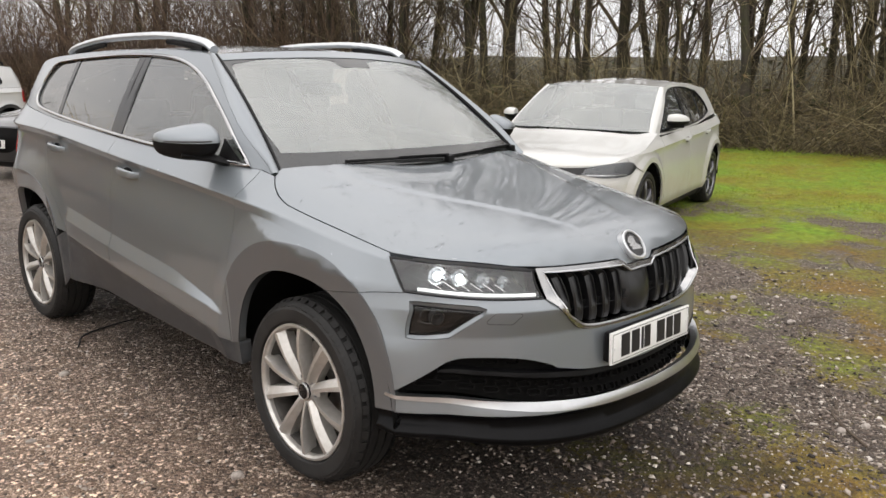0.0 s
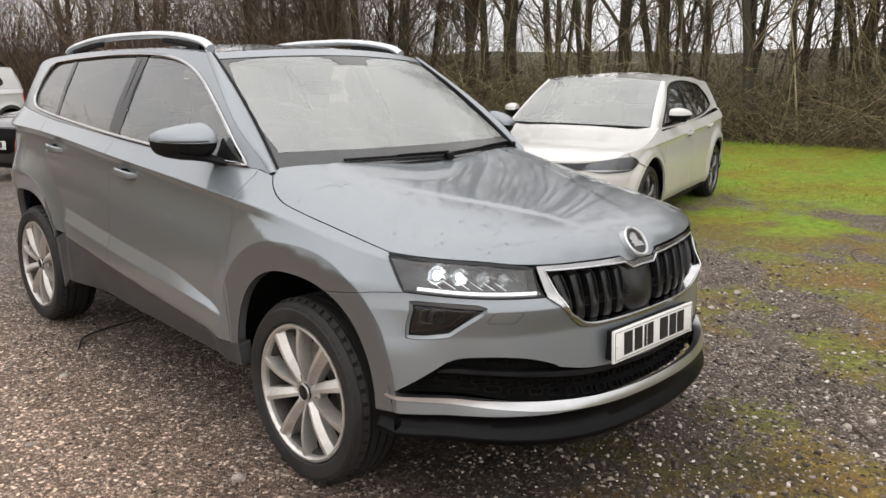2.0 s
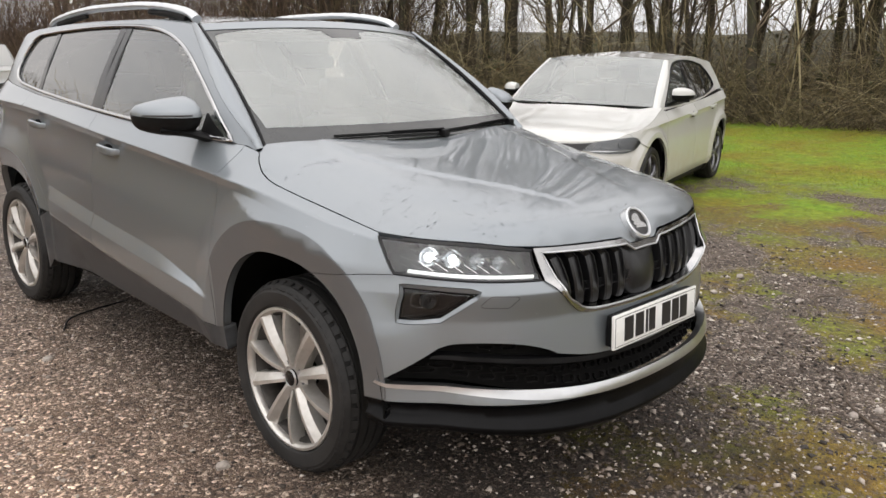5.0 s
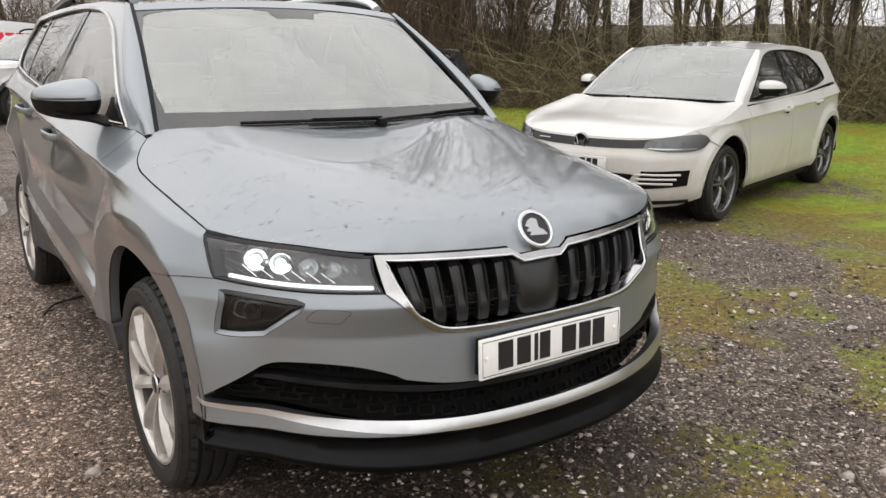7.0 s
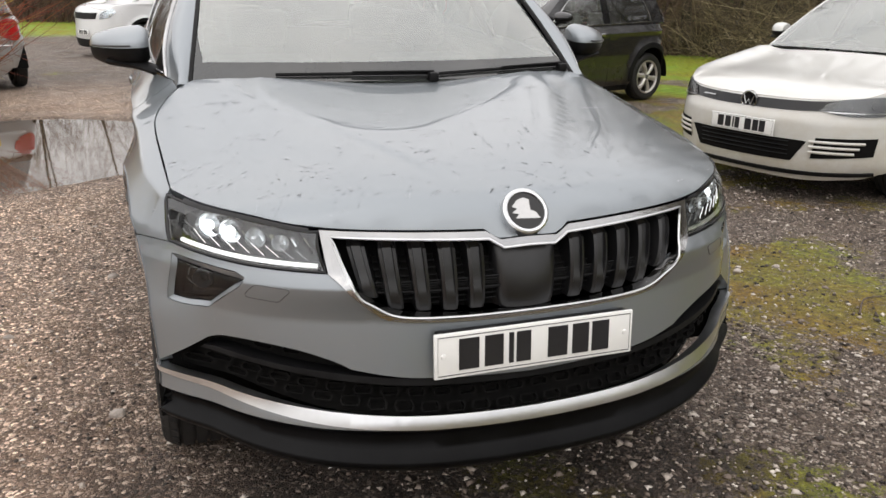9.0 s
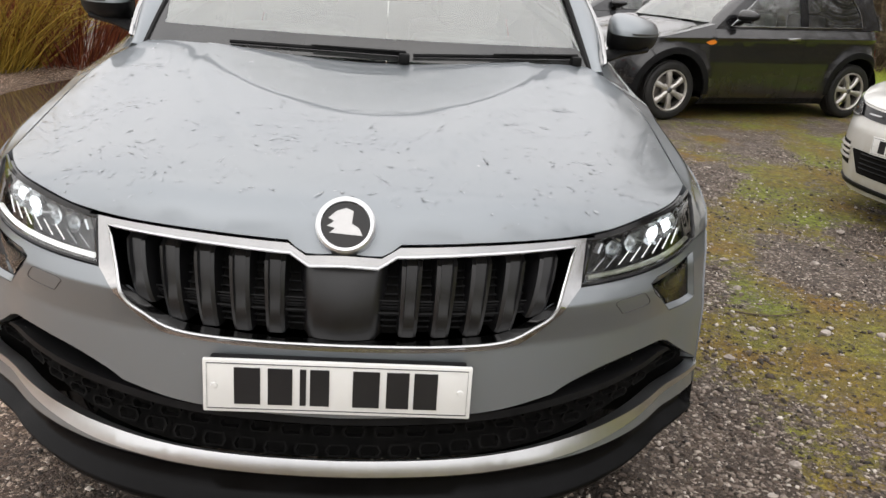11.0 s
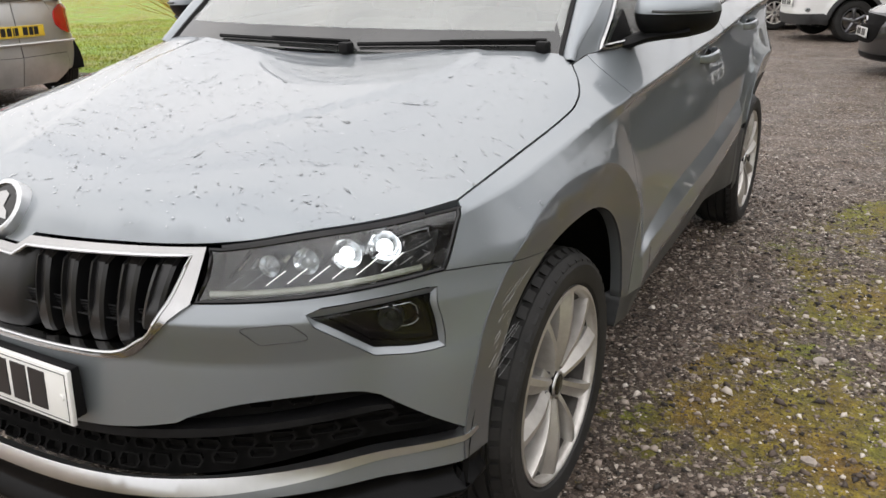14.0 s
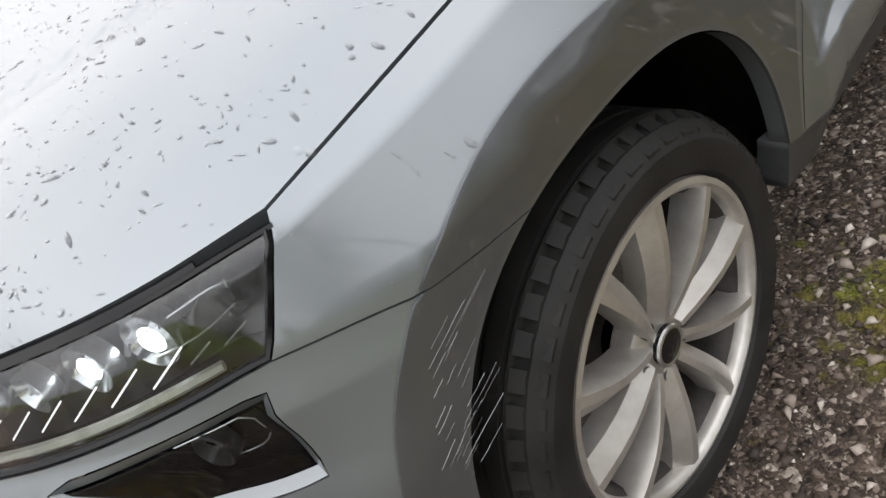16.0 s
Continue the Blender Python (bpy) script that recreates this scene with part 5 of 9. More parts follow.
    lip_low = np.array(on_body(S, xz=((0, 0.258), (0.25, 0.265), (0.49, 0.282), (0.66, 0.304), (0.80, 0.326)), yz=((-0.40, 0.325),)))
    lip_at = lambda s, t: np.interp(s, lip_low[:, 0], lip_low[:, 1]) * (1 - t) + np.interp(s, lip_top[:, 0], lip_top[:, 1]) * t
    lip_step = table([(-0.5, -0.03), (0.0, -0.016), (0.10, -0.002), (0.32, 0.010), (0.37, 0.008), (0.50, -0.018), (0.60, -0.021), (0.84, -0.022), (0.94, -0.008), (1.0, -0.002), (1.5, -0.002)])

    def lip_form(q):
        """The lip below the strip: a shallow recess over a proud lower blade."""
        sa = np.abs(q[:, 0])
        z0, z1 = lip_at(sa, 0.0), lip_at(sa, 1.0)
        t = (q[:, 1] - z0) / np.maximum(z1 - z0, 0.02)
        fade = 1 - soft01((sa - 0.95) / 0.22)
        return S.body(q) + normals_of(S.body, q) * (lip_step(t) * fade)[:, None]

    lip_guides = []
    for t in (0.10, 0.32, 0.37, 0.50, 0.84, 0.94):
        run = np.linspace(-1.12, 1.12, 180)
        lip_guides.append(list(zip(run, lip_at(np.abs(run), t))))
    single("bumper_lip", lip_form, lip, LIP, car, "black lower lip with a proud blade", gap=GAP, skirt=0.02, step=0.03, guides=lip_guides)

    # upper grille: chrome surround, backing, slats and the closed centre
    c_out = X((0, 0.8275), (0.073, 0.8255), (0.073, 0.8255), (0.108, 0.846), (0.108, 0.846), (0.30, 0.854), (0.486, 0.862), (0.486, 0.862), (0.476, 0.768), (0.476, 0.768), (0.425, 0.722), (0.380, 0.681), (0.33, 0.655), (0.20, 0.6465), (0, 0.6435))
    c_in = X((0, 0.8095), (0.066, 0.8075), (0.066, 0.8075), (0.102, 0.829), (0.102, 0.829), (0.28, 0.838), (0.462, 0.847), (0.462, 0.847), (0.425, 0.738), (0.380, 0.698), (0.322, 0.669), (0.20, 0.6595), (0, 0.6565))
    opening = mirrored(c_in)
    single("grille_surround", S.body, mirrored(c_out), CHROME, car, "bright chrome grille surround", holes=[opening], offset=0.007, skirt=0.03, step=0.03)
    single("grille_back", S.body, opening, VOID, car, offset=-0.06, skirt=0, step=0.05)

    def inner_bound(x):
        z1 = np.interp(x, [0, 0.066, 0.102, 0.448], [0.8065, 0.8045, 0.826, 0.8415])
        z0 = np.interp(x, [0, 0.20, 0.326, 0.382, 0.425, 0.448], [0.6565, 0.6595, 0.668, 0.692, 0.732, 0.84])
        return z0, z1

    grid = []
    for r in range(12):
        z = 0.668 + 0.013 * r
        for side in (-1, 1):
            pts = [(x, z) for x in np.linspace(0.02, 0.42, 14) if inner_bound(x)[0] + 0.004 < z < inner_bound(x)[1] - 0.004]
            if len(pts) > 2:
                q = np.array(pts)
                s = np.stack([side * S.s_at_x(q[:, 0], q[:, 1]), q[:, 1]], 1)
                grid.append(tube(ring_line(S.body, s, -0.050), 0.0022, 4))
    v, f = merge(*grid)
    tagged(attach("grille_mesh", faces_mesh("grille_mesh", v, f, False), PLASTIC, car), kind="stuff")
    for side in (-1, 1):
        for k in range(5):
            x = 0.134 + 0.0700 * k
            xb = x * 0.945 + 0.004
            z0, z1 = inner_bound(xb)[0], inner_bound(x)[1]
            z0 = max(z0, 0.66) + 0.004
            if x > 0.36:
                z0 = max(z0, 0.700)
                xb = min(xb, 0.392)
            rows = []
            ends = np.array([[side * float(S.s_at_x(x, z1 - 0.004)), z1 - 0.004], [side * float(S.s_at_x(xb, z0)), z0]])
            (p0, p1), (n0, n1) = S.body(ends), normals_of(S.body, ends)
            out_n = Vector((n0[0] + n1[0], n0[1] + n1[1], 0)).normalized()
            across = Vector((-out_n.y, out_n.x, 0))
            across = across if across.x > 0 else -across
            for t in np.linspace(0, 1, 13):
                mid_p = Vector(p0) * (1 - t) + Vector(p1) * t
                hw = 0.0205 * (1 - 0.14 * t)
                fall = 0.016 * math.sin(math.pi * min(1, 0.12 + 0.88 * t)) ** 0.6 - 0.018 - 0.010 * t * t - 0.020 * (1 - soft01(t / 0.08))
                cut = 0.002 - 0.0085 * soft01((t - 0.03) / 0.06) * (1 - soft01((t - 0.50) / 0.30))
                prof = [(-hw - 0.004, -0.050), (-hw, -0.002), (-hw * 0.62, 0.002), (-hw * 0.52, cut), (hw * 0.52, cut), (hw * 0.62, 0.002), (hw, -0.002), (hw + 0.004, -0.050)]
                for dx, dn in prof:
                    rows.append(mid_p + across * dx + out_n * (dn + fall))
            f = grid_faces(13, 8)
            attach("grille_slat", faces_mesh("grille_slat", rows, f, True, 25), SLAT, car)
    rows = []
    nose_p = S.body(np.array(on_body(S, xz=[(0.0, 0.806), (0.0, 0.659)])))
    for t in np.linspace(0, 1, 9):
        for x in np.linspace(-1, 1, 13):
            half_w = 0.089 - 0.010 * t
            y = nose_p[0][1] * (1 - t) + nose_p[1][1] * t + 0.016 - 0.016 * math.sin(math.pi * t) ** 0.7 + 0.018 * x * x + 0.030 * max(0, abs(x) - 0.84) / 0.16
            z = 0.812 - 0.012 * (1 - t) * (1 - abs(x)) - 0.155 * t + 0.006 * abs(x) * (1 - t)
            rows.append((x * half_w, y, z))
    attach("grille_centre", faces_mesh("grille_centre", rows, grid_faces(9, 13), True, 60), SLAT, car, "smooth black centre panel of the grille")
    edge = ring_line(S.body, dedup(mirrored(c_in)), 0.0065)
    v, f = tube(edge, 0.0036, 6, 1.0, (0, 0, 1), True)
    attach("grille_bead", faces_mesh("grille_bead", v, f), SATIN, car, "thin bright bead inside the grille surround")

    # fenders, doors, rear quarters and sills
    shut = [tuple(p) for p in S.shut_edge]
    lamp_out = Y((-0.470, 0.792), (-0.425, 0.855), (-0.400, 0.888), (-0.388, 0.902))
    a_base = Y((0.325, 1.068), (0.40, 1.085))
    door_front = Y((0.40, 1.085), (0.40, 1.085), (0.378, 1.0), (0.378, 1.0), (0.395, 0.88), (0.405, 0.70), (0.405, 0.432))
    sill_top = lambda y: 0.388 + 0.112 * y
    fender = dedup(seam[::-1][:1] + seam[::-1] + arch_f(RA, 115, 12.3) + door_front[::-1] + a_base[::-1] + shut[::-1] + lamp_out[::-1])
    both("front_wing", S.body, fender, PAINT_GREY, car, gap=GAP, skirt=0.03, step=0.025, guides=GUIDE)
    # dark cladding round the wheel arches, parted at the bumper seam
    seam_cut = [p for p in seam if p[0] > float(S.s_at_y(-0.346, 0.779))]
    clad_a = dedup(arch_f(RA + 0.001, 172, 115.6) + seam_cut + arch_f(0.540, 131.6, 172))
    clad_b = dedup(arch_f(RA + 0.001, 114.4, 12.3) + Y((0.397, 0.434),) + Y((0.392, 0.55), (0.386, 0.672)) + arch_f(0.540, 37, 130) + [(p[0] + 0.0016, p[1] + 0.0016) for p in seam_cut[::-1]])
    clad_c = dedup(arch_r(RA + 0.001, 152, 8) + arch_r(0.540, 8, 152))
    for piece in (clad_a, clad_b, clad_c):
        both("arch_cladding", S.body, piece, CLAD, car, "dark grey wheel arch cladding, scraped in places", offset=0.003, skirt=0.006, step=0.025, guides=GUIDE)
    belt = suv_belt
    bl = lambda a, b: [(float(S.s_at_y(y, belt(y))), belt(y)) for y in np.linspace(a, b, max(3, int(abs(b - a) / 0.03)))]
    sl = lambda a, b: [(float(S.s_at_y(y, sill_top(y))), sill_top(y)) for y in np.linspace(a, b, max(3, int(abs(b - a) / 0.05)))]
    split = Y((1.455, belt(1.455)), (1.46, 1.0), (1.46, 0.75), (1.45, sill_top(1.45)))
    door1 = dedup(door_front + sl(0.405, 1.45) + split[::-1] + bl(1.455, 0.40))
    both("front_door", S.body, door1, PAINT_GREY, car, gap=GAP, skirt=0.03, step=0.025, guides=GUIDE)
    edge2 = Y((2.32, belt(2.32)), (2.34, 1.05), (2.27, 0.86), (2.16, 0.76)) + Y((2.16, 0.76), (2.10, 0.68), (2.06, 0.61))
    door2 = dedup(split + sl(1.45, 2.06) + edge2[::-1] + bl(2.32, 1.455))
    both("rear_door", S.body, door2, PAINT_GREY, car, gap=GAP, skirt=0.03, step=0.025, guides=GUIDE)
    tail_end = [(float(S.s_at_y(y, z)), z) for y, z in ((3.30, 1.15), (3.36, 1.0), (3.40, 0.86), (3.40, 0.72))]
    quarter = dedup(edge2 + arch_r(RA, 142, 12) + Y((3.10, 0.44), (3.22, 0.50), (3.30, 0.60), (3.36, 0.72)) + tail_end[::-1] + bl(3.20, 2.32))
    both("rear_quarter", S.body, quarter, PAINT_GREY, car, gap=GAP, skirt=0.03, step=0.03, guides=GUIDE)
    rear = [(float(S.s_at_y(y, z)), z) for y, z in ((3.36, 0.72), (3.30, 0.60), (3.22, 0.50), (3.10, 0.44), (3.10, 0.42), (3.16, 0.40))]
    s_mid = S.SF + S.yr + S.SR
    both("rear_bumper", S.body, dedup(line(*rear) + [(s_mid, 0.38), (s_mid, 0.72)]), PAINT_GREY, car, gap=GAP, skirt=0.03, step=0.04)
    both("tailgate", S.body, dedup([(s_mid, 0.72)] + [(float(S.s_at_y(3.40, 0.72)), 0.72)] + tail_end[::-1] + [(s_mid, 1.15)]), PAINT_GREY, car, gap=GAP, skirt=0.03, step=0.04)
    tl = [(float(S.s_at_y(y, z)), z) for y, z in ((3.02, 1.07), (3.30, 1.09), (3.42, 0.98), (3.36, 0.90), (3.05, 0.93))]
    both("tail_lamp", S.body, dedup(line(*tl, tl[0])), LAMP_RED, car, "red tail lamp", offset=0.012, skirt=0.02, step=0.03)
    sill = dedup(sl(0.405, 2.06) + arch_r(RA, 152, 188, 8) + Y((2.06, 0.362), (1.2, 0.350), (0.37, 0.342)) + arch_f(RA, 0, 12.3, 6))
    both("sill_trim", S.body, sill, SILL, car, "dark grey sill with dried mud", gap=GAP, skirt=0.05, step=0.035)
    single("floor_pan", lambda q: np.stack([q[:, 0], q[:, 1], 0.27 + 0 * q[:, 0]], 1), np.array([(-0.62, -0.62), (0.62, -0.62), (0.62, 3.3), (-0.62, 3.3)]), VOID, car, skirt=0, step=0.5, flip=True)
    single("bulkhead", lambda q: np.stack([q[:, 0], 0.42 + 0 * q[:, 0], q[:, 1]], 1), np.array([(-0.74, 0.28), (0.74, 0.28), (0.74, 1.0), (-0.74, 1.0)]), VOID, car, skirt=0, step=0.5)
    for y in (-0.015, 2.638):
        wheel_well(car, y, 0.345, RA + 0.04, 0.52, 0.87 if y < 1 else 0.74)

    # headlamps
    s_in = float(S.s_at_x(0.487, 0.864))
    brow = [(a, b - 0.004) for a, b in S.front_edge[::-1] if a > s_in + 0.005 and b < 0.8985]
    lamp = dedup(lamp_low + lamp_out[:-1] + brow + X((0.487, 0.862), (0.490, 0.82), (0.478, 0.770)))
    lamp_uv = np.array(lamp)
    for mirror in (False, True):
        sg = -1 if mirror else 1
        head = new("headlamp")
        head.parent = car
        head.empty_display_size = 0.05
        head["label"] = "lit headlamp with clear lens and crystal light strips"
        small = shrink(lamp_uv, 0.006)
        bowl = patch_mesh("lamp_bowl", S.body, small, offset=-0.065, skirt=0, step=0.03, mirror=mirror)
        attach("lamp_bowl", bowl, LAMP_DARK, head)
        o, i = ring_line(S.body, small, -0.004), ring_line(S.body, small, -0.066)
        v = [(sg * p[0], p[1], p[2]) for p in (*o, *i)]
        fs = grid_faces(2, len(small), True)
        attach("lamp_wall", faces_mesh("lamp_wall", v, fs if mirror else [q[::-1] for q in fs]), GLOSS_BLACK, head)
        lens = attach("lamp_lens", patch_mesh("lamp_lens", S.body, shrink(lamp_uv, 0.004), offset=-0.003, skirt=0, step=0.03, mirror=mirror), GLASS_LAMP, head)
        lens.visible_shadow = False
        rim = ring_line(S.body, shrink(lamp_uv, 0.004), -0.003)
        v, f = tube([(sg * p[0], p[1], p[2]) for p in rim], 0.0042, 6, 1.0, (0, 0, 1), True)
        attach("lamp_seal", faces_mesh("lamp_seal", v, f), GLOSS_BLACK, head)

        top = ring_line(S.body, np.array(brow), -0.004)
        v, f = tube([(sg * p[0], p[1], p[2]) for p in top], 0.0055, 6)
        attach("lamp_brow", faces_mesh("lamp_brow", v, f), GLOSS_BLACK, head, "black seal between lamp and bonnet")

        def bar_on(name, pts, r, mat, off=-0.03, flat=0.6):
            q = np.array(on_body(S, xz=pts))
            q = smooth_line([tuple(p) for p in q], 0.02)
            p = ring_line(S.body, q, off)
            v, f = tube([(sg * a[0], a[1], a[2]) for a in p], r, 6, flat)
            attach(name, faces_mesh(name, v, f), mat, head)

        bar_on("daytime_strip", [(0.50, 0.7865), (0.60, 0.7900), (0.70, 0.7955), (0.79, 0.805)], 0.0060, LED_SOFT if mirror else LED_OFF, -0.010, 0.9)
        bar_on("strip_shelf", [(0.495, 0.7785), (0.60, 0.780), (0.70, 0.784), (0.805, 0.794)], 0.006, GLOSS_BLACK, -0.012)
        for k in range(8):
            x = 0.535 + 0.032 * k
            bar_on("crystal_strip", [(x - 0.014, 0.797 + 0.0016 * k), (x + 0.012, 0.818 + 0.0024 * k)], 0.0015, LED_SOFT if k > 1 else CRYSTAL, -0.020)
        for k, (x, z, r) in enumerate(((0.758, 0.850, 0.023), (0.704, 0.846, 0.021), (0.645, 0.841, 0.018), (0.588, 0.837, 0.015))):
            s = np.array(on_body(S, xz=[(x, z)]))
            p, nrm = S.body(s)[0], normals_of(S.body, s)[0]
            look_way = Vector((nrm[0] * 0.55, nrm[1] * 0.55 - 0.6, nrm[2] * 0.3)).normalized()
            frame_m = look_way.to_track_quat("X", "Z").to_matrix()
            c = Vector(p) - 0.058 * Vector(nrm)

            def put(prof, name, mat):
                v, f = lathe(prof, 20)
                v = [c + frame_m @ Vector(q) for q in v]
                v = [(sg * q.x, q.y, q.z) for q in v]
                attach(name, faces_mesh(name, v, f if not mirror else [q[::-1] for q in f]), mat, head)

            put([(0.004, 0.004), (0.008, r * 0.6), (0.024, r * 1.25), (0.026, r * 1.35), (0.004, r * 1.38)], "lamp_reflector", REFLECTOR)
            put([(0.0, r * 0.50), (0.014, r * 0.46), (0.021, r * 0.30), (0.024, 0.0)], "projector_lens", CRYSTAL)
            if k < 2:
                put([(0.0225, r * 0.66), (0.0262, r * 0.52), (0.0275, 0.0)], "led_chip", LED)
        for pts in (((0.742, 0.868), (0.775, 0.876), (0.803, 0.880), (0.806, 0.862)), ((0.752, 0.832), (0.780, 0.834), (0.806, 0.846)), ((0.770, 0.812), (0.785, 0.824)), ((0.792, 0.815), (0.806, 0.826))):
            bar_on("lamp_facet", pts, 0.0014, CRYSTAL, -0.030)
        for k in range(11):
            x = 0.525 + 0.025 * k
            bar_on("lamp_facet", [(x, 0.826 + 0.0016 * k), (x + 0.010, 0.846 + 0.0022 * k)], 0.0075, CRYSTAL if k % 3 else LED_OFF, -0.052, 0.5)
        for x0, z0, x1, z1 in ((0.515, 0.812, 0.545, 0.858), (0.600, 0.822, 0.630, 0.868), (0.665, 0.826, 0.695, 0.872), (0.735, 0.832, 0.79, 0.888)):
            bar_on("reflector_fin", [(x0, z0), (x1, z1)], 0.006, PLASTIC_GREY, -0.045, 0.4)

    # fog lamps
    for mirror in (False, True):
        sg = -1 if mirror else 1
        fl = new("fog_lamp")
        fl.parent = car
        fl.empty_display_size = 0.05
        attach("fog_bowl", patch_mesh("fog_bowl", S.body, shrink(fog, 0.002), offset=-0.040, skirt=0, step=0.03, mirror=mirror), GLOSS_BLACK, fl)
        lens = attach("fog_lens", patch_mesh("fog_lens", S.body, shrink(fog, 0.003), offset=-0.010, skirt=0, step=0.03, mirror=mirror), GLASS_FOG, fl)
        lens.visible_shadow = False
        o, i = ring_line(S.body, shrink(fog_rim, 0.0008), -0.0005), ring_line(S.body, shrink(fog, -0.0005), -0.0115)
        deep = ring_line(S.body, fog, -0.042)
        v = [(sg * p[0], p[1], p[2]) for p in (*o, *i)]
        fs = grid_faces(2, len(fog), True)
        attach("fog_bezel", faces_mesh("fog_bezel", v, fs if mirror else [t[::-1] for t in fs], True, 40), PAINT_GREY, fl, "grey painted bevel round the fog lamp")
        v = [(sg * p[0], p[1], p[2]) for p in (*i, *deep)]
        attach("fog_wall", faces_mesh("fog_wall", v, fs if mirror else [t[::-1] for t in fs], True, 40), GLOSS_BLACK, fl)
        for pts in (((0.748, 0.735), (0.790, 0.740), (0.794, 0.712)), ((0.760, 0.690), (0.785, 0.694), (0.793, 0.704))):
            v, f = tube(ring_line(S.body, X(*pts), -0.030) * (sg, 1, 1), 0.0009, 5)
            attach("fog_facet", faces_mesh("fog_facet", v, f), CRYSTAL, fl)
        s = np.array(on_body(S, xz=[(0.770, 0.710)]))
        p, nrm = S.body(s)[0], normals_of(S.body, s)[0]
        look_way = Vector((nrm[0] * 0.5, nrm[1] * 0.5 - 0.6, nrm[2] * 0.2)).normalized()
        fm = look_way.to_track_quat("X", "Z").to_matrix()
        v, f = lathe([(0.0, 0.024), (0.018, 0.024), (0.020, 0.022), (0.006, 0.010), (0.008, 0.0)], 20)
        v = [Vector(p) - 0.042 * Vector(nrm) + fm @ Vector(t) for t in v]
        attach("fog_reflector", faces_mesh("fog_reflector", [(sg * t.x, t.y, t.z) for t in v], f if not mirror else [t[::-1] for t in f]), LAMP_DARK, fl)
    # headlamp washer covers: a fine groove on the bumper
    cover = X((0.572, 0.719), (0.564, 0.728), (0.570, 0.735), (0.600, 0.7375), (0.630, 0.739), (0.641, 0.734), (0.655, 0.716), (0.656, 0.708), (0.648, 0.704), (0.618, 0.702), (0.592, 0.700), (0.583, 0.704), (0.572, 0.719))
    for sg in (1, -1):
        v, f = tube([(sg * p[0], p[1], p[2]) for p in ring_line(S.body, dedup(cover), 0.0)], 0.0011, 4, 1.0, (0, 0, 1), True)
        attach("washer_cover_groove", faces_mesh("washer_cover_groove", v, f), PLASTIC_GREY, car)

    # bonnet
    rear_edge = [(x, 0.235 + 0.13 * (x / 0.75) ** 2 + 0.02 * (x / 0.75) ** 8) for x in np.linspace(0.70, 0, 24)]
    half = [tuple(p[:2]) for p in S.hood_front] + [tuple(p[:2]) for p in S.hood_shut[1:]] + rear_edge
    outline = dedup(half + [(-x, y) for x, y in half[::-1]])
    single("bonnet", S.hood, outline, PAINT_GREY, car, "grey bonnet beaded with rain", gap=0.0022, skirt=0.03, step=0.025)
    single("cowl", lambda q: np.stack([q[:, 0], q[:, 1], 1.035 + 0.06 * (q[:, 1] - 0.2)], 1), np.array([(-0.74, 0.22), (0.74, 0.22), (0.74, 0.46), (-0.74, 0.46)]), PLASTIC, car, skirt=0, step=0.2)

    # windscreen, roof, pillars
    u, v = S.su, S.sv
    ws = attach("windscreen", patch_mesh("windscreen", S.screen, dedup([(a, 0.0) for a in np.linspace(-u, u, 30)] + [(a, v) for a in np.linspace(u, -u, 30)]), skirt=0.005, step=0.06), GLASS_SCREEN, car, "clear windscreen reflecting the overcast sky")
    ws.visible_shadow = False
    frit = dedup([(a, 0.0) for a in np.linspace(-u, u, 40)] + [(a, v) for a in np.linspace(u, -u, 40)])
    hole = dedup([(a, 0.105 - 0.02 * (1 - (a / u) ** 2)) for a in np.linspace(-u + 0.035, u - 0.035, 30)] + [(u - 0.035, v - 0.09), (u - 0.06, v - 0.075), (0.13, v - 0.075), (0.10, v - 0.125), (-0.10, v - 0.125), (-0.13, v - 0.075), (-u + 0.06, v - 0.075), (-u + 0.035, v - 0.09)])
    single("screen_band", S.screen, frit, FRIT, car, "black printed edge of the windscreen", holes=[hole], offset=0.0015, skirt=0, step=0.05)
    head = dedup([(a, v - 0.052 + 0.004 * (a / u) ** 2) for a in np.linspace(-u, u, 40)] + [(a, v) for a in np.linspace(u, -u, 40)])
    single("roof_header", S.screen, head, PAINT_GREY, car, "front edge of the roof above the windscreen", offset=0.004, skirt=0.01, step=0.04)
    for sg in (-1, 1):
        seal = S.screen(np.stack([np.full(24, sg * u), np.linspace(0, v, 24)], 1))
        vv, ff = tube(seal, 0.009, 6)
        attach("screen_seal", faces_mesh("screen_seal", vv, ff), PLASTIC, car)
    side_edge = [(float(S.side_x(y, S.top_line(y))), y) for y in np.linspace(0.99, 2.98, 40)]
    front_edge = [tuple(p[:2]) for p in S.ws_top]
    half = front_edge + side_edge + [(x, 2.98 + 0.10 * (1 - (x / 0.55) ** 2)) for x in np.linspace(0.54, 0, 12)]
    single("roof", S.roof, dedup(half + [(-x, y) for x, y in half[::-1]]), PAINT_GREY, car, "grey roof panel, wet", gap=0.002, skirt=0.02, step=0.05)
    low_y = np.linspace(0.345, 3.15, 60)
    belt_line = [(y, belt(y) if y > 0.40 else 1.072 + 0.27 * (y - 0.345)) for y in low_y]
    top_line = [(y, float(S.top_line(y))) for y in np.linspace(2.98, 1.0, 40)]
    a_line = [(y, 1.075 + (1.523 - 1.075) * ((y - 0.345) / 0.655) ** 0.92) for y in np.linspace(1.0, 0.345, 20)]
    frame_out = dedup(belt_line + [(3.12, 1.28)] + top_line + a_line)
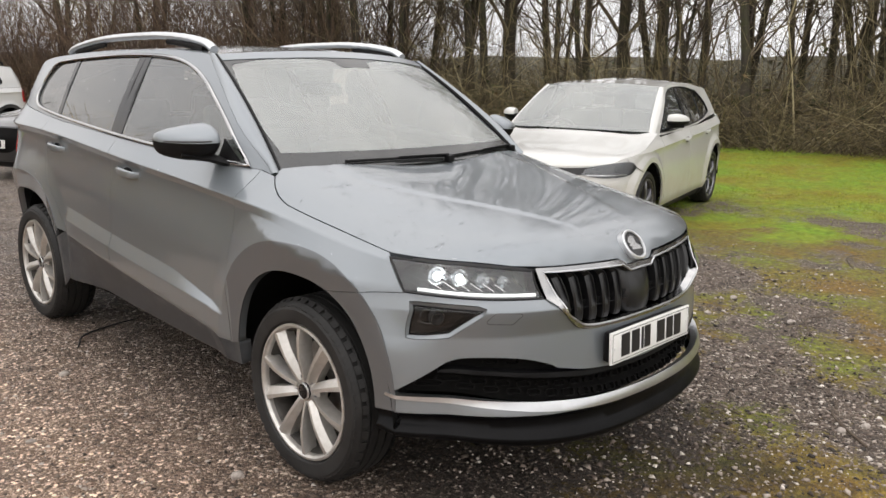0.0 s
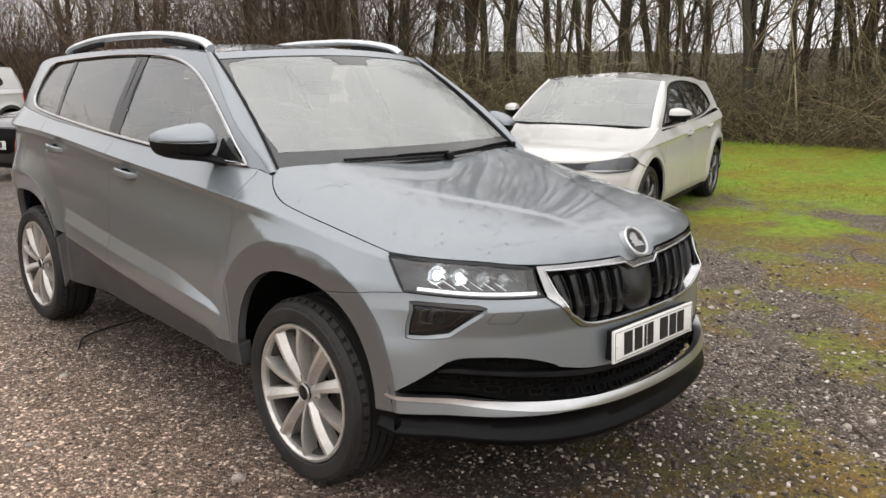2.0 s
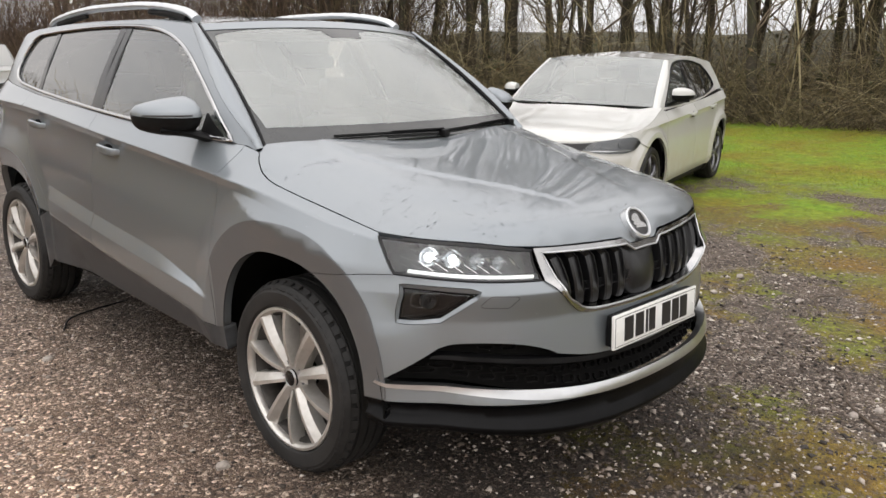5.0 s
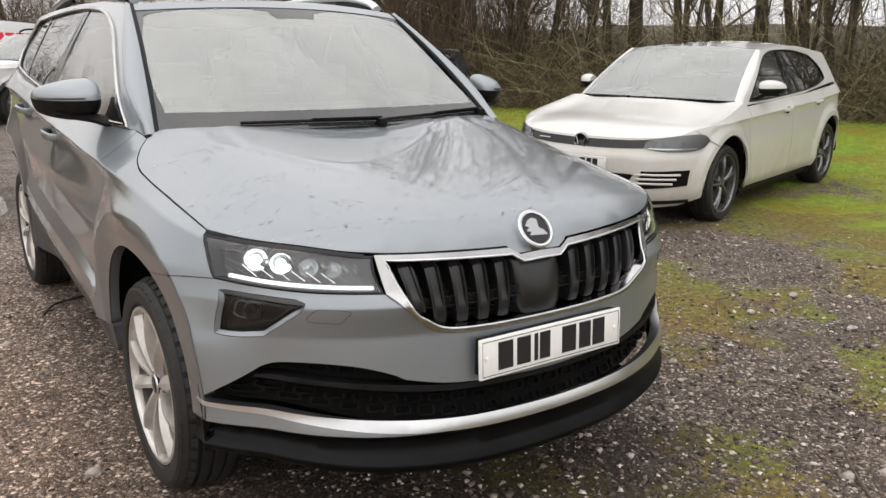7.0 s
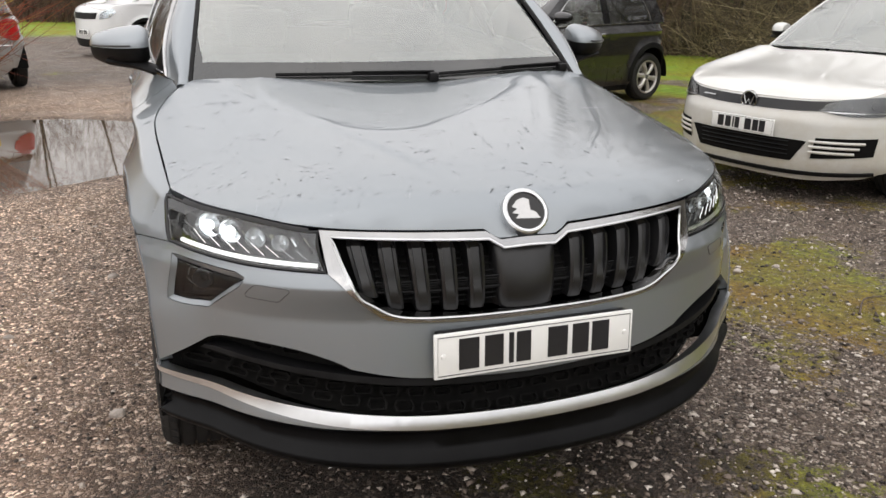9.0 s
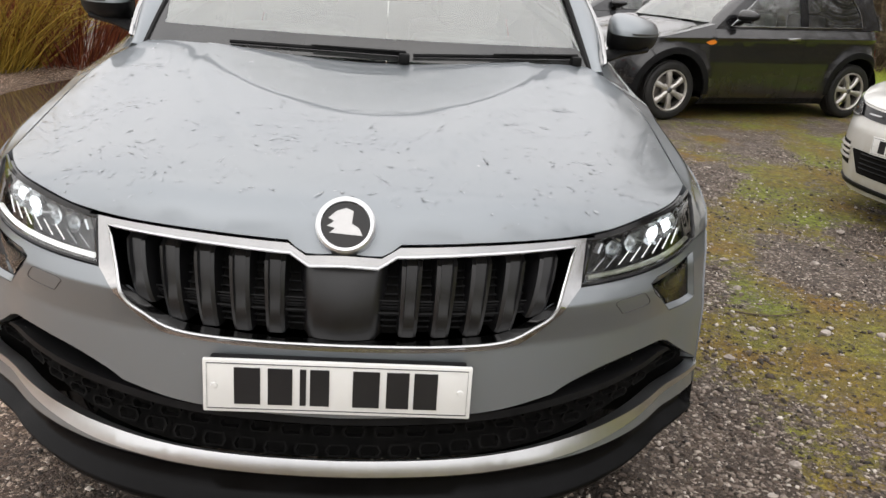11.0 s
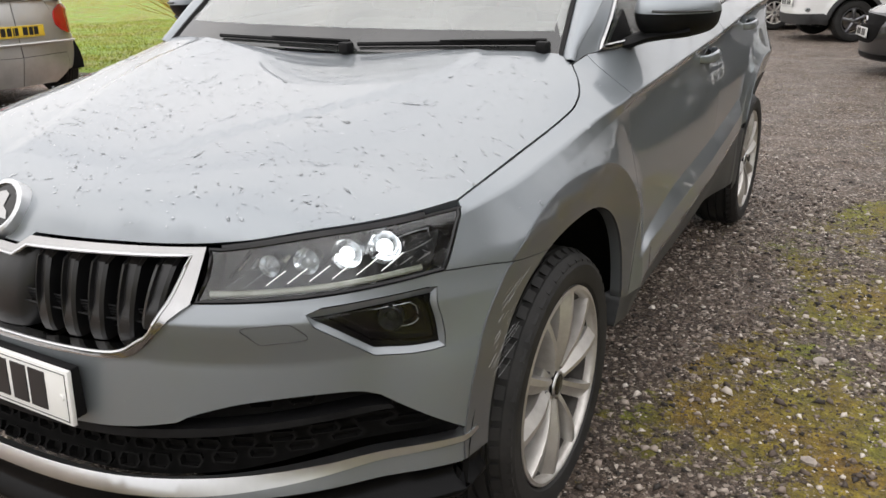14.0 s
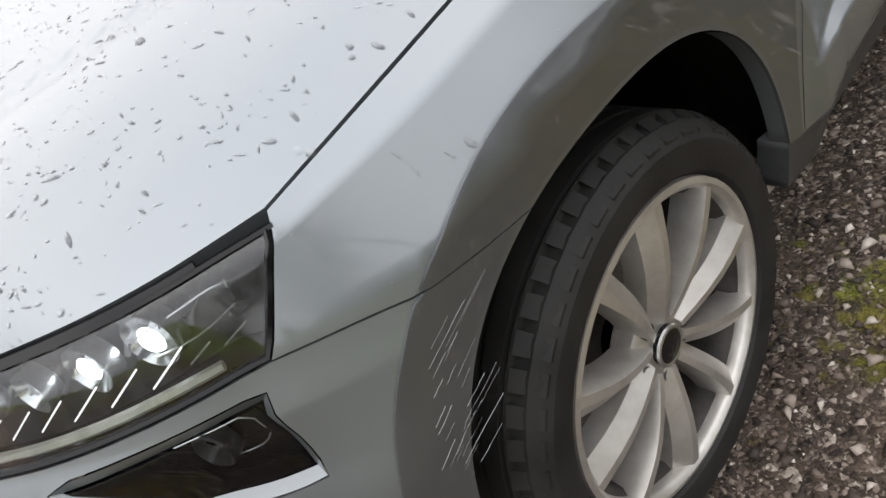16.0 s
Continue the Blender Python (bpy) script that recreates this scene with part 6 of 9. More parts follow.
    dlo = dedup(line((0.450, 1.098), (1.0, 1.128), (1.5, 1.155), (2.1, 1.196), (2.40, 1.222), (2.53, 1.240), (2.60, 1.275), (2.62, 1.33), (2.60, 1.42), (2.54, 1.474), (2.42, 1.490), (2.2, 1.503), (1.8, 1.518), (1.40, 1.515), (1.16, 1.488), (0.965, 1.430), (0.775, 1.332), (0.595, 1.220), (0.450, 1.098)))
    both("side_frame", S.side, frame_out, PAINT_GREY, car, holes=[dlo], gap=0.001, skirt=0.03, step=0.05, flip=False)
    for sg in (1, -1):
        pts = S.side(dlo) + (0.004, 0, 0)
        vv, ff = tube([(sg * p[0], p[1], p[2]) for p in pts], 0.0085, 8, 1.0, (1, 0, 0), True)
        attach("window_trim", faces_mesh("window_trim", vv, ff), CHROME, car, "bright chrome window trim")
    cut = lambda a, b: np.array([p for p in smooth_line([tuple(q) for q in dlo], 0.03)])
    zs_low = lambda y: np.interp(y, [0.450, 1.0, 1.5, 2.1, 2.40, 2.53, 2.60, 2.62], [1.098, 1.128, 1.155, 1.196, 1.222, 1.240, 1.275, 1.33])
    zs_top = lambda y: np.interp(y, [0.450, 0.595, 0.775, 0.965, 1.16, 1.40, 1.8, 2.2, 2.42, 2.54, 2.60, 2.62], [1.098, 1.220, 1.332, 1.430, 1.488, 1.515, 1.518, 1.503, 1.490, 1.474, 1.42, 1.33])

    def window(y0, y1, lean0=0.0, lean1=0.0):
        a, b = np.linspace(y0, y1, 22), np.linspace(y1 + lean1, y0 + lean0, 22)
        return dedup([(y, float(zs_low(y)) + 0.002) for y in a] + [(y, float(zs_top(y)) - 0.002) for y in b])

    for name, y0, y1, l0, l1, g in (("front_window", 0.457, 1.435, 0.0, 0.05, GLASS_SIDE), ("rear_window", 1.55, 2.205, 0.05, 0.06, GLASS_DARK), ("quarter_window", 2.25, 2.615, 0.06, -0.01, GLASS_DARK)):
        for ob in both(name, S.side, window(y0, y1, l0, l1), g, car, offset=-0.004, skirt=0.004, step=0.06):
            ob.visible_shadow = False
    for y0, y1, l0, l1 in ((1.435, 1.488, 0.05, 0.05), (1.492, 1.55, 0.05, 0.05), (2.205, 2.25, 0.06, 0.06)):
        both("window_pillar", S.side, window(y0, y1, l0, l1), GLOSS_BLACK, car, offset=-0.001, skirt=0.01, step=0.05)
    tri = dedup([(0.485, 1.098), (0.62, 1.106), (0.62, 1.19)])
    both("mirror_sail", S.side, tri, PLASTIC, car, offset=0.001, skirt=0.01, step=0.05)
    # front pillars join the windscreen to the side frame
    for sg in (1, -1):
        e1 = S.screen(np.stack([np.full(20, u), np.linspace(0, v, 20)], 1))
        e2 = S.side(np.array(a_line[::-1]))
        rows = []
        for a, b in zip(e1, e2):
            for t in np.linspace(0, 1, 7):
                p = a + (b - a) * t
                out = 0.014 * math.sin(math.pi * t)
                rows.append((sg * (p[0] + out * 0.6), p[1] - out, p[2] + out * 0.5))
        f = grid_faces(20, 7)
        attach("front_pillar", faces_mesh("front_pillar", rows, f if sg < 0 else [q[::-1] for q in f], True, 80), PAINT_GREY, car)
        v_, f_ = tube([(sg * p[0], p[1] - 0.004, p[2] + 0.004) for p in e2], 0.004, 6)
    tg = dedup([(-u, 0.0), (u, 0.0), (u, v), (-u, v)])
    single("rear_screen", S.tailglass, dedup([(a, 0.0) for a in np.linspace(-u, u, 16)] + [(a, v) for a in np.linspace(u, -u, 16)]), GLASS_DARK, car, skirt=0.005, step=0.1, flip=True)
    for sg in (1, -1):
        e1 = S.tailglass(np.stack([np.full(14, u), np.linspace(0, v, 14)], 1))
        e2 = S.side(np.stack([np.linspace(3.15, 2.98, 14), np.linspace(belt(3.15), float(S.top_line(2.98)), 14)], 1))
        rows = []
        for a, b in zip(e1, e2):
            for t in np.linspace(0, 1, 5):
                p = a + (b - a) * t
                rows.append((sg * p[0], p[1], p[2]))
        f = grid_faces(14, 5)
        attach("rear_pillar", faces_mesh("rear_pillar", rows, f if sg > 0 else [q[::-1] for q in f], True, 80), PAINT_GREY, car)

    # roof rails
    for sg in (1, -1):
        path = []
        for t in np.linspace(0, 1, 40):
            y = 1.055 + 1.50 * t
            base = float(S.top_line(y))
            lift = 0.048 * min(1, math.sin(math.pi * min(max(t, 0.0), 1.0)) ** 0.45 * 1.05) + 0.012
            x = float(S.side_x(y, base)) - 0.055
            path.append((sg * x, y, float(S.roof_z(np.array([x]), np.array([y]))[0]) + lift))
        vv, ff = tube(path, 0.022, 10, 0.80)
        attach("roof_rail", faces_mesh("roof_rail", vv, ff), SATIN, car, "satin silver roof rail")
        foot = [(p[0], p[1], p[2] - 0.028) for p in path[2:12]]
        vv, ff = tube(foot, 0.017, 8, 1.3, taper=[1 - 0.06 * k for k in range(10)])
        attach("rail_foot", faces_mesh("rail_foot", vv, ff), PLASTIC, car)
        foot = [(p[0], p[1], p[2] - 0.028) for p in path[-12:-2]]
        vv, ff = tube(foot, 0.017, 8, 1.3, taper=[0.5 + 0.05 * k for k in range(10)])
        attach("rail_foot", faces_mesh("rail_foot", vv, ff), PLASTIC, car)

    # wipers: each a blade lying on the foot of the screen, an arm over it and a pivot cap
    for u0, u1, v0, v1 in ((-0.46, 0.115, 0.030, 0.020), (0.14, 0.705, 0.018, 0.052)):
        w = new("wiper")
        w.parent = car
        w.empty_display_size = 0.05
        uv = np.stack([np.linspace(u0, u1, 18), np.linspace(v0, v1, 18)], 1)
        on = ring_line(S.screen, uv, 0.010)
        vv, ff = tube(on, 0.0042, 6, 1.5)
        attach("wiper_blade", faces_mesh("wiper_blade", vv, ff), PLASTIC, w)
        top = ring_line(S.screen, uv[8:], 0.021)
        vv, ff = tube(top, 0.0050, 6, 0.8, taper=[0.6 + 0.06 * k for k in range(len(top))])
        attach("wiper_arm", faces_mesh("wiper_arm", vv, ff), PLASTIC, w)
        p = top[-1]
        part("wiper_pivot", box_bm((p[0] - 0.022, p[1] - 0.030, p[2] - 0.035), (p[0] + 0.012, p[1] + 0.008, p[2] - 0.002), 0.008), PLASTIC, w)

    # badge: a chrome ring, a dark field and a plain pale shape
    c = S.hood(np.array([[0.0, -0.768]]))[0] + (0, -0.008, 0.008)
    nrm = Vector((0, -0.80, 0.60)).normalized()
    bm_ = nrm.to_track_quat("X", "Z").to_matrix()
    badge = new("badge")
    badge.parent = car
    badge.empty_display_size = 0.03
    for name, prof, mat in (("badge_ring", [(-0.022, 0.0590), (0.004, 0.0580), (0.007, 0.054), (0.006, 0.048), (0.001, 0.0465)], SATIN), ("badge_field", [(-0.004, 0.047), (0.0015, 0.047), (0.003, 0.0)], GLOSS_BLACK)):
        vv, ff = lathe(prof, 48)
        attach(name, faces_mesh(name, [Vector(c) + bm_ @ Vector(q) for q in vv], ff), mat, badge)
    shape = [(-0.030, -0.018), (0.034, -0.022), (0.026, -0.006), (0.012, 0.002), (0.014, 0.028), (0.0, 0.034), (-0.018, 0.028), (-0.034, 0.012), (-0.022, 0.006), (-0.036, -0.004), (-0.02, -0.008)]
    vv = [Vector(c) + bm_ @ Vector((0.0042, a, b)) for a, b in shape] + [Vector(c) + bm_ @ Vector((0.0005, a, b)) for a, b in shape]
    n_ = len(shape)
    attach("badge_shape", faces_mesh("badge_shape", vv, [tuple(range(n_))] + [(i, i + n_, (i + 1) % n_ + n_, (i + 1) % n_) for i in range(n_)], False), CHROME, badge)

    suv_mirror(car)
    door_handle(car, S, 1.28, 1.000, PAINT_GREY)
    door_handle(car, S, 2.165, 1.045, PAINT_GREY)
    plate(car, pose(0, -0.873, 0.580, -3), 0.52, 0.111, UK_BARS, PLATE_WHITE)
    part("plate_holder", box_bm((-0.25, -0.868, 0.530), (0.25, -0.84, 0.632), 0.004), PLASTIC, car)
    cabin(car, S, 1.18, 2.05)
    part("headlining", box_bm((-0.52, 1.05, 1.475), (0.52, 2.9, 1.495), 0.005), CABIN_PALE, car)
    for x, y, left in ((0.774, 0.0, True), (-0.774, 0.0, False), (0.752, 2.638, True), (-0.745, 2.638, False)):
        wheel(car, (x, y, 0.338), left, 0.338, 0.243, 0.222, suv_spokes, ALLOY, face=-0.016, turn=radians(8 if left else 20), tread=46, cap=GLOSS_BLACK, tyre_label="worn black road tyre")
    scuffs(car, S)
    raindrops(car, S, dlo)
    return car, S


suv, SUV = build_suv(Matrix())

# ---- the other parked vehicles ----
def plain_shell(wb, front, rear, half, low, hood_z, cowl, top, belt, roof_h, back, R, soft=2.7, tumble=0.36, hood_drop=0.05):
    """A car's outer form from a few sizes. cowl and top: (half width, y, z) at the foot and head of the windscreen; back: (y, z) low and high of the tailgate glass."""
    arch = R + 0.075

    def detail(x, y, z):
        d = z - (belt(y) - 0.09)
        push = -0.55 * np.maximum(d, 0)
        push = push - 0.012 * ramp01(-d / 0.03) * (1 - soft01((-d - 0.03) / 0.25)) * soft01((y + 0.3) / 0.3)
        for yw in (0.0, wb):
            r = np.hypot(y - yw, z - R)
            push = push + 0.022 * ramp01(1 - (r - arch - 0.05) / 0.06)
        push = push - 0.06 * ramp01((low + 0.16 - z) / 0.16) ** 2
        return push

    def side_x(y, z):
        return half - 0.055 - tumble * (z - belt(y)) - 0.20 * np.maximum(z - belt(y) - 0.1, 0) ** 1.4 - 0.05 * soft01((cowl[1] + 0.6 - y) / 0.6) - 0.08 * soft01((y - wb * 0.55) / (wb * 0.6))

    total = wb + rear
    S = Shell(
        n=soft, SF=1.36, yr=wb + 0.05, SR=0.9, su=0.75, sv=0.75, bulge=0.025,
        nose=table([(low - 0.05, front - 0.06), (low + 0.12, front - 0.01), (0.45, front), (0.55, front - 0.008), (hood_z - 0.10, front - 0.03), (hood_z, front - 0.075), (hood_z + 0.2, front - 0.22)]),
        tail=table([(low - 0.05, total - 0.10), (0.45, total), (0.75, total - 0.01), (belt(wb) + 0.02, total - 0.07), (belt(wb) + 0.25, total - 0.18)]),
        width=table([(low - 0.05, half - 0.04), (low + 0.15, half - 0.012), (0.6, half - 0.004), (1.5, half - 0.004)]),
        detail=detail, side_x=side_x, crease=lambda y: belt(y) - 0.09,
        screen_low=(cowl[0], cowl[1], cowl[2], 0.10, 0.01), screen_top=(top[0], top[1], top[2], 0.10, 0.03),
        rear_low=(half - 0.20, back[0][0], back[0][1], 0.09, 0.0), rear_top=(half - 0.30, back[1][0], back[1][1], 0.09, 0.02),
    )
    S.wb, S.arch, S.R, S.low, S.belt, S.half, S.hood_front_z, S.total = wb, arch, R, low, belt, half, hood_z, total
    ys0 = -front * 0.42
    lip = smooth_line([(0.0, hood_z), (0.4 * half, hood_z + 0.004), (0.75 * half, hood_z + 0.025), (0.88 * half, hood_z + 0.075)], 0.04)
    S.lip_xz = lip
    fe = np.stack([S.s_at_x(lip[:, 0], lip[:, 1]), lip[:, 1]], 1)
    y_lip = float(S.body(fe[-1:])[0, 1])
    shut = smooth_line([(y_lip, hood_z + 0.075), (0.5 * (y_lip + cowl[1]), 0.5 * (hood_z + 0.075 + cowl[2] - 0.01)), (cowl[1] - 0.02, cowl[2] - 0.006)], 0.04)
    se = np.stack([S.s_at_y(shut[:, 0], shut[:, 1]), shut[:, 1]], 1)
    S.front_edge, S.shut_edge = fe, se
    S.hood_front, S.hood_shut = S.body(fe), S.body(se)
    mid = table([(-front, hood_z - 0.02), (-front + 0.06, hood_z + 0.015), (-front + 0.2, hood_z + 0.085), (0.4 * (cowl[1] - front), hood_z + 0.6 * (cowl[2] - hood_z)), (cowl[1], cowl[2] + 0.02)])
    S.hood_z = boundary_fix(lambda x, y: mid(y - 0.25 * x * x) - hood_drop * (np.abs(x) / half) ** 2.5, np.concatenate([S.hood_front, S.hood_shut]), 0.16)
    y_end = back[1][0]
    S.top_line = table([(top[1] - 0.05, top[2] - 0.01), (top[1] + 0.25, top[2] + 0.015), (0.5 * (top[1] + y_end), roof_h - 0.045), (y_end, back[1][1] - 0.02)])
    ridge = table([(top[1] - 0.12, top[2] + 0.03), (0.5 * (top[1] + y_end), roof_h), (y_end + 0.1, back[1][1] + 0.02)])
    border = [(float(side_x(y, S.top_line(y))), y, float(S.top_line(y))) for y in np.linspace(top[1], y_end, 24)]
    us = np.linspace(0, 1, 12)
    S.ws_top = S.screen(np.stack([us * S.su, 0 * us + S.sv], 1))
    S.roof_z = boundary_fix(lambda x, y: ridge(y) - 0.05 * (x / 0.6) ** 2, np.concatenate([border, S.ws_top]), 0.14)
    return S


def plain_body(car, S, coat, dlo, splits, doors, trim=PLASTIC, glass_mats=(GLASS_SIDE, GLASS_DARK), clad=None, trim_line=CHROME, step=0.05):
    """Panels, glass, lamps' beds and cabin common to the parked cars. dlo: the side window's outline; splits: its pillars; doors: their edges."""
    X = lambda *p: line(*on_body(S, xz=p), step=0.04)
    Y = lambda *p: line(*on_body(S, yz=p), step=0.04)
    A = lambda yw, r, a, b, n=20: [(float(S.s_at_y(y, z)), z) for y, z in arc(yw, S.R, r, a, b, n)]
    G, wb, low, belt = 0.0025, S.wb, S.low, S.belt
    bl = lambda a, b: [(float(S.s_at_y(y, belt(y))), belt(y)) for y in np.linspace(a, b, max(3, int(abs(b - a) / 0.06)))]
    ra = S.arch
    guide = []
    for r in (ra + 0.045, ra + 0.055, ra + 0.108):
        guide += [A(0, r, -5, 185, 60), A(wb, r, -5, 185, 60)]
    run = np.linspace(-0.3, wb + 0.4, 60)
    for dz in (0.004, -0.004, -0.03):
        guide.append([(float(S.s_at_y(y, belt(y) - 0.09 + dz)), belt(y) - 0.09 + dz) for y in run])
    fe, se = [tuple(p) for p in S.front_edge], [tuple(p) for p in S.shut_edge]
    hz = fe[-1][1]
    seam_top = se[0]
    a1 = math.degrees(math.asin(min(0.95, (hz - 0.10 - S.R) / ra))) if hz - 0.10 - S.R < ra else 60
    bump = mirrored(X((0, low), (S.half * 0.5, low), (S.half * 0.85, low + 0.02)) + A(0, ra, 190, 125, 14) + [fe[-1]] + fe[::-1])
    single("front_bumper", S.body, bump, coat, car, gap=G, skirt=0.02, step=step, guides=guide + [[(-a, b) for a, b in g] for g in guide])
    y1, y2, y3 = doors
    c_low = low + 0.06
    base = [(float(S.s_at_y(cowl_y, z)), z) for cowl_y, z in ((y1, belt(y1)), (y1 - 0.005, belt(y1) - 0.2), (y1 + 0.01, 0.6), (y1 + 0.01, c_low))]
    wing = dedup(A(0, ra, 125, -4, 24) + Y((ra + 0.02, c_low), (y1 + 0.01, c_low)) + line(*base[::-1], step=0.05) + [se[-1]] + se[::-1] + [fe[-1]])
    both("front_wing", S.body, wing, coat, car, gap=G, skirt=0.02, step=step, guides=guide)
    e2 = Y((y2, belt(y2)), (y2 + 0.01, 0.7), (y2, c_low))
    d1 = dedup(line(*base, step=0.05) + Y((y1 + 0.01, c_low), (y2, c_low)) + e2[::-1] + bl(y2, y1))
    both("front_door", S.body, d1, coat, car, gap=G, skirt=0.02, step=step, guides=guide)
    if y3:
        e3 = Y((y3, belt(y3)), (y3, belt(y3) - 0.25), (wb - ra - 0.02, 0.62)) + Y((wb - ra - 0.03, 0.5), (wb - ra - 0.02, c_low))
        d2 = dedup(e2 + Y((y2, c_low), (wb - ra - 0.02, c_low)) + e3[::-1] + bl(y3, y2))
        both("rear_door", S.body, d2, coat, car, gap=G, skirt=0.02, step=step, guides=guide)
    else:
        e3 = e2 + Y((y2, c_low), (wb - ra - 0.02, c_low))
    yq = wb + 0.45
    quarter = dedup(e3 + A(wb, ra, 182, 0, 24) + Y((wb + ra + 0.05, c_low + 0.05), (yq, 0.45), (yq + 0.02, belt(yq))) + bl(yq, y3 or y2))
    both("rear_quarter", S.body, quarter, coat, car, gap=G, skirt=0.02, step=step, guides=guide)
    sm = S.SF + S.yr + S.SR
    zt = belt(wb) + 0.02
    back1 = dedup(Y((yq + 0.02, zt), (yq + 0.01, 0.60), (yq, 0.47)) + [(sm, 0.47), (sm, zt)])
    both("tailgate", S.body, back1, coat, car, gap=G, skirt=0.02, step=0.08)
    back2 = dedup(Y((yq, 0.47), (wb + ra + 0.05, c_low + 0.05), (wb + ra + 0.08, low)) + [(sm, low), (sm, 0.47)])
    both("rear_bumper", S.body, back2, coat, car, gap=G, skirt=0.02, step=0.08)
    sill = dedup(Y((ra + 0.02, c_low), (wb - ra - 0.02, c_low)) + Y((wb - ra, low - 0.01), (ra, low - 0.01)))
    both("sill", S.body, sill, trim, car, gap=G, skirt=0.03, step=0.08, offset=0.006)
    if clad is not None:
        for yw in (0.0, wb):
            both("arch_cladding", S.body, dedup(A(yw, ra + 0.06, 184, -4, 30) + A(yw, ra - 0.004, -4, 184, 30)), clad, car, offset=0.008, skirt=0.02, step=0.06, guides=guide)
        cl = mirrored(X((0, low - 0.01), (S.half * 0.5, low), (S.half * 0.85, low + 0.02)) + A(0, ra, 190, 172, 4) + Y((-ra - 0.08, low + 0.20),) + X((S.half * 0.8, low + 0.19), (0, low + 0.16)))
        single("bumper_cladding", S.body, cl, clad, car, offset=0.008, skirt=0.02, step=0.06)
    for yw in (0.0, wb):
        wheel_well(car, yw, S.R, ra + 0.012, S.half - 0.36, S.half - 0.03)
    flat = lambda z: (lambda q: np.stack([q[:, 0], q[:, 1], z + 0 * q[:, 0]], 1))
    w = S.half - 0.28
    single("floor_pan", flat(low + 0.03), np.array([(-w, -0.5), (w, -0.5), (w, S.total - 0.15), (-w, S.total - 0.15)]), VOID, car, skirt=0, step=0.6, flip=True)
    cy = S.screen_low[1]
    w = S.half - 0.14
    single("bulkhead", lambda q: np.stack([q[:, 0], cy + 0.05 + 0 * q[:, 0], q[:, 1]], 1), np.array([(-w, low + 0.03), (w, low + 0.03), (w, S.screen_low[2] - 0.08), (-w, S.screen_low[2] - 0.08)]), VOID, car, skirt=0, step=0.6)
    # bonnet, screens and roof
    cx, cy, cz = S.screen_low[:3]
    rear_edge = [(x, cy - 0.115 + 0.10 * (x / cx) ** 2) for x in np.linspace(cx, 0, 14)]
    half = [tuple(p[:2]) for p in S.hood_front] + [tuple(p[:2]) for p in S.hood_shut[1:]] + rear_edge
    single("bonnet", S.hood, dedup(half + [(-x, y) for x, y in half[::-1]]), coat, car, gap=0.003, skirt=0.02, step=step)
    single("cowl", lambda q: np.stack([q[:, 0], q[:, 1], cz - 0.045 + 0 * q[:, 0]], 1), np.array([(-cx, cy - 0.16), (cx, cy - 0.16), (cx, cy + 0.12), (-cx, cy + 0.12)]), PLASTIC, car, skirt=0, step=0.3)
    u, v = S.su, S.sv
    full = dedup([(a, 0.0) for a in np.linspace(-u, u, 20)] + [(a, v) for a in np.linspace(u, -u, 20)])
    ob = single("windscreen", S.screen, full, GLASS_SCREEN, car, skirt=0.005, step=0.1)
    ob.visible_shadow = False
    hole = dedup([(a, 0.05) for a in np.linspace(-u + 0.03, u - 0.03, 16)] + [(a, v - 0.03) for a in np.linspace(u - 0.03, -u + 0.03, 16)])
    single("screen_band", S.screen, full, PLASTIC, car, holes=[hole], offset=-0.006, skirt=0, step=0.1)
    y_end = S.rear_top[1]
    edge = [(float(S.side_x(y, S.top_line(y))), y) for y in np.linspace(S.screen_top[1] + 0.01, y_end, 24)]
    half = [tuple(p[:2]) for p in S.ws_top] + edge + [(x, y_end + 0.09 * (1 - (x / edge[-1][0]) ** 2)) for x in np.linspace(edge[-1][0] * 0.9, 0, 8)]
    single("roof", S.roof, dedup(half + [(-x, y) for x, y in half[::-1]]), coat, car, gap=0.002, skirt=0.02, step=0.08)
    y0 = S.screen_low[1]
    a_line = [(y, belt(y0) - 0.01 + (float(S.top_line(S.screen_top[1] + 0.01)) - belt(y0) + 0.01) * ((y - y0) / (S.screen_top[1] + 0.01 - y0)) ** 0.95) for y in np.linspace(S.screen_top[1] + 0.01, y0, 14)]
    yb = S.rear_low[1] - 0.10
    frame_out = dedup([(y, belt(y) - 0.002) for y in np.linspace(y0, yb, 30)] + [(y, float(S.top_line(y))) for y in np.linspace(y_end, S.screen_top[1] + 0.02, 24)] + a_line)
    dl = dedup(line(*dlo, step=0.05))
    both("side_frame", S.side, frame_out, coat, car, holes=[dl], gap=0.001, skirt=0.02, step=0.08)
    for sg in (1, -1):
        pts = S.side(dl) + (0.002, 0, 0)
        if trim_line is not None:
            vv, ff = tube([(sg * p[0], p[1], p[2]) for p in pts], 0.007, 6, 1.0, (1, 0, 0), True)
            attach("window_trim", faces_mesh("window_trim", vv, ff), trim_line, car)
        e1 = S.screen(np.stack([np.full(14, u), np.linspace(0, v, 14)], 1))
        e2_ = S.side(np.array(a_line[::-1]))
        rows = [(sg * (a + (b - a) * t)[0], (a + (b - a) * t)[1] - 0.012 * math.sin(math.pi * t), (a + (b - a) * t)[2] + 0.006 * math.sin(math.pi * t)) for a, b in zip(e1, e2_) for t in np.linspace(0, 1, 5)]
        f = grid_faces(14, 5)
        attach("front_pillar", faces_mesh("front_pillar", rows, f if sg < 0 else [q[::-1] for q in f], True, 80), coat, car)
        e1 = S.tailglass(np.stack([np.full(10, u), np.linspace(0, v, 10)], 1))
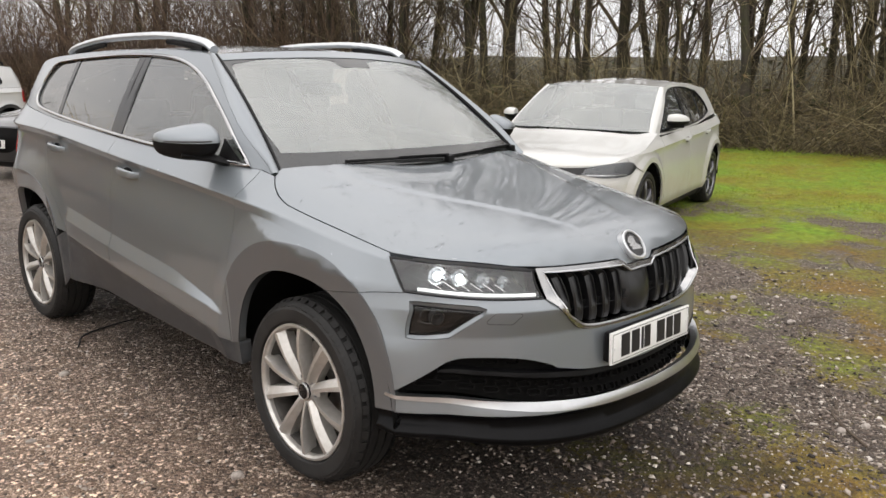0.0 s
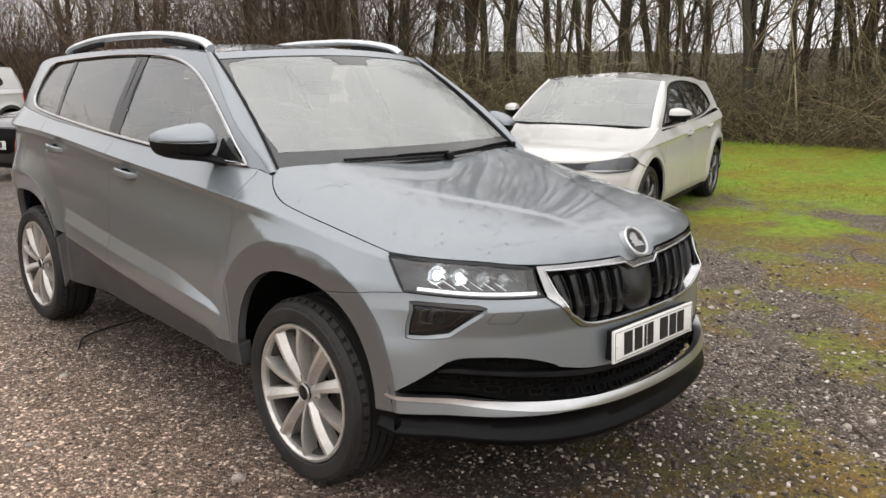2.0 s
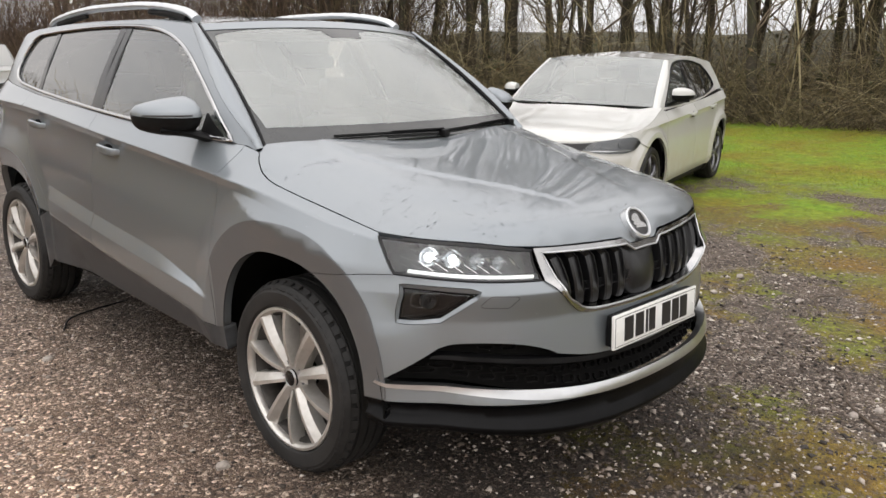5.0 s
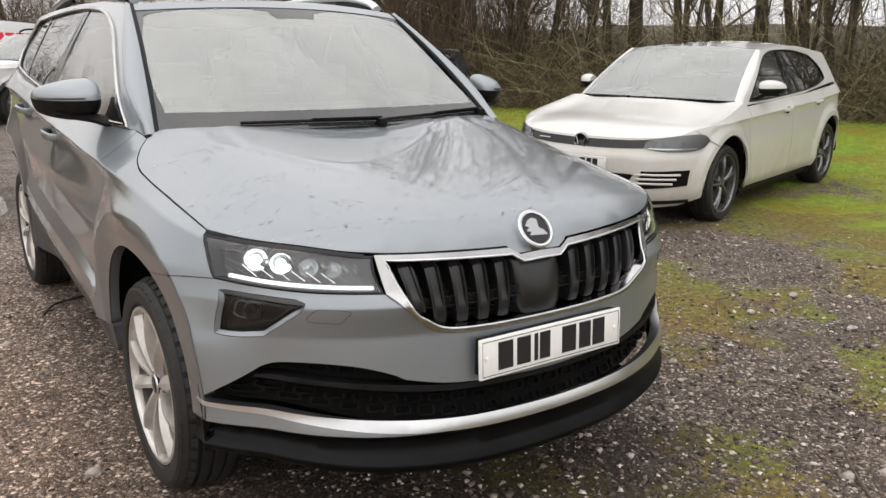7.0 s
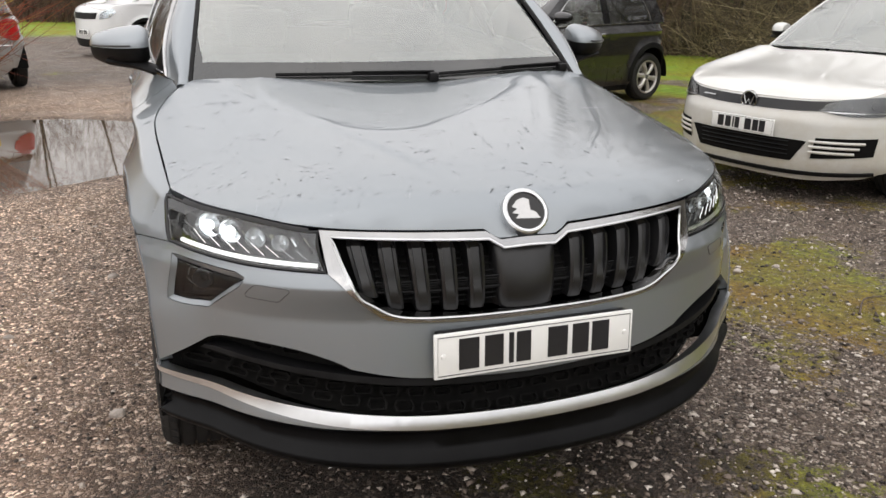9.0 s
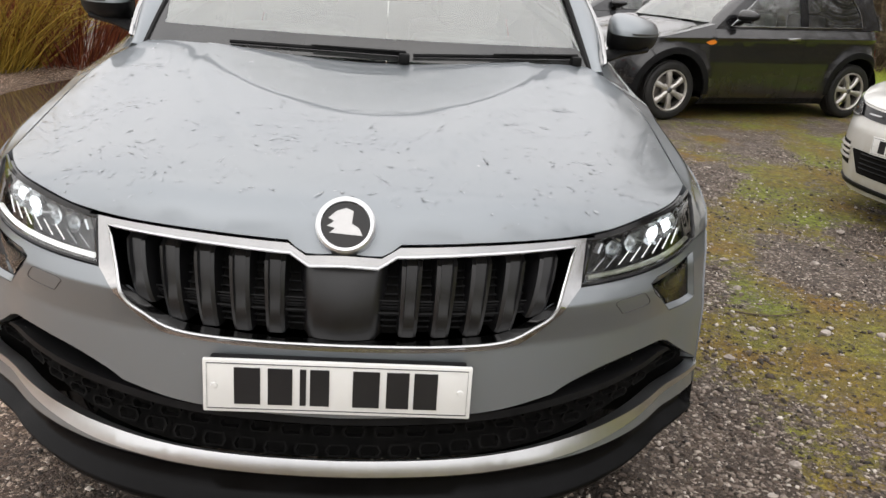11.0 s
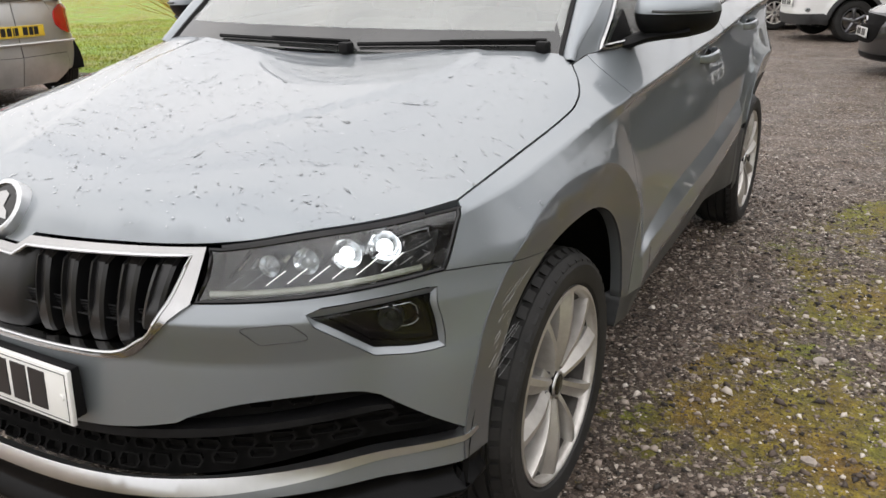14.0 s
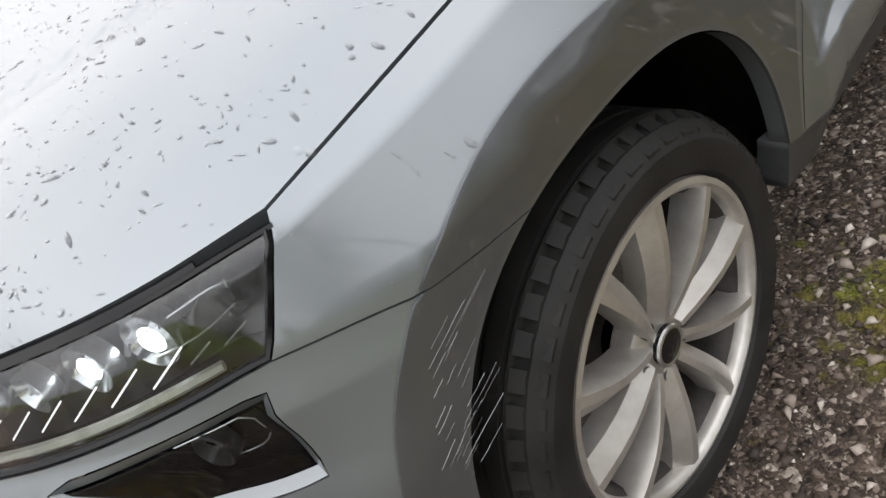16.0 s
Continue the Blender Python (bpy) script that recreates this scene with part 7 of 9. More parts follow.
        e2_ = S.side(np.stack([np.linspace(yb, y_end, 10), np.linspace(belt(yb), float(S.top_line(y_end)), 10)], 1))
        rows = [(sg * (a + (b - a) * t)[0], (a + (b - a) * t)[1], (a + (b - a) * t)[2]) for a, b in zip(e1, e2_) for t in np.linspace(0, 1, 4)]
        f = grid_faces(10, 4)
        attach("rear_pillar", faces_mesh("rear_pillar", rows, f if sg > 0 else [q[::-1] for q in f], True, 80), coat, car)
        top_s, low_s = S.body(np.array([[float(S.s_at_y(y, belt(wb) + 0.02)), belt(wb) + 0.02] for y in np.linspace(yb, S.total - 0.06, 10)])), S.tailglass(np.stack([np.linspace(u, 0, 10), np.zeros(10)], 1))
        rows = [(sg * p[0], p[1], p[2]) for p in (*top_s, *low_s)]
        f = grid_faces(2, 10)
        attach("tail_shelf", faces_mesh("tail_shelf", rows, f if sg > 0 else [q[::-1] for q in f], True, 80), coat, car)
    single("rear_screen", S.tailglass, full, GLASS_DARK, car, skirt=0.005, step=0.15, flip=True)
    ylo, yhi = dl[:, 0].min(), dl[:, 0].max()
    cuts = [ylo] + [c for pair in splits for c in pair] + [yhi]
    for k in range(0, len(cuts) - 1):
        a, b = cuts[k], cuts[k + 1]
        strip = [p for p in dl if a <= p[0] <= b]
        seq = []
        for i in range(len(dl)):
            p, q = dl[i], dl[(i + 1) % len(dl)]
            if a <= p[0] <= b:
                seq.append(tuple(p))
            for c in (a, b):
                if (p[0] - c) * (q[0] - c) < 0:
                    t = (c - p[0]) / (q[0] - p[0])
                    seq.append(tuple(p + (q - p) * t))
        seq = dedup(seq)
        if len(seq) < 4:
            continue
        if k % 2 == 0:
            for ob in both("side_window", S.side, seq, glass_mats[0 if k == 0 else 1], car, offset=-0.004, skirt=0.004, step=0.12):
                ob.visible_shadow = False
        else:
            both("window_pillar", S.side, seq, GLOSS_BLACK, car, offset=-0.001, skirt=0.008, step=0.1)
    cabin(car, S, S.screen_top[1] + 0.30, S.screen_top[1] + 1.05, S.screen_low[2], S.half - 0.24, S.screen_top[2] - 0.02)
    return X, Y


def spokes_of(count, inner, w0, w1, pair=0.0, dish=0.0, ridge=0.008):
    def make(x, rim):
        out = []
        for k in range(count):
            for s in ((-1, 1) if pair else (0,)):
                a = 360 / count * k + 90
                out.append((inner, rim - 0.010, a + 0.35 * pair * s, a + pair * s, w0, w1, x - dish, x - 0.004, 0.035, ridge))
        return out

    return make


def wheels_of(car, S, track, rim, width, make, alloy, face=-0.02, **k):
    for x, y, left in ((track / 2, 0.0, True), (-track / 2, 0.0, False), (track / 2, S.wb, True), (-track / 2, S.wb, False)):
        wheel(car, (x, y, S.R), left, S.R, rim, width, make, alloy, face=face, turn=radians(13 * (y > 0) + 7), detail=False, **k)


def lamp_patch(car, S, outline, name, bed, label="", lens=True, offset=0.006, bulbs=()):
    """A lamp on the skin of a plain car: a bed, its bulbs and a clear cover."""
    for mirror in (False, True):
        sg = -1 if mirror else 1
        h = new(name)
        h.parent = car
        h.empty_display_size = 0.03
        if label:
            h["label"] = label
        o = dedup(outline)
        attach("lamp_bed", patch_mesh("lamp_bed", S.body, o, offset=offset - 0.003, skirt=0.012, step=0.05, mirror=mirror), bed, h)
        for x, z, r, mat in bulbs:
            s = np.array(on_body(S, xz=[(x, z)]))
            p, nrm = Vector(S.body(s)[0]), Vector(normals_of(S.body, s)[0])
            fm = nrm.to_track_quat("X", "Z").to_matrix()
            v, f = lathe([(offset - 0.004, r), (offset + 0.002, r * 0.96), (offset + 0.005, r * 0.6), (offset + 0.005, 0.0)], 20)
            v = [p + fm @ Vector(q) for q in v]
            attach("bulb", faces_mesh("bulb", [(sg * q.x, q.y, q.z) for q in v], f if not mirror else [q[::-1] for q in f]), mat, h)
        if lens:
            ob = attach("lamp_cover", patch_mesh("lamp_cover", S.body, o, offset=offset + 0.006, skirt=0, step=0.05, mirror=mirror), GLASS_LAMP, h)
            ob.visible_shadow = False


def badge_disc(car, S, z, r, mat, y_shift=-0.006, field=None):
    p = S.body(np.array([[0.0, z]]))[0]
    v, f = lathe([(-0.01, r), (0.006, r), (0.009, r * 0.9), (0.006, r * 0.82)], 28)
    attach("badge_ring", faces_mesh("badge_ring", [(y, p[1] + y_shift - x, z + c) for x, y, c in v], [q[::-1] for q in f]), mat, car)
    v, f = lathe([(0.001, r * 0.84), (0.003, 0.0)], 28)
    attach("badge_field", faces_mesh("badge_field", [(y, p[1] + y_shift - x, z + c) for x, y, c in v], [q[::-1] for q in f]), field or GLOSS_BLACK, car)
    for sx in (-1, 1):
        bar = [(sx * r * 0.62, p[1] + y_shift - 0.007, z + r * 0.45), (sx * r * 0.28, p[1] + y_shift - 0.007, z - r * 0.5), (0, p[1] + y_shift - 0.007, z + r * 0.1)]
        v, f = tube(bar, r * 0.09, 6)
        attach("badge_bar", faces_mesh("badge_bar", v, f), mat, car)


def car_pose(front_left, rear_left, track):
    """The pose of a car whose left wheels stand at two places on the ground."""
    fl, rl = Vector((*front_left, 0)), Vector((*rear_left, 0))
    h = (fl - rl).normalized()
    left = Vector((0, 0, 1)).cross(h)
    c = fl - left * track / 2
    z0, z1 = float(rise(*front_left)), float(rise(*rear_left))
    pitch = math.atan2(z1 - z0, (fl - rl).length)
    return Matrix.Translation((c.x, c.y, z0)) @ Matrix.Rotation(math.atan2(left.y, left.x), 4, "Z") @ Matrix.Rotation(pitch, 4, "X")


def build_hatchback(m):
    car = thing("hatchback_car", "white five-door hatchback with dirty flanks and dark wheels", "car", "cars parked on the yard", m)
    belt = lambda y: 0.905 + 0.035 * np.asarray(y) + 0.03 * np.maximum(np.asarray(y) - 2.0, 0)
    S = plain_shell(2.637, 0.86, 0.76, 0.90, 0.17, 0.705, (0.735, 0.40, 0.955), (0.61, 1.10, 1.375), belt, 1.455, ((3.18, 1.02), (2.95, 1.36)), 0.318)
    X, Y = plain_body(car, S, PAINT_WHITE, [(0.57, 0.948), (1.3, 0.975), (2.2, 1.01), (2.62, 1.06), (2.72, 1.10), (2.62, 1.22), (2.40, 1.32), (2.40, 1.32), (1.9, 1.365), (1.38, 1.365), (1.10, 1.31), (0.85, 1.16), (0.57, 0.948)], [(1.42, 1.52), (2.22, 2.26)], (0.42, 1.46, 2.35), trim_line=PLASTIC)
    single("grille", S.body, mirrored(X((0, 0.690), (0.44, 0.700), (0.60, 0.715)) + X((0.56, 0.645), (0.30, 0.632), (0, 0.628))), GLOSS_BLACK, car, "narrow black honeycomb grille", offset=0.004, skirt=0.01, step=0.05)
    lamp_patch(car, S, X((0.50, 0.645), (0.66, 0.618), (0.80, 0.622), (0.845, 0.65), (0.862, 0.70), (0.862, 0.70), (0.83, 0.748), (0.70, 0.736), (0.56, 0.706), (0.50, 0.645)), "headlamp", LAMP_DARK, "dark headlamp with twin lenses", bulbs=((0.64, 0.678, 0.030, LAMP_DARK), (0.76, 0.69, 0.032, LAMP_DARK), (0.64, 0.678, 0.011, CRYSTAL), (0.76, 0.69, 0.012, CRYSTAL)))
    for sg in (1, -1):
        v, f = tube(S.body(np.array(on_body(S, xz=[(x, 0.640 + 0.02 * abs(x - 0.68)) for x in np.linspace(0.55, 0.82, 9)]))) * (sg, 1, 1) - (0, 0.014, 0), 0.004, 5)
        attach("lamp_strip", faces_mesh("lamp_strip", v, f), SATIN, car)
    single("lower_grille", S.body, mirrored(X((0, 0.445), (0.40, 0.445), (0.47, 0.44)) + X((0.38, 0.30), (0, 0.295))), VOID, car, "black lower grille", offset=0.004, skirt=0.01, step=0.05)
    for z in (0.34, 0.37, 0.40, 0.43):
        v, f = tube(S.body(np.array(on_body(S, xz=[(x, z) for x in np.linspace(0, 0.36, 10)]))) - (0, 0.008, 0), 0.004, 4)
        attach("grille_bar", faces_mesh("grille_bar", v, f), PLASTIC, car)
        v, f = tube((S.body(np.array(on_body(S, xz=[(x, z) for x in np.linspace(0, 0.36, 10)]))) - (0, 0.008, 0)) * (-1, 1, 1), 0.004, 4)
        attach("grille_bar", faces_mesh("grille_bar", v, f), PLASTIC, car)
    both("fog_vent", S.body, dedup(X((0.52, 0.47), (0.80, 0.48), (0.80, 0.48), (0.79, 0.36), (0.79, 0.36), (0.50, 0.33), (0.50, 0.33), (0.52, 0.47))), VOID, car, offset=0.004, skirt=0.01, step=0.05)
    for k in range(3):
        z = 0.375 + 0.035 * k
        for sg in (1, -1):
            v, f = tube(S.body(np.array(on_body(S, xz=[(x, z) for x in np.linspace(0.49, 0.72 + 0.02 * k, 8)]))) * (sg, 1, 1) - (0, 0.010, 0), 0.010, 6)
            attach("vent_fin", faces_mesh("vent_fin", v, f), PAINT_WHITE, car)
    single("splitter", S.body, mirrored(X((0, 0.205), (0.45, 0.21), (0.80, 0.225)) + X((0.80, 0.245), (0.45, 0.235), (0, 0.23))), PLASTIC, car, offset=0.012, skirt=0.02, step=0.06)
    badge_disc(car, S, 0.668, 0.066, CHROME, -0.012)
    v, f = tube(S.body(np.array(on_body(S, xz=[(x, 0.668) for x in np.linspace(0.30, 0.42, 5)]))) * (-1, 1, 1) - (0, 0.010, 0), 0.012, 4, 0.5)
    attach("grille_letters", faces_mesh("grille_letters", v, f), CHROME, car)
    plate(car, pose(0, -0.872, 0.505, -2), 0.52, 0.111, UK_BARS, PLATE_WHITE)
    mirror_head(car, (0.80, 0.74, 0.99), 0.03, (0.185, 0.135, 0.14), 0.07, PAINT_WHITE, PLASTIC, 0.0)
    door_handle(car, S, 1.30, 0.85, PAINT_WHITE)
    door_handle(car, S, 2.18, 0.88, PAINT_WHITE)
    wheels_of(car, S, 1.54, 0.235, 0.22, spokes_of(5, 0.04, 0.035, 0.022, 9.0), ALLOY_DARK, -0.012)
    return car


def build_mini(m):
    car = thing("small_hatchback", "black three-door small hatchback with silver wheels", "car", "cars parked on the yard", m)
    belt = lambda y: 0.925 + 0.018 * np.asarray(y)
    S = plain_shell(2.495, 0.76, 0.58, 0.865, 0.17, 0.735, (0.66, 0.50, 0.985), (0.56, 0.98, 1.325), belt, 1.412, ((2.98, 1.00), (2.78, 1.33)), 0.305, soft=2.4, tumble=0.26)
    X, Y = plain_body(car, S, PAINT_BLACK, [(0.70, 0.965), (1.3, 0.975), (2.0, 0.985), (2.60, 1.00), (2.60, 1.00), (2.56, 1.15), (2.46, 1.30), (2.46, 1.30), (1.9, 1.33), (1.35, 1.33), (1.12, 1.29), (0.92, 1.15), (0.70, 0.965)], [(1.62, 1.74)], (0.46, 1.66, 0), clad=PLASTIC)
    ring = line((0, 0.705), (0.24, 0.695), (0.335, 0.655), (0.345, 0.60), (0.315, 0.53), (0.20, 0.505), (0, 0.50), step=0.03)
    q = np.array(mirrored(on_body(S, xz=ring)))
    single("grille", S.body, q, VOID, car, "black grille with chrome ring", offset=0.003, skirt=0.01, step=0.05)
    v, f = tube(ring_line(S.body, q, 0.012), 0.014, 8, 1.0, (0, 0, 1), True)
    attach("grille_ring", faces_mesh("grille_ring", v, f), CHROME, car, "chrome grille ring")
    for z in (0.56, 0.60, 0.64, 0.67):
        for sg in (1, -1):
            v, f = tube(S.body(np.array(on_body(S, xz=[(x, z) for x in np.linspace(0, 0.30, 8)]))) * (sg, 1, 1) - (0, 0.012, 0), 0.006, 6)
            attach("grille_bar", faces_mesh("grille_bar", v, f), CHROME, car)
    oval = [(0.60 + 0.115 * math.cos(a) - 0.03 * math.sin(a), 0.725 + 0.105 * math.sin(a)) for a in np.linspace(0, 2 * math.pi, 24, endpoint=False)]
    lamp_patch(car, S, on_body(S, xz=oval), "headlamp", REFLECTOR, "round chrome-ringed headlamp", bulbs=((0.60, 0.735, 0.045, GLASS_LAMP), (0.585, 0.66, 0.022, LAMP_AMBER)))
    q = np.array(on_body(S, xz=oval))
    for sg in (1, -1):
        v, f = tube(ring_line(S.body, q, 0.010) * (sg, 1, 1), 0.010, 8, 1.0, (0, 0, 1), True)
        attach("headlamp_ring", faces_mesh("headlamp_ring", v, f), CHROME, car)
    lamp_patch(car, S, on_body(S, xz=[(0.62 + 0.04 * math.cos(a), 0.42 + 0.04 * math.sin(a)) for a in np.linspace(0, 2 * math.pi, 16, endpoint=False)]), "fog_lamp", REFLECTOR)
    single("lower_grille", S.body, mirrored(X((0, 0.42), (0.40, 0.42)) + X((0.44, 0.30), (0, 0.29))), VOID, car, offset=0.004, skirt=0.01, step=0.06)
    both("side_repeater", S.body, dedup(Y((0.34, 0.80), (0.44, 0.83), (0.47, 0.80), (0.40, 0.775), (0.34, 0.80))), LAMP_AMBER, car, "amber side repeater", offset=0.008, skirt=0.012, step=0.04)
    plate(car, pose(0, -0.785, 0.52, -2), 0.52, 0.111, UK_BARS, PLATE_WHITE)
    both("tail_lamp", S.body, dedup([(float(S.s_at_y(y, z)), z) for y, z in ((2.86, 0.92), (2.98, 0.93), (3.0, 0.72), (2.88, 0.70))]), LAMP_RED, car, offset=0.01, skirt=0.015, step=0.05)
    mirror_head(car, (0.78, 0.78, 1.01), 0.03, (0.16, 0.13, 0.13), 0.065, PAINT_BLACK, PLASTIC, 0.0)
    door_handle(car, S, 1.50, 0.86, CHROME, 0.16)
    wheels_of(car, S, 1.49, 0.205, 0.19, spokes_of(6, 0.03, 0.05, 0.075), ALLOY, -0.012)
    return car


def build_saloon(m):
    car = thing("dark_hatchback", "dark grey five-door hatchback with black grille", "car", "cars parked on the yard", m)
    belt = lambda y: 0.915 + 0.040 * np.asarray(y)
    S = plain_shell(2.725, 0.95, 0.76, 0.90, 0.17, 0.70, (0.68, 0.55, 0.965), (0.56, 1.30, 1.355), belt, 1.44, ((3.30, 1.06), (2.95, 1.34)), 0.325, soft=2.3)
    X, Y = plain_body(car, S, PAINT_DARK, [(0.95, 0.98), (1.5, 0.995), (2.3, 1.03), (2.62, 1.07), (2.55, 1.18), (2.35, 1.28), (2.35, 1.28), (1.9, 1.335), (1.6, 1.34), (1.35, 1.27), (1.15, 1.15), (0.95, 0.98)], [(1.60, 1.69)], (0.50, 1.62, 2.4))
    single("grille", S.body, mirrored(X((0, 0.685), (0.35, 0.68), (0.46, 0.655)) + X((0.40, 0.44), (0.28, 0.37), (0, 0.36))), VOID, car, "large black mesh grille", offset=0.004, skirt=0.01, step=0.05)
    badge_disc(car, S, 0.60, 0.06, CHROME, -0.012, VOID)
    lamp_patch(car, S, X((0.50, 0.655), (0.66, 0.652), (0.82, 0.685), (0.82, 0.685), (0.80, 0.712), (0.64, 0.695), (0.50, 0.68), (0.50, 0.655)), "headlamp", REFLECTOR, "slim headlamp", bulbs=((0.70, 0.678, 0.018, GLASS_LAMP),))
    single("lower_lip", S.body, mirrored(X((0, 0.19), (0.5, 0.195), (0.84, 0.22)) + X((0.84, 0.28), (0.5, 0.25), (0, 0.245))), PLASTIC, car, offset=0.008, skirt=0.02, step=0.06)
    plate(car, pose(0, -0.962, 0.475, -2), 0.52, 0.111, UK_BARS, PLATE_WHITE)
    mirror_head(car, (0.79, 0.95, 1.0), 0.03, (0.17, 0.12, 0.13), 0.06, PAINT_DARK, PLASTIC, 0.0)
    door_handle(car, S, 1.48, 0.87, PAINT_DARK)
    wheels_of(car, S, 1.56, 0.24, 0.21, spokes_of(5, 0.04, 0.035, 0.025, 10.0), ALLOY_DARK, -0.014)
    return car


def build_offroader(m):
    car = thing("white_crossover", "white five-door crossover with black arch cladding", "car", "cars parked on the yard", m)
    belt = lambda y: 1.085 + 0.02 * np.asarray(y)
    S = plain_shell(2.673, 0.82, 0.80, 0.90, 0.27, 0.93, (0.70, 0.42, 1.125), (0.60, 0.98, 1.565), belt, 1.66, ((3.22, 1.16), (3.08, 1.55)), 0.345, soft=2.9, tumble=0.28)
    X, Y = plain_body(car, S, PAINT_CLEAN, [(0.62, 1.125), (1.2, 1.135), (2.0, 1.15), (2.55, 1.19), (2.70, 1.26), (2.62, 1.42), (2.45, 1.50), (2.45, 1.50), (1.9, 1.535), (1.45, 1.54), (1.15, 1.50), (0.85, 1.32), (0.62, 1.125)], [(1.42, 1.52)], (0.42, 1.46, 2.35), clad=PLASTIC_GREY, trim_line=PLASTIC)
    single("grille", S.body, mirrored(X((0, 0.885), (0.50, 0.885)) + X((0.46, 0.76), (0, 0.75))), PLASTIC, car, "black grille with chrome pieces", offset=0.005, skirt=0.01, step=0.05)
    for z in (0.80, 0.845):
        for k in range(-4, 5):
            part("grille_piece", box_bm((k * 0.09 - 0.03, -0.835, z - 0.010), (k * 0.09 + 0.03, -0.80, z + 0.010), 0.003), CHROME, car)
    lamp_patch(car, S, X((0.52, 0.77), (0.76, 0.785), (0.83, 0.82), (0.83, 0.82), (0.80, 0.90), (0.52, 0.885), (0.52, 0.885), (0.52, 0.77)), "headlamp", REFLECTOR, "clear headlamp", bulbs=((0.68, 0.84, 0.04, GLASS_LAMP),))
    plate(car, pose(0, -0.842, 0.62, -2), 0.52, 0.111, UK_BARS, PLATE_WHITE)
    lamp_patch(car, S, on_body(S, xz=[(0.62 + 0.05 * math.cos(a), 0.52 + 0.035 * math.sin(a)) for a in np.linspace(0, 2 * math.pi, 14, endpoint=False)]), "fog_lamp", REFLECTOR)
    both("tail_lamp", S.body, dedup([(float(S.s_at_y(y, z)), z) for y, z in ((3.08, 1.08), (3.20, 1.09), (3.24, 0.85), (3.10, 0.86))]), LAMP_RED, car, offset=0.012, skirt=0.015, step=0.05)
    for sg in (1, -1):
        v, f = tube(smooth_line([(sg * 0.55, 1.2, 1.60), (sg * 0.55, 1.3, 1.69), (sg * 0.55, 2.0, 1.71), (sg * 0.55, 2.8, 1.67), (sg * 0.55, 2.95, 1.58)], 0.1), 0.018, 8)
        attach("roof_rail", faces_mesh("roof_rail", v, f), PLASTIC, car)
    mirror_head(car, (0.80, 0.68, 1.16), 0.03, (0.18, 0.16, 0.14), 0.08, PLASTIC, PLASTIC, 0.0)
    door_handle(car, S, 1.30, 1.0, PLASTIC)
    door_handle(car, S, 2.15, 1.02, PLASTIC)
    wheels_of(car, S, 1.56, 0.215, 0.21, spokes_of(5, 0.03, 0.06, 0.07), ALLOY_DARK, -0.012)
    return car


def build_van(m):
    car = thing("panel_van", "white panel van with a plain red stripe on its side", "van", "cars parked on the yard", m)
    belt = lambda y: 1.18 + 0.0 * np.asarray(y)
    S = plain_shell(3.10, 0.93, 0.95, 0.975, 0.20, 0.98, (0.80, 0.10, 1.20), (0.76, 0.80, 1.80), belt, 1.96, ((3.98, 1.22), (3.92, 1.86)), 0.34, soft=3.2, tumble=0.10)
    X, Y = plain_body(car, S, PAINT_CLEAN, [(0.32, 1.22), (0.7, 1.22), (1.22, 1.22), (1.22, 1.22), (1.22, 1.70), (1.22, 1.70), (0.86, 1.70), (0.60, 1.50), (0.32, 1.22)], [], (0.20, 1.28, 2.3), clad=PLASTIC, trim_line=PLASTIC)
    single("grille", S.body, mirrored(X((0, 0.90), (0.55, 0.91)) + X((0.50, 0.78), (0, 0.77))), PLASTIC, car, "black grille", offset=0.005, skirt=0.01, step=0.06)
    lamp_patch(car, S, X((0.60, 0.78), (0.80, 0.82), (0.88, 0.92), (0.88, 0.92), (0.82, 1.0), (0.64, 0.92), (0.60, 0.78)), "headlamp", REFLECTOR, "clear headlamp", bulbs=((0.76, 0.90, 0.05, GLASS_LAMP),))
    mirror_head(car, (0.90, 0.42, 1.26), 0.06, (0.16, 0.24, 0.14), 0.12, PLASTIC, PLASTIC, 0.0)
    for k in range(5):
        y = 1.75 + 0.26 * k
        both("sign_block", S.side, dedup([(y, 1.50), (y + 0.21, 1.50), (y + 0.21, 1.68), (y, 1.68)]), RED_PRINT, car, "plain red sign block", offset=0.004, skirt=0.003, step=0.1)
    door_handle(car, S, 1.15, 1.02, PLASTIC)
    plate(car, pose(0, -0.95, 0.50, -2), 0.52, 0.111, UK_BARS, PLATE_WHITE)
    wheels_of(car, S, 1.62, 0.215, 0.21, spokes_of(9, 0.03, 0.045, 0.05), ALLOY, -0.012)
    return car


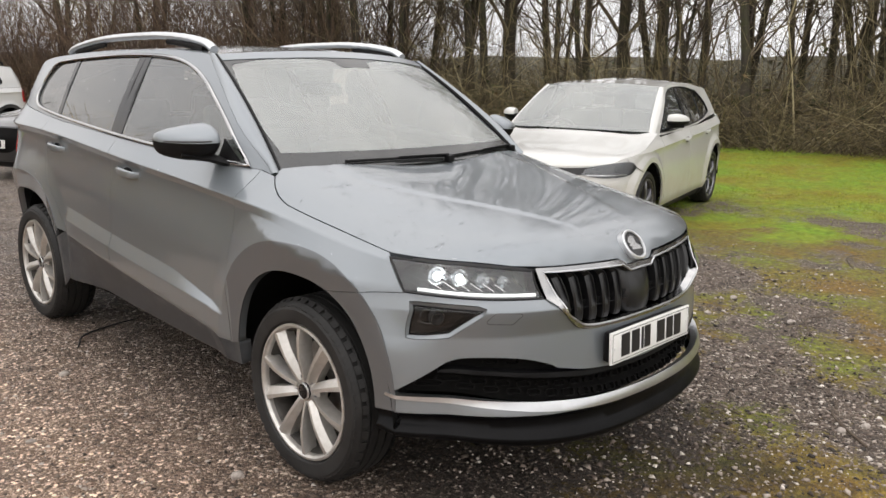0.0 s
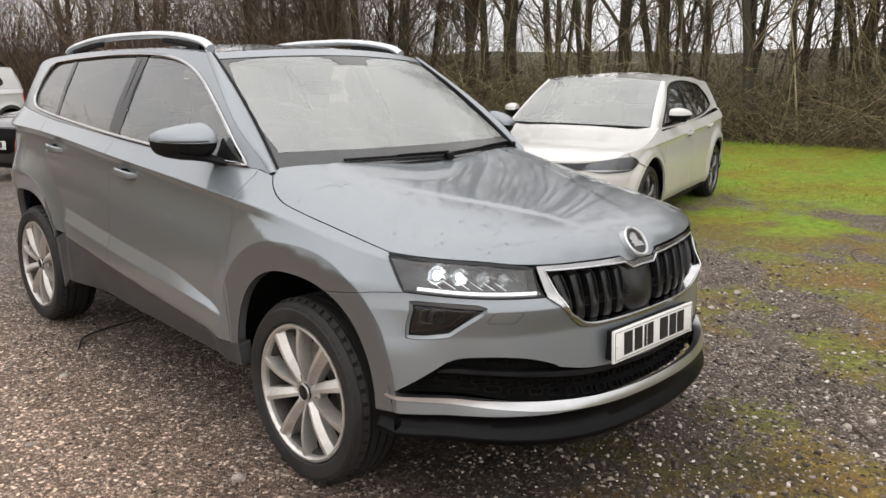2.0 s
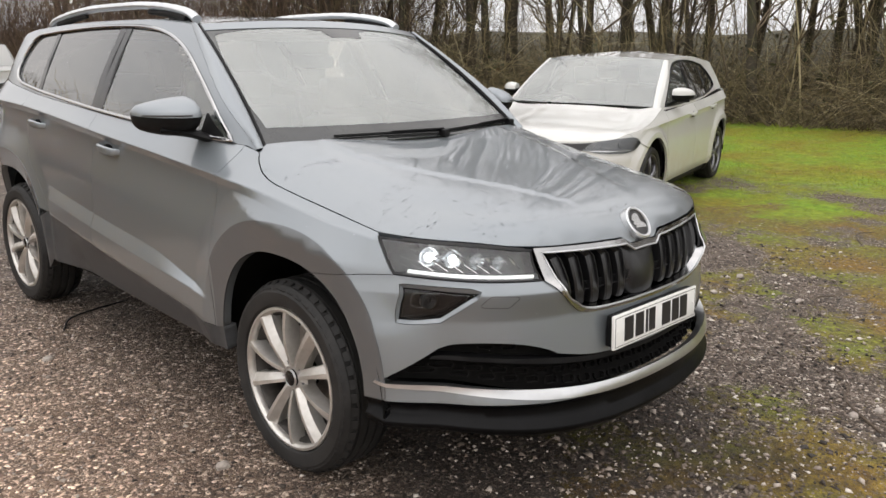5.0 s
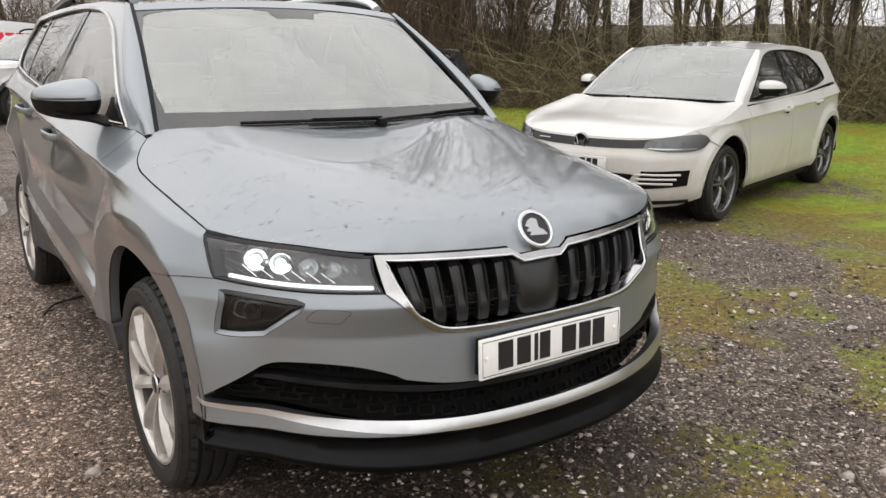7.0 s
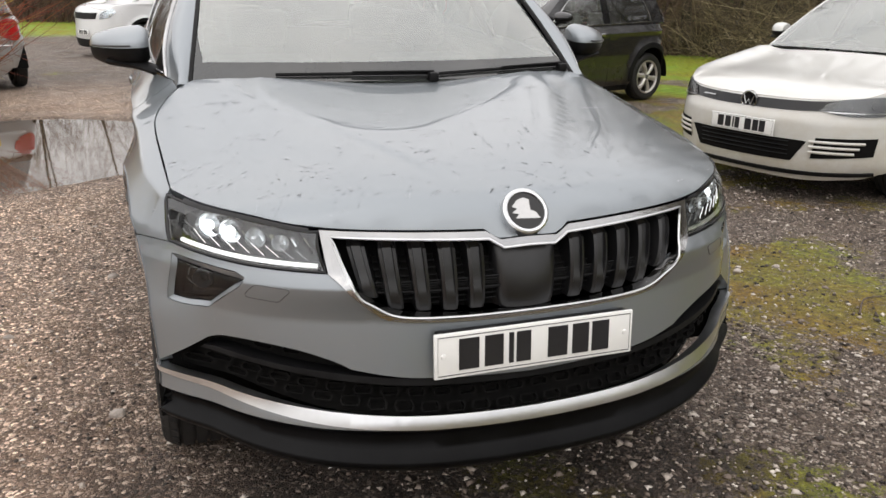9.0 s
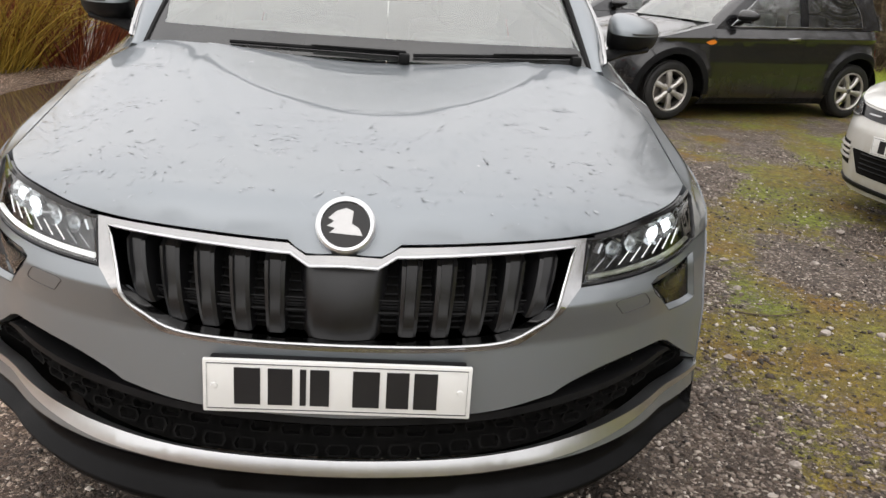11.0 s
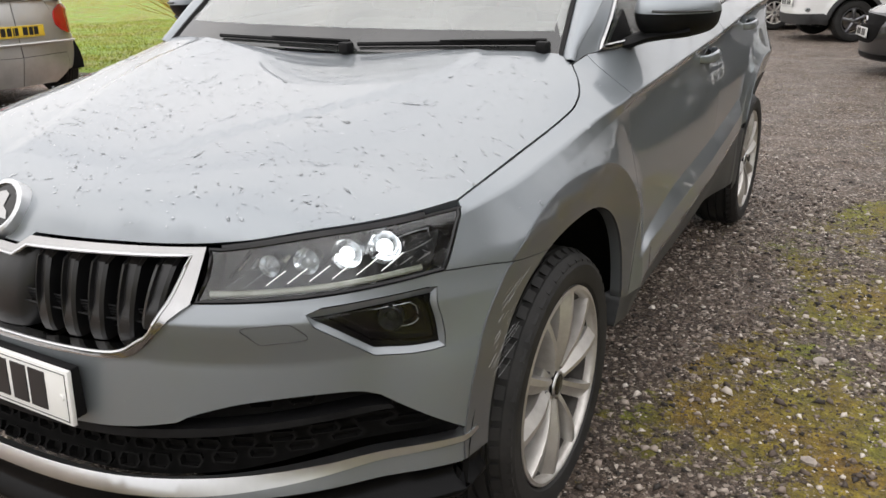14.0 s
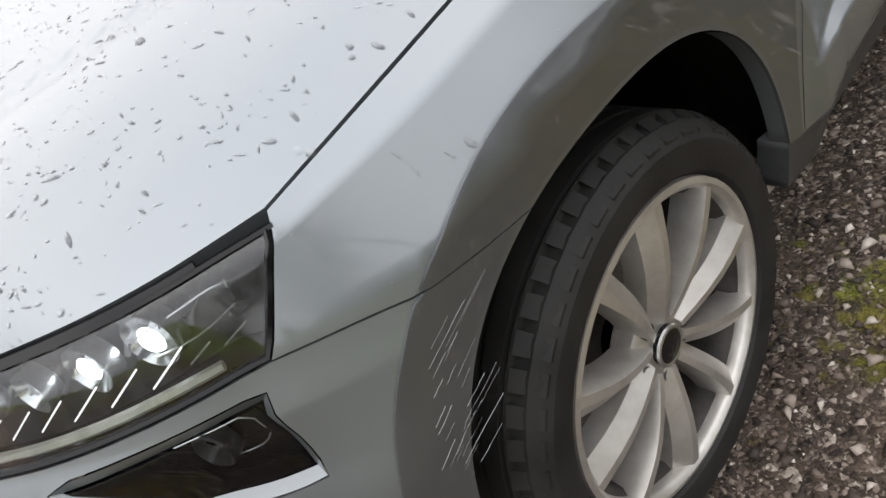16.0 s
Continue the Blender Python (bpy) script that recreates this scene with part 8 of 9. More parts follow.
def build_rounded(m, coat, name, label, lamps):
    car = thing(name, label, "car", "cars parked beside the lawn", m)
    belt = lambda y: 0.935 + 0.02 * np.asarray(y)
    S = plain_shell(2.43, 0.70, 0.58, 0.83, 0.18, 0.76, (0.64, 0.36, 1.02), (0.53, 0.92, 1.42), belt, 1.535, ((2.92, 1.03), (2.72, 1.44)), 0.295, soft=2.2, tumble=0.30)
    X, Y = plain_body(car, S, coat, [(0.58, 0.97), (1.2, 0.985), (1.9, 1.0), (2.25, 1.03), (2.40, 1.10), (2.30, 1.28), (2.15, 1.37), (2.15, 1.37), (1.7, 1.415), (1.35, 1.415), (1.08, 1.36), (0.82, 1.19), (0.58, 0.97)], [(1.35, 1.43)], (0.36, 1.38, 2.15))
    Yo = lambda *p: dedup(line(*[(float(S.s_at_y(y, z)), z) for y, z in p], step=0.03))
    both("tail_lamp", S.body, Yo((2.72, 0.70), (2.70, 0.80), (2.74, 0.92), (2.83, 0.95), (2.91, 0.88), (2.93, 0.76), (2.88, 0.68), (2.80, 0.66), (2.72, 0.70)), lamps, car, "rounded red tail lamp", offset=0.012, skirt=0.02, step=0.03)
    plate(car, pose(0, S.total + 0.012, 0.72, 0, 0, 180), 0.52, 0.111, UK_BARS, PLATE_YELLOW)
    mirror_head(car, (0.74, 0.62, 1.01), 0.03, (0.16, 0.13, 0.13), 0.065, coat, PLASTIC, 0.0)
    v, f = tube([(x, S.total - 0.02 + 0.03 * (1 - (x / 0.6) ** 2), 0.60) for x in np.linspace(-0.6, 0.6, 14)], 0.016, 6, 0.8)
    attach("bumper_moulding", faces_mesh("bumper_moulding", v, f), coat, car)
    wheels_of(car, S, 1.45, 0.19, 0.17, spokes_of(7, 0.03, 0.045, 0.05), ALLOY, -0.012)
    return car


hatchback = build_hatchback(car_pose((4.14, 1.61), (6.70, 2.26), 1.73))
small_car = build_mini(car_pose((2.88, 5.95), (5.22, 6.77), 1.66))
dark_car = build_saloon(car_pose((2.12, 8.90), (4.76, 9.62), 1.74))
white_car = build_offroader(car_pose((0.62, 14.0), (2.98, 15.25), 1.74))
van = build_van(car_pose((-1.0, 16.5), (1.75, 17.9), 1.80))
silver_car = build_rounded(car_pose((-9.12, 2.62), (-6.70, 2.57), 1.62), PAINT_SILVER, "silver_hatchback", "silver rounded small hatchback seen from behind", LAMP_RED)
far_car = build_rounded(car_pose((-5.0, 12.4), (-4.15, 10.1), 1.62), PAINT_SILVER, "silver_hatchback", "silver hatchback parked behind the red bushes", LAMP_RED)

# ---- winter trees, scrub, willow bushes, grass, stones ----
rng = np.random.default_rng(5)


def bark(name, low, high, green):
    m, n, l, b = nodes_of(name)
    t = noise_node(n, l, 7.0, 8.0, 0.75, stretch=(1, 1, 0.25))
    c = ramp_node(n, l, t.outputs["Fac"], [(0.3, low), (0.7, high)])
    mn = noise_node(n, l, 2.3, 5.0, 0.7)
    mf = ramp_node(n, l, mn.outputs["Fac"], [(0.48, (0, 0, 0)), (0.66, (0.8, 0.8, 0.8))])
    mix = n.new("ShaderNodeMix")
    mix.data_type = "RGBA"
    l.new(mf.outputs[0], mix.inputs[0])
    l.new(c.outputs[0], mix.inputs[6])
    mix.inputs[7].default_value = (*green, 1)
    l.new(mix.outputs[2], b.inputs["Base Color"])
    b.inputs["Roughness"].default_value = 0.85
    f = noise_node(n, l, 24.0, 5.0, 0.7, stretch=(1, 1, 0.2))
    bump_node(n, l, b, f.outputs["Fac"], 0.8, 0.02)
    return m


def stems(name, stops):
    m, n, l, b = nodes_of(name)
    g = n.new("ShaderNodeNewGeometry")
    c = ramp_node(n, l, g.outputs["Random Per Island"], stops)
    l.new(c.outputs[0], b.inputs["Base Color"])
    b.inputs["Roughness"].default_value = 0.7
    return m


BARK = bark("grey_bark", (0.018, 0.014, 0.010), (0.075, 0.060, 0.044), (0.050, 0.054, 0.018))
TWIG = stems("bare_twigs", [(0.0, (0.045, 0.030, 0.022)), (0.5, (0.095, 0.068, 0.045)), (1.0, (0.19, 0.145, 0.095))])
SCRUB = stems("bramble_scrub", [(0.0, (0.050, 0.036, 0.020)), (0.4, (0.125, 0.095, 0.050)), (0.75, (0.22, 0.175, 0.090)), (1.0, (0.46, 0.39, 0.23))])
SCRUB_FAR = stems("brown_scrub", [(0.0, (0.050, 0.030, 0.022)), (0.5, (0.110, 0.068, 0.045)), (1.0, (0.19, 0.130, 0.085))])
WILLOW_Y = stems("yellow_willow_stems", [(0.0, (0.22, 0.14, 0.020)), (0.5, (0.46, 0.31, 0.04)), (1.0, (0.70, 0.52, 0.10))])
WILLOW_R = stems("red_dogwood_stems", [(0.0, (0.12, 0.022, 0.014)), (0.5, (0.26, 0.055, 0.022)), (1.0, (0.34, 0.12, 0.04))])
LEAF = stems("bramble_leaves", [(0.0, (0.025, 0.030, 0.010)), (0.45, (0.055, 0.062, 0.016)), (0.8, (0.10, 0.085, 0.028)), (1.0, (0.16, 0.10, 0.045))])
BLADE = stems("grass_blades", [(0.0, (0.13, 0.135, 0.008)), (0.5, (0.235, 0.285, 0.016)), (1.0, (0.43, 0.48, 0.05))])
STONE = stems("gravel_stones", [(0.0, (0.018, 0.014, 0.011)), (0.35, (0.085, 0.062, 0.048)), (0.62, (0.22, 0.172, 0.140)), (0.85, (0.42, 0.36, 0.305)), (1.0, (0.68, 0.62, 0.56))])


def rods(name, base, way, length, radius, bend, segments=4, sides=3, wander=0.12, tip=0.3):
    """Many thin tapering stems in one mesh: each starts at base, sets off along way and bends by bend."""
    n = len(base)
    t = np.linspace(0, 1, segments + 1)
    way = way / np.linalg.norm(way, axis=1, keepdims=True)
    kink = rng.normal(0, wander, (n, segments + 1, 3)) * t[None, :, None]
    pts = base[:, None] + length[:, None, None] * (way[:, None] * t[None, :, None] + bend[:, None] * (t**2)[None, :, None] + kink * 0.5)
    tang = np.gradient(pts, axis=1)
    tang /= np.maximum(np.linalg.norm(tang, axis=2, keepdims=True), 1e-9)
    ref = np.where(np.abs(tang[..., 2:3]) > 0.9, np.array([1.0, 0, 0]), np.array([0, 0, 1.0]))
    a = np.cross(tang, ref)
    a /= np.maximum(np.linalg.norm(a, axis=2, keepdims=True), 1e-9)
    b = np.cross(tang, a)
    r = radius[:, None] * (1 - (1 - tip) * t)[None]
    ang = 2 * np.pi * np.arange(sides) / sides
    ring = pts[:, :, None] + r[:, :, None, None] * (np.cos(ang)[None, None, :, None] * a[:, :, None] + np.sin(ang)[None, None, :, None] * b[:, :, None])
    verts = ring.reshape(-1, 3)
    i, j, k = np.meshgrid(np.arange(n), np.arange(segments), np.arange(sides), indexing="ij")
    o = i * (segments + 1) * sides + j * sides
    faces = np.stack([o + k, o + (k + 1) % sides, o + (k + 1) % sides + sides, o + k + sides], -1).reshape(-1, 4)
    return verts, faces, pts


def raw_mesh(name, verts, faces, smooth=True):
    me = bpy.data.meshes.new(name)
    me.from_pydata(verts.tolist(), [], faces.tolist())
    if smooth:
        me.polygons.foreach_set("use_smooth", [True] * len(me.polygons))
    me.update()
    return me


def tree_parts(seed, height, girth, forks, lean):
    """A bare tree: a trunk that may fork, limbs, branches and twigs, each grown from the one before."""
    r = np.random.default_rng(seed)
    trunk_v, trunk_f, limb_from = [], [], []
    for k in range(forks):
        n = 12
        x, y, z = 0.10 * k, 0.08 * (k % 2), -0.1
        dx, dy = r.normal(0, 0.05) + (lean if k == 0 else -lean * 0.6 + r.normal(0, 0.1)), r.normal(0, 0.07)
        pts, rad = [], []
        for i in range(n + 1):
            pts.append((x, y, z))
            rad.append(girth * (1.25 if i == 0 else 1.0) * (1 - 0.75 * i / n) * (1 if k == 0 else 0.75))
            s = height / n
            dx += r.normal(0, 0.035)
            dy += r.normal(0, 0.035)
            x, y, z = x + dx * s, y + dy * s, z + s
        v, f = tube(pts, 1.0, 9, 1.0, (0.3, 1, 0.1), False, rad)
        o = len(trunk_v)
        trunk_v += v
        trunk_f += [tuple(i + o for i in q) for q in f]
        for i in range(3, n + 1):
            limb_from.append((np.array(pts[i]), rad[i]))
    base, way, length, radius = [], [], [], []
    for p, rad in limb_from:
        for _ in range(2):
            a = r.uniform(0, 2 * np.pi)
            base.append(p)
            way.append((np.cos(a), np.sin(a), r.uniform(0.6, 2.2)))
            length.append(r.uniform(0.22, 0.42) * height * (1.15 - 0.55 * p[2] / height))
            radius.append(max(0.010, rad * r.uniform(0.18, 0.42)))
    base, way, length, radius = map(np.array, (base, way, length, radius))
    bend = np.stack([r.normal(0, 0.25, len(base)), r.normal(0, 0.25, len(base)), r.uniform(-0.1, 0.4, len(base))], 1)
    sets = []
    v, f, pts = rods("limb", base, way, length, radius, bend, 7, 5, 0.11, 0.30)
    sets.append((v, f))
    prev, plen, prad = pts, length, radius
    for count, share, thin, sides, seg in ((6, 0.46, 0.5, 4, 4), (7, 0.50, 0.5, 3, 3)):
        m = len(prev)
        at = r.integers(2, prev.shape[1], (m, count))
        b0 = prev[np.arange(m)[:, None], at].reshape(-1, 3)
        d0 = (prev[np.arange(m)[:, None], at] - prev[np.arange(m)[:, None], at - 1]).reshape(-1, 3)
        d0 /= np.maximum(np.linalg.norm(d0, axis=1, keepdims=True), 1e-9)
        w = d0 + r.normal(0, 0.55, d0.shape) + (0, 0, 0.15)
        ln = np.repeat(plen, count) * share * r.uniform(0.6, 1.25, len(b0))
        rd = np.maximum(np.repeat(prad, count) * thin * 0.75, 0.0035)
        v, f, pts = rods("twig", b0, w, ln, rd, r.normal(0, 0.2, b0.shape), seg, sides, 0.10, 0.4)
        sets.append((v, f))
        prev, plen, prad = pts, ln, rd
    allv, allf, o = [], [], 0
    for v, f in sets:
        allv.append(v)
        allf.append(f + o)
        o += len(v)
    return faces_mesh("trunk", trunk_v, trunk_f, True, 70), raw_mesh("crown", np.concatenate(allv), np.concatenate(allf))


# the wood runs from beside the yard round behind the parked cars
EDGE = [(17.5, -16), (15.2, -5), (13.6, 3), (12.2, 8), (10.3, 12.6), (9.4, 17), (8.0, 24), (3.0, 31), (-8.0, 37), (-26, 40)]
edge_line = smooth_line(EDGE, 0.5)
seg = np.diff(edge_line, axis=0)
along = np.concatenate([[0], np.cumsum(np.linalg.norm(seg, axis=1))])
WOOD = along[-1]


def wood_at(s, out):
    """A place s metres along the edge of the wood and out metres into it."""
    s = np.clip(s, 0, WOOD - 0.01)
    x, y = np.interp(s, along, edge_line[:, 0]), np.interp(s, along, edge_line[:, 1])
    x2, y2 = np.interp(s + 0.5, along, edge_line[:, 0]), np.interp(s + 0.5, along, edge_line[:, 1])
    d = np.stack([x2 - x, y2 - y], -1)
    d /= np.maximum(np.linalg.norm(d, axis=-1, keepdims=True), 1e-9)
    return x + d[..., 1] * out, y - d[..., 0] * out


kinds = []
for k, (h, g, forks, lean) in enumerate(((7.5, 0.12, 1, 0.04), (8.5, 0.15, 2, 0.10), (7.0, 0.09, 3, 0.12), (9.0, 0.13, 1, -0.06), (6.5, 0.10, 2, -0.12), (8.0, 0.13, 2, 0.05))):
    t = thing("tree", "bare winter tree with mossy grey bark", "tree", "trees of the wood")
    tm, cm = tree_parts(40 + k, h, g, forks, lean)
    attach("trunk", tm, BARK, t)
    attach("crown", cm, TWIG, t, "bare brown twigs")
    kinds.append(t)
spots, s = [], 1.0
while s < WOOD - 1:
    spots.append((s, rng.uniform(0.4, 4.6)))
    s += rng.uniform(0.34, 0.76) if s < 34 else rng.uniform(1.3, 2.4)
for i, (s, out) in enumerate(spots):
    x, y = wood_at(np.array(s), out)
    m = pose(float(x), float(y), float(rise(x, y)) - 0.05, 0, 0, rng.uniform(0, 360))
    if i < len(kinds):
        kinds[i].matrix_basis = m @ Matrix.Scale(rng.uniform(0.85, 1.1), 4)
    else:
        ob = copy_thing(kinds[int(rng.integers(0, len(kinds)))], m)
        ob.scale = [rng.uniform(0.8, 1.15)] * 3

n = 30000
s = rng.uniform(0, 42, n)
bx, by = wood_at(s, rng.uniform(-0.2, 4.5, n))
base = np.stack([bx, by, rise(bx, by) - 0.03], 1)
a = rng.uniform(0, 2 * np.pi, n)
way = np.stack([np.cos(a) * 0.7, np.sin(a) * 0.7, rng.uniform(0.3, 1.2, n)], 1)
length = rng.gamma(3.0, 0.52, n) + 0.5
bend = np.stack([rng.normal(0, 0.3, n), rng.normal(0, 0.3, n), -rng.uniform(0.0, 0.75, n)], 1)
v, f, _ = rods("undergrowth", base, way, length, rng.uniform(0.003, 0.010, n), bend, 5, 3, 0.10)
tagged(attach("undergrowth", raw_mesh("undergrowth", v, f), SCRUB), "tangled bare bramble and hazel scrub under the trees", "undergrowth", kind="stuff")
n = 16000
s = rng.uniform(30, WOOD, n)
bx, by = wood_at(s, rng.uniform(-1.5, 4.5, n))
base = np.stack([bx, by, rise(bx, by) - 0.03], 1)
a = rng.uniform(0, 2 * np.pi, n)
way = np.stack([np.cos(a) * 0.45, np.sin(a) * 0.45, rng.uniform(0.6, 1.2, n)], 1)
v, f, _ = rods("brown_thicket", base, way, rng.gamma(5.0, 0.55, n) + 0.8, rng.uniform(0.006, 0.016, n), rng.normal(0, 0.25, (n, 3)), 4, 3, 0.12)
tagged(attach("thicket", raw_mesh("thicket", v, f), SCRUB_FAR), "dense brown leafless thicket behind the yard", "thicket", kind="stuff")


# slender saplings between the trees, with fine side twigs
n = 620
s = rng.uniform(0, 44, n)
bx, by = wood_at(s, rng.uniform(0.3, 5.0, n))
base = np.stack([bx, by, rise(bx, by) - 0.03], 1)
a = rng.uniform(0, 2 * np.pi, n)
way = np.stack([np.cos(a) * 0.22, np.sin(a) * 0.22, np.ones(n)], 1)
tall = rng.uniform(2.5, 6.5, n)
v, f, pts = rods("sapling", base, way, tall, rng.uniform(0.008, 0.026, n), rng.normal(0, 0.10, (n, 3)), 7, 4, 0.06)
m = 22 * n
pick_one, at = rng.integers(0, n, m), rng.integers(2, 8, m)
way = pts[pick_one, at] - pts[pick_one, at - 1]
way = way / np.linalg.norm(way, axis=1, keepdims=True) + rng.normal(0, 0.8, (m, 3))
v2, f2, _ = rods("sapling", pts[pick_one, at], way, tall[pick_one] * rng.uniform(0.10, 0.30, m), rng.uniform(0.0025, 0.006, m), rng.normal(0, 0.3, (m, 3)), 4, 3, 0.14)
tagged(attach("saplings", raw_mesh("saplings", np.concatenate([v, v2]), np.concatenate([f, f2 + len(v)])), SCRUB), "slender bare saplings with fine twigs in the wood", "saplings", kind="stuff")


def leaves(name, n, sampler, size, mat, label, category, flat=0.6):
    c = sampler(n)
    u = rng.normal(0, 1, (n, 3)) * (1, 1, flat)
    u /= np.linalg.norm(u, axis=1, keepdims=True)
    w = np.cross(u, rng.normal(0, 1, (n, 3)))
    w /= np.linalg.norm(w, axis=1, keepdims=True)
    k = (size * rng.uniform(0.5, 1.4, n))[:, None]
    v = np.stack([c - u * k, c + w * k * 0.45, c + u * k, c - w * k * 0.45], 1).reshape(-1, 3)
    f = np.arange(4 * n).reshape(-1, 4)
    tagged(attach(name, raw_mesh(name, v, f, False), mat), label, category, kind="stuff")


def low_cover(n):
    s = rng.uniform(0, 40, n)
    x, y = wood_at(s, rng.uniform(0.2, 5.5, n))
    return np.stack([x, y, rise(x, y) + rng.gamma(1.6, 0.28, n)], 1)


leaves("bramble_cover", 26000, low_cover, 0.06, LEAF, "dark green ivy and bramble leaves on the wood floor", "brambles")

# far hedge and rising field behind the wood
FIELD = surface("far_field", (0.030, 0.026, 0.014), (0.075, 0.066, 0.032), 1.5, (0.85, 0.95))
fx = np.linspace(0, WOOD, 120)
rows = []
for out, h in ((5.5, 0.3), (7.0, 1.2), (9.0, 1.75), (14.0, 1.9), (40.0, 2.4)):
    x, y = wood_at(fx, out)
    for i in range(120):
        rows.append((x[i], y[i], float(rise(x[i], y[i])) + h + (0.35 * noise.noise(Vector((x[i] * 0.4, y[i] * 0.4, out))) if out < 20 else 0)))
tagged(attach("far_hedge", faces_mesh("far_hedge", rows, grid_faces(5, 120)), FIELD), "dark overgrown bank and field behind the wood", kind="structure")


# willow and dogwood bushes by the lawn
def bush(name, x, y, n, spread, height, mat, label, seed):
    r = np.random.default_rng(seed)
    a = r.uniform(0, 2 * np.pi, n)
    q = np.sqrt(r.uniform(0, 1, n)) * spread
    bx, by = x + q * np.cos(a), y + q * np.sin(a)
    base = np.stack([bx, by, rise(bx, by) - 0.02], 1)
    out = np.stack([np.cos(a), np.sin(a), 0 * a], 1)
    way = out * (0.25 + 0.5 * (q / spread))[:, None] + r.normal(0, 0.13, (n, 3)) + (0, 0, 1.0)
    v, f, pts = rods(name, base, way, height * r.uniform(0.55, 1.1, n), r.uniform(0.004, 0.009, n), out * 0.22 + r.normal(0, 0.12, (n, 3)), 5, 3, 0.06)
    m = 3 * n
    pick = r.integers(0, n, m)
    at = r.integers(2, 6, m)
    b0 = pts[pick, at]
    w0 = pts[pick, at] - pts[pick, at - 1]
    w0 = w0 / np.linalg.norm(w0, axis=1, keepdims=True) + r.normal(0, 0.5, (m, 3))
    v2, f2, _ = rods(name, b0, w0, height * r.uniform(0.12, 0.35, m), np.full(m, 0.003), r.normal(0, 0.2, (m, 3)), 3, 3, 0.08)
    root = thing(name, label, "bush")
    tagged(attach("branch", raw_mesh("branch", v, f), mat, root), kind="stuff")
    tagged(attach("twig", raw_mesh("twig", v2, f2), mat, root), kind="stuff")


bush("willow_bush", -6.1, 7.4, 900, 0.9, 2.7, WILLOW_Y, "yellow-stemmed leafless willow bush on the lawn", 1)
bush("willow_bush", -4.6, 6.9, 800, 0.75, 2.4, WILLOW_Y, "yellow and orange stemmed willow bush", 2)
bush("dogwood_bush", -3.7, 7.6, 420, 0.65, 1.8, WILLOW_R, "red-stemmed dogwood bush at the yard's edge", 3)
bush("dogwood_bush", -9.6, 11.6, 260, 0.8, 1.5, WILLOW_R, "dull red dogwood bush behind the lawn", 4)


def tuft_points(n, box, want):
    x, y = rng.uniform(box[0], box[1], 3 * n), rng.uniform(box[2], box[3], 3 * n)
    keep = want(x, y) > rng.uniform(0, 1, 3 * n)
    return x[keep][:n], y[keep][:n]


def blades(name, x, y, size, label, mat):
    n = len(x)
    a = rng.uniform(0, 2 * np.pi, n)
    h = size * rng.uniform(0.5, 1.4, n)
    b = np.stack([x, y, rise(x, y) - 0.005], 1)
    side = np.stack([np.cos(a), np.sin(a), 0 * a], 1) * (0.004 + 0.06 * h)[:, None]
    lean = np.stack([rng.normal(0, 0.5, n) * h, rng.normal(0, 0.5, n) * h, h], 1)
    v = np.stack([b - side, b + side, b + lean], 1).reshape(-1, 3)
    tagged(attach(name, raw_mesh(name, v, np.arange(3 * n).reshape(-1, 3), False), mat), label, "grass", kind="stuff")


gx, gy = tuft_points(60000, (5.0, 14.0, -9.0, 13.0), lambda x, y: soft01((x - 5.3 + 0.10 * y - 0.35 * np.maximum(y - 4, 0)) / 1.6))
blades("verge_grass", gx, gy, 0.026, "short bright green verge grass below the wood", BLADE)
gx, gy = tuft_points(30000, (-15.0, -4.0, 4.5, 13.0), lawn)
blades("lawn_grass", gx, gy, 0.032, "bright mossy green lawn grass", BLADE)


# loose stones of the gravel
def stones(name, x, y, size, label):
    n = len(x)
    dirs = np.array([(1, 0, 0), (-0.5, 0.87, 0), (-0.5, -0.87, 0), (0.45, 0.3, 0.75), (-0.5, 0.1, 0.8), (0.1, -0.5, 0.7), (0, 0, -0.4)], float)
    tri = np.array([(0, 1, 3), (1, 4, 3), (1, 2, 4), (2, 5, 4), (2, 0, 5), (0, 3, 5), (3, 4, 5), (0, 6, 1), (1, 6, 2), (2, 6, 0)])
    a = rng.uniform(0, 2 * np.pi, n)
    c, s = np.cos(a), np.sin(a)
    shape = dirs[None] * (1 + rng.normal(0, 0.22, (n, 7, 3)))
    shape *= np.stack([size * rng.uniform(0.8, 1.6, n), size, size * rng.uniform(0.5, 0.9, n)], 1)[:, None]
    rot = np.stack([shape[..., 0] * c[:, None] - shape[..., 1] * s[:, None], shape[..., 0] * s[:, None] + shape[..., 1] * c[:, None], shape[..., 2]], -1)
    v = rot + np.stack([x, y, rise(x, y) + 0.1 * size], 1)[:, None]
    f = (tri[None] + 7 * np.arange(n)[:, None, None]).reshape(-1, 3)
    tagged(attach(name, raw_mesh(name, v.reshape(-1, 3), f, True), STONE), label, "gravel", kind="stuff")


n = 120000
x, y = rng.uniform(-3.6, 4.6, n), rng.uniform(-3.0, 4.5, n)
keep = (puddle(x, y) < 0.05) & (rng.uniform(0, 1, n) < 1 - 0.45 * soft01(-x / 0.6)) & (rng.uniform(0, 1, n) < 0.35 + 0.65 * soft01(2.2 - np.hypot(x, (y - 0.5) * 0.5)))
stones("gravel_stones", x[keep], y[keep], np.minimum(rng.gamma(1.8, 0.0024, keep.sum()) + 0.0018, 0.018) * (1 - 0.25 * soft01(-x[keep] / 0.5)), "loose pale and dark gravel stones on the yard")


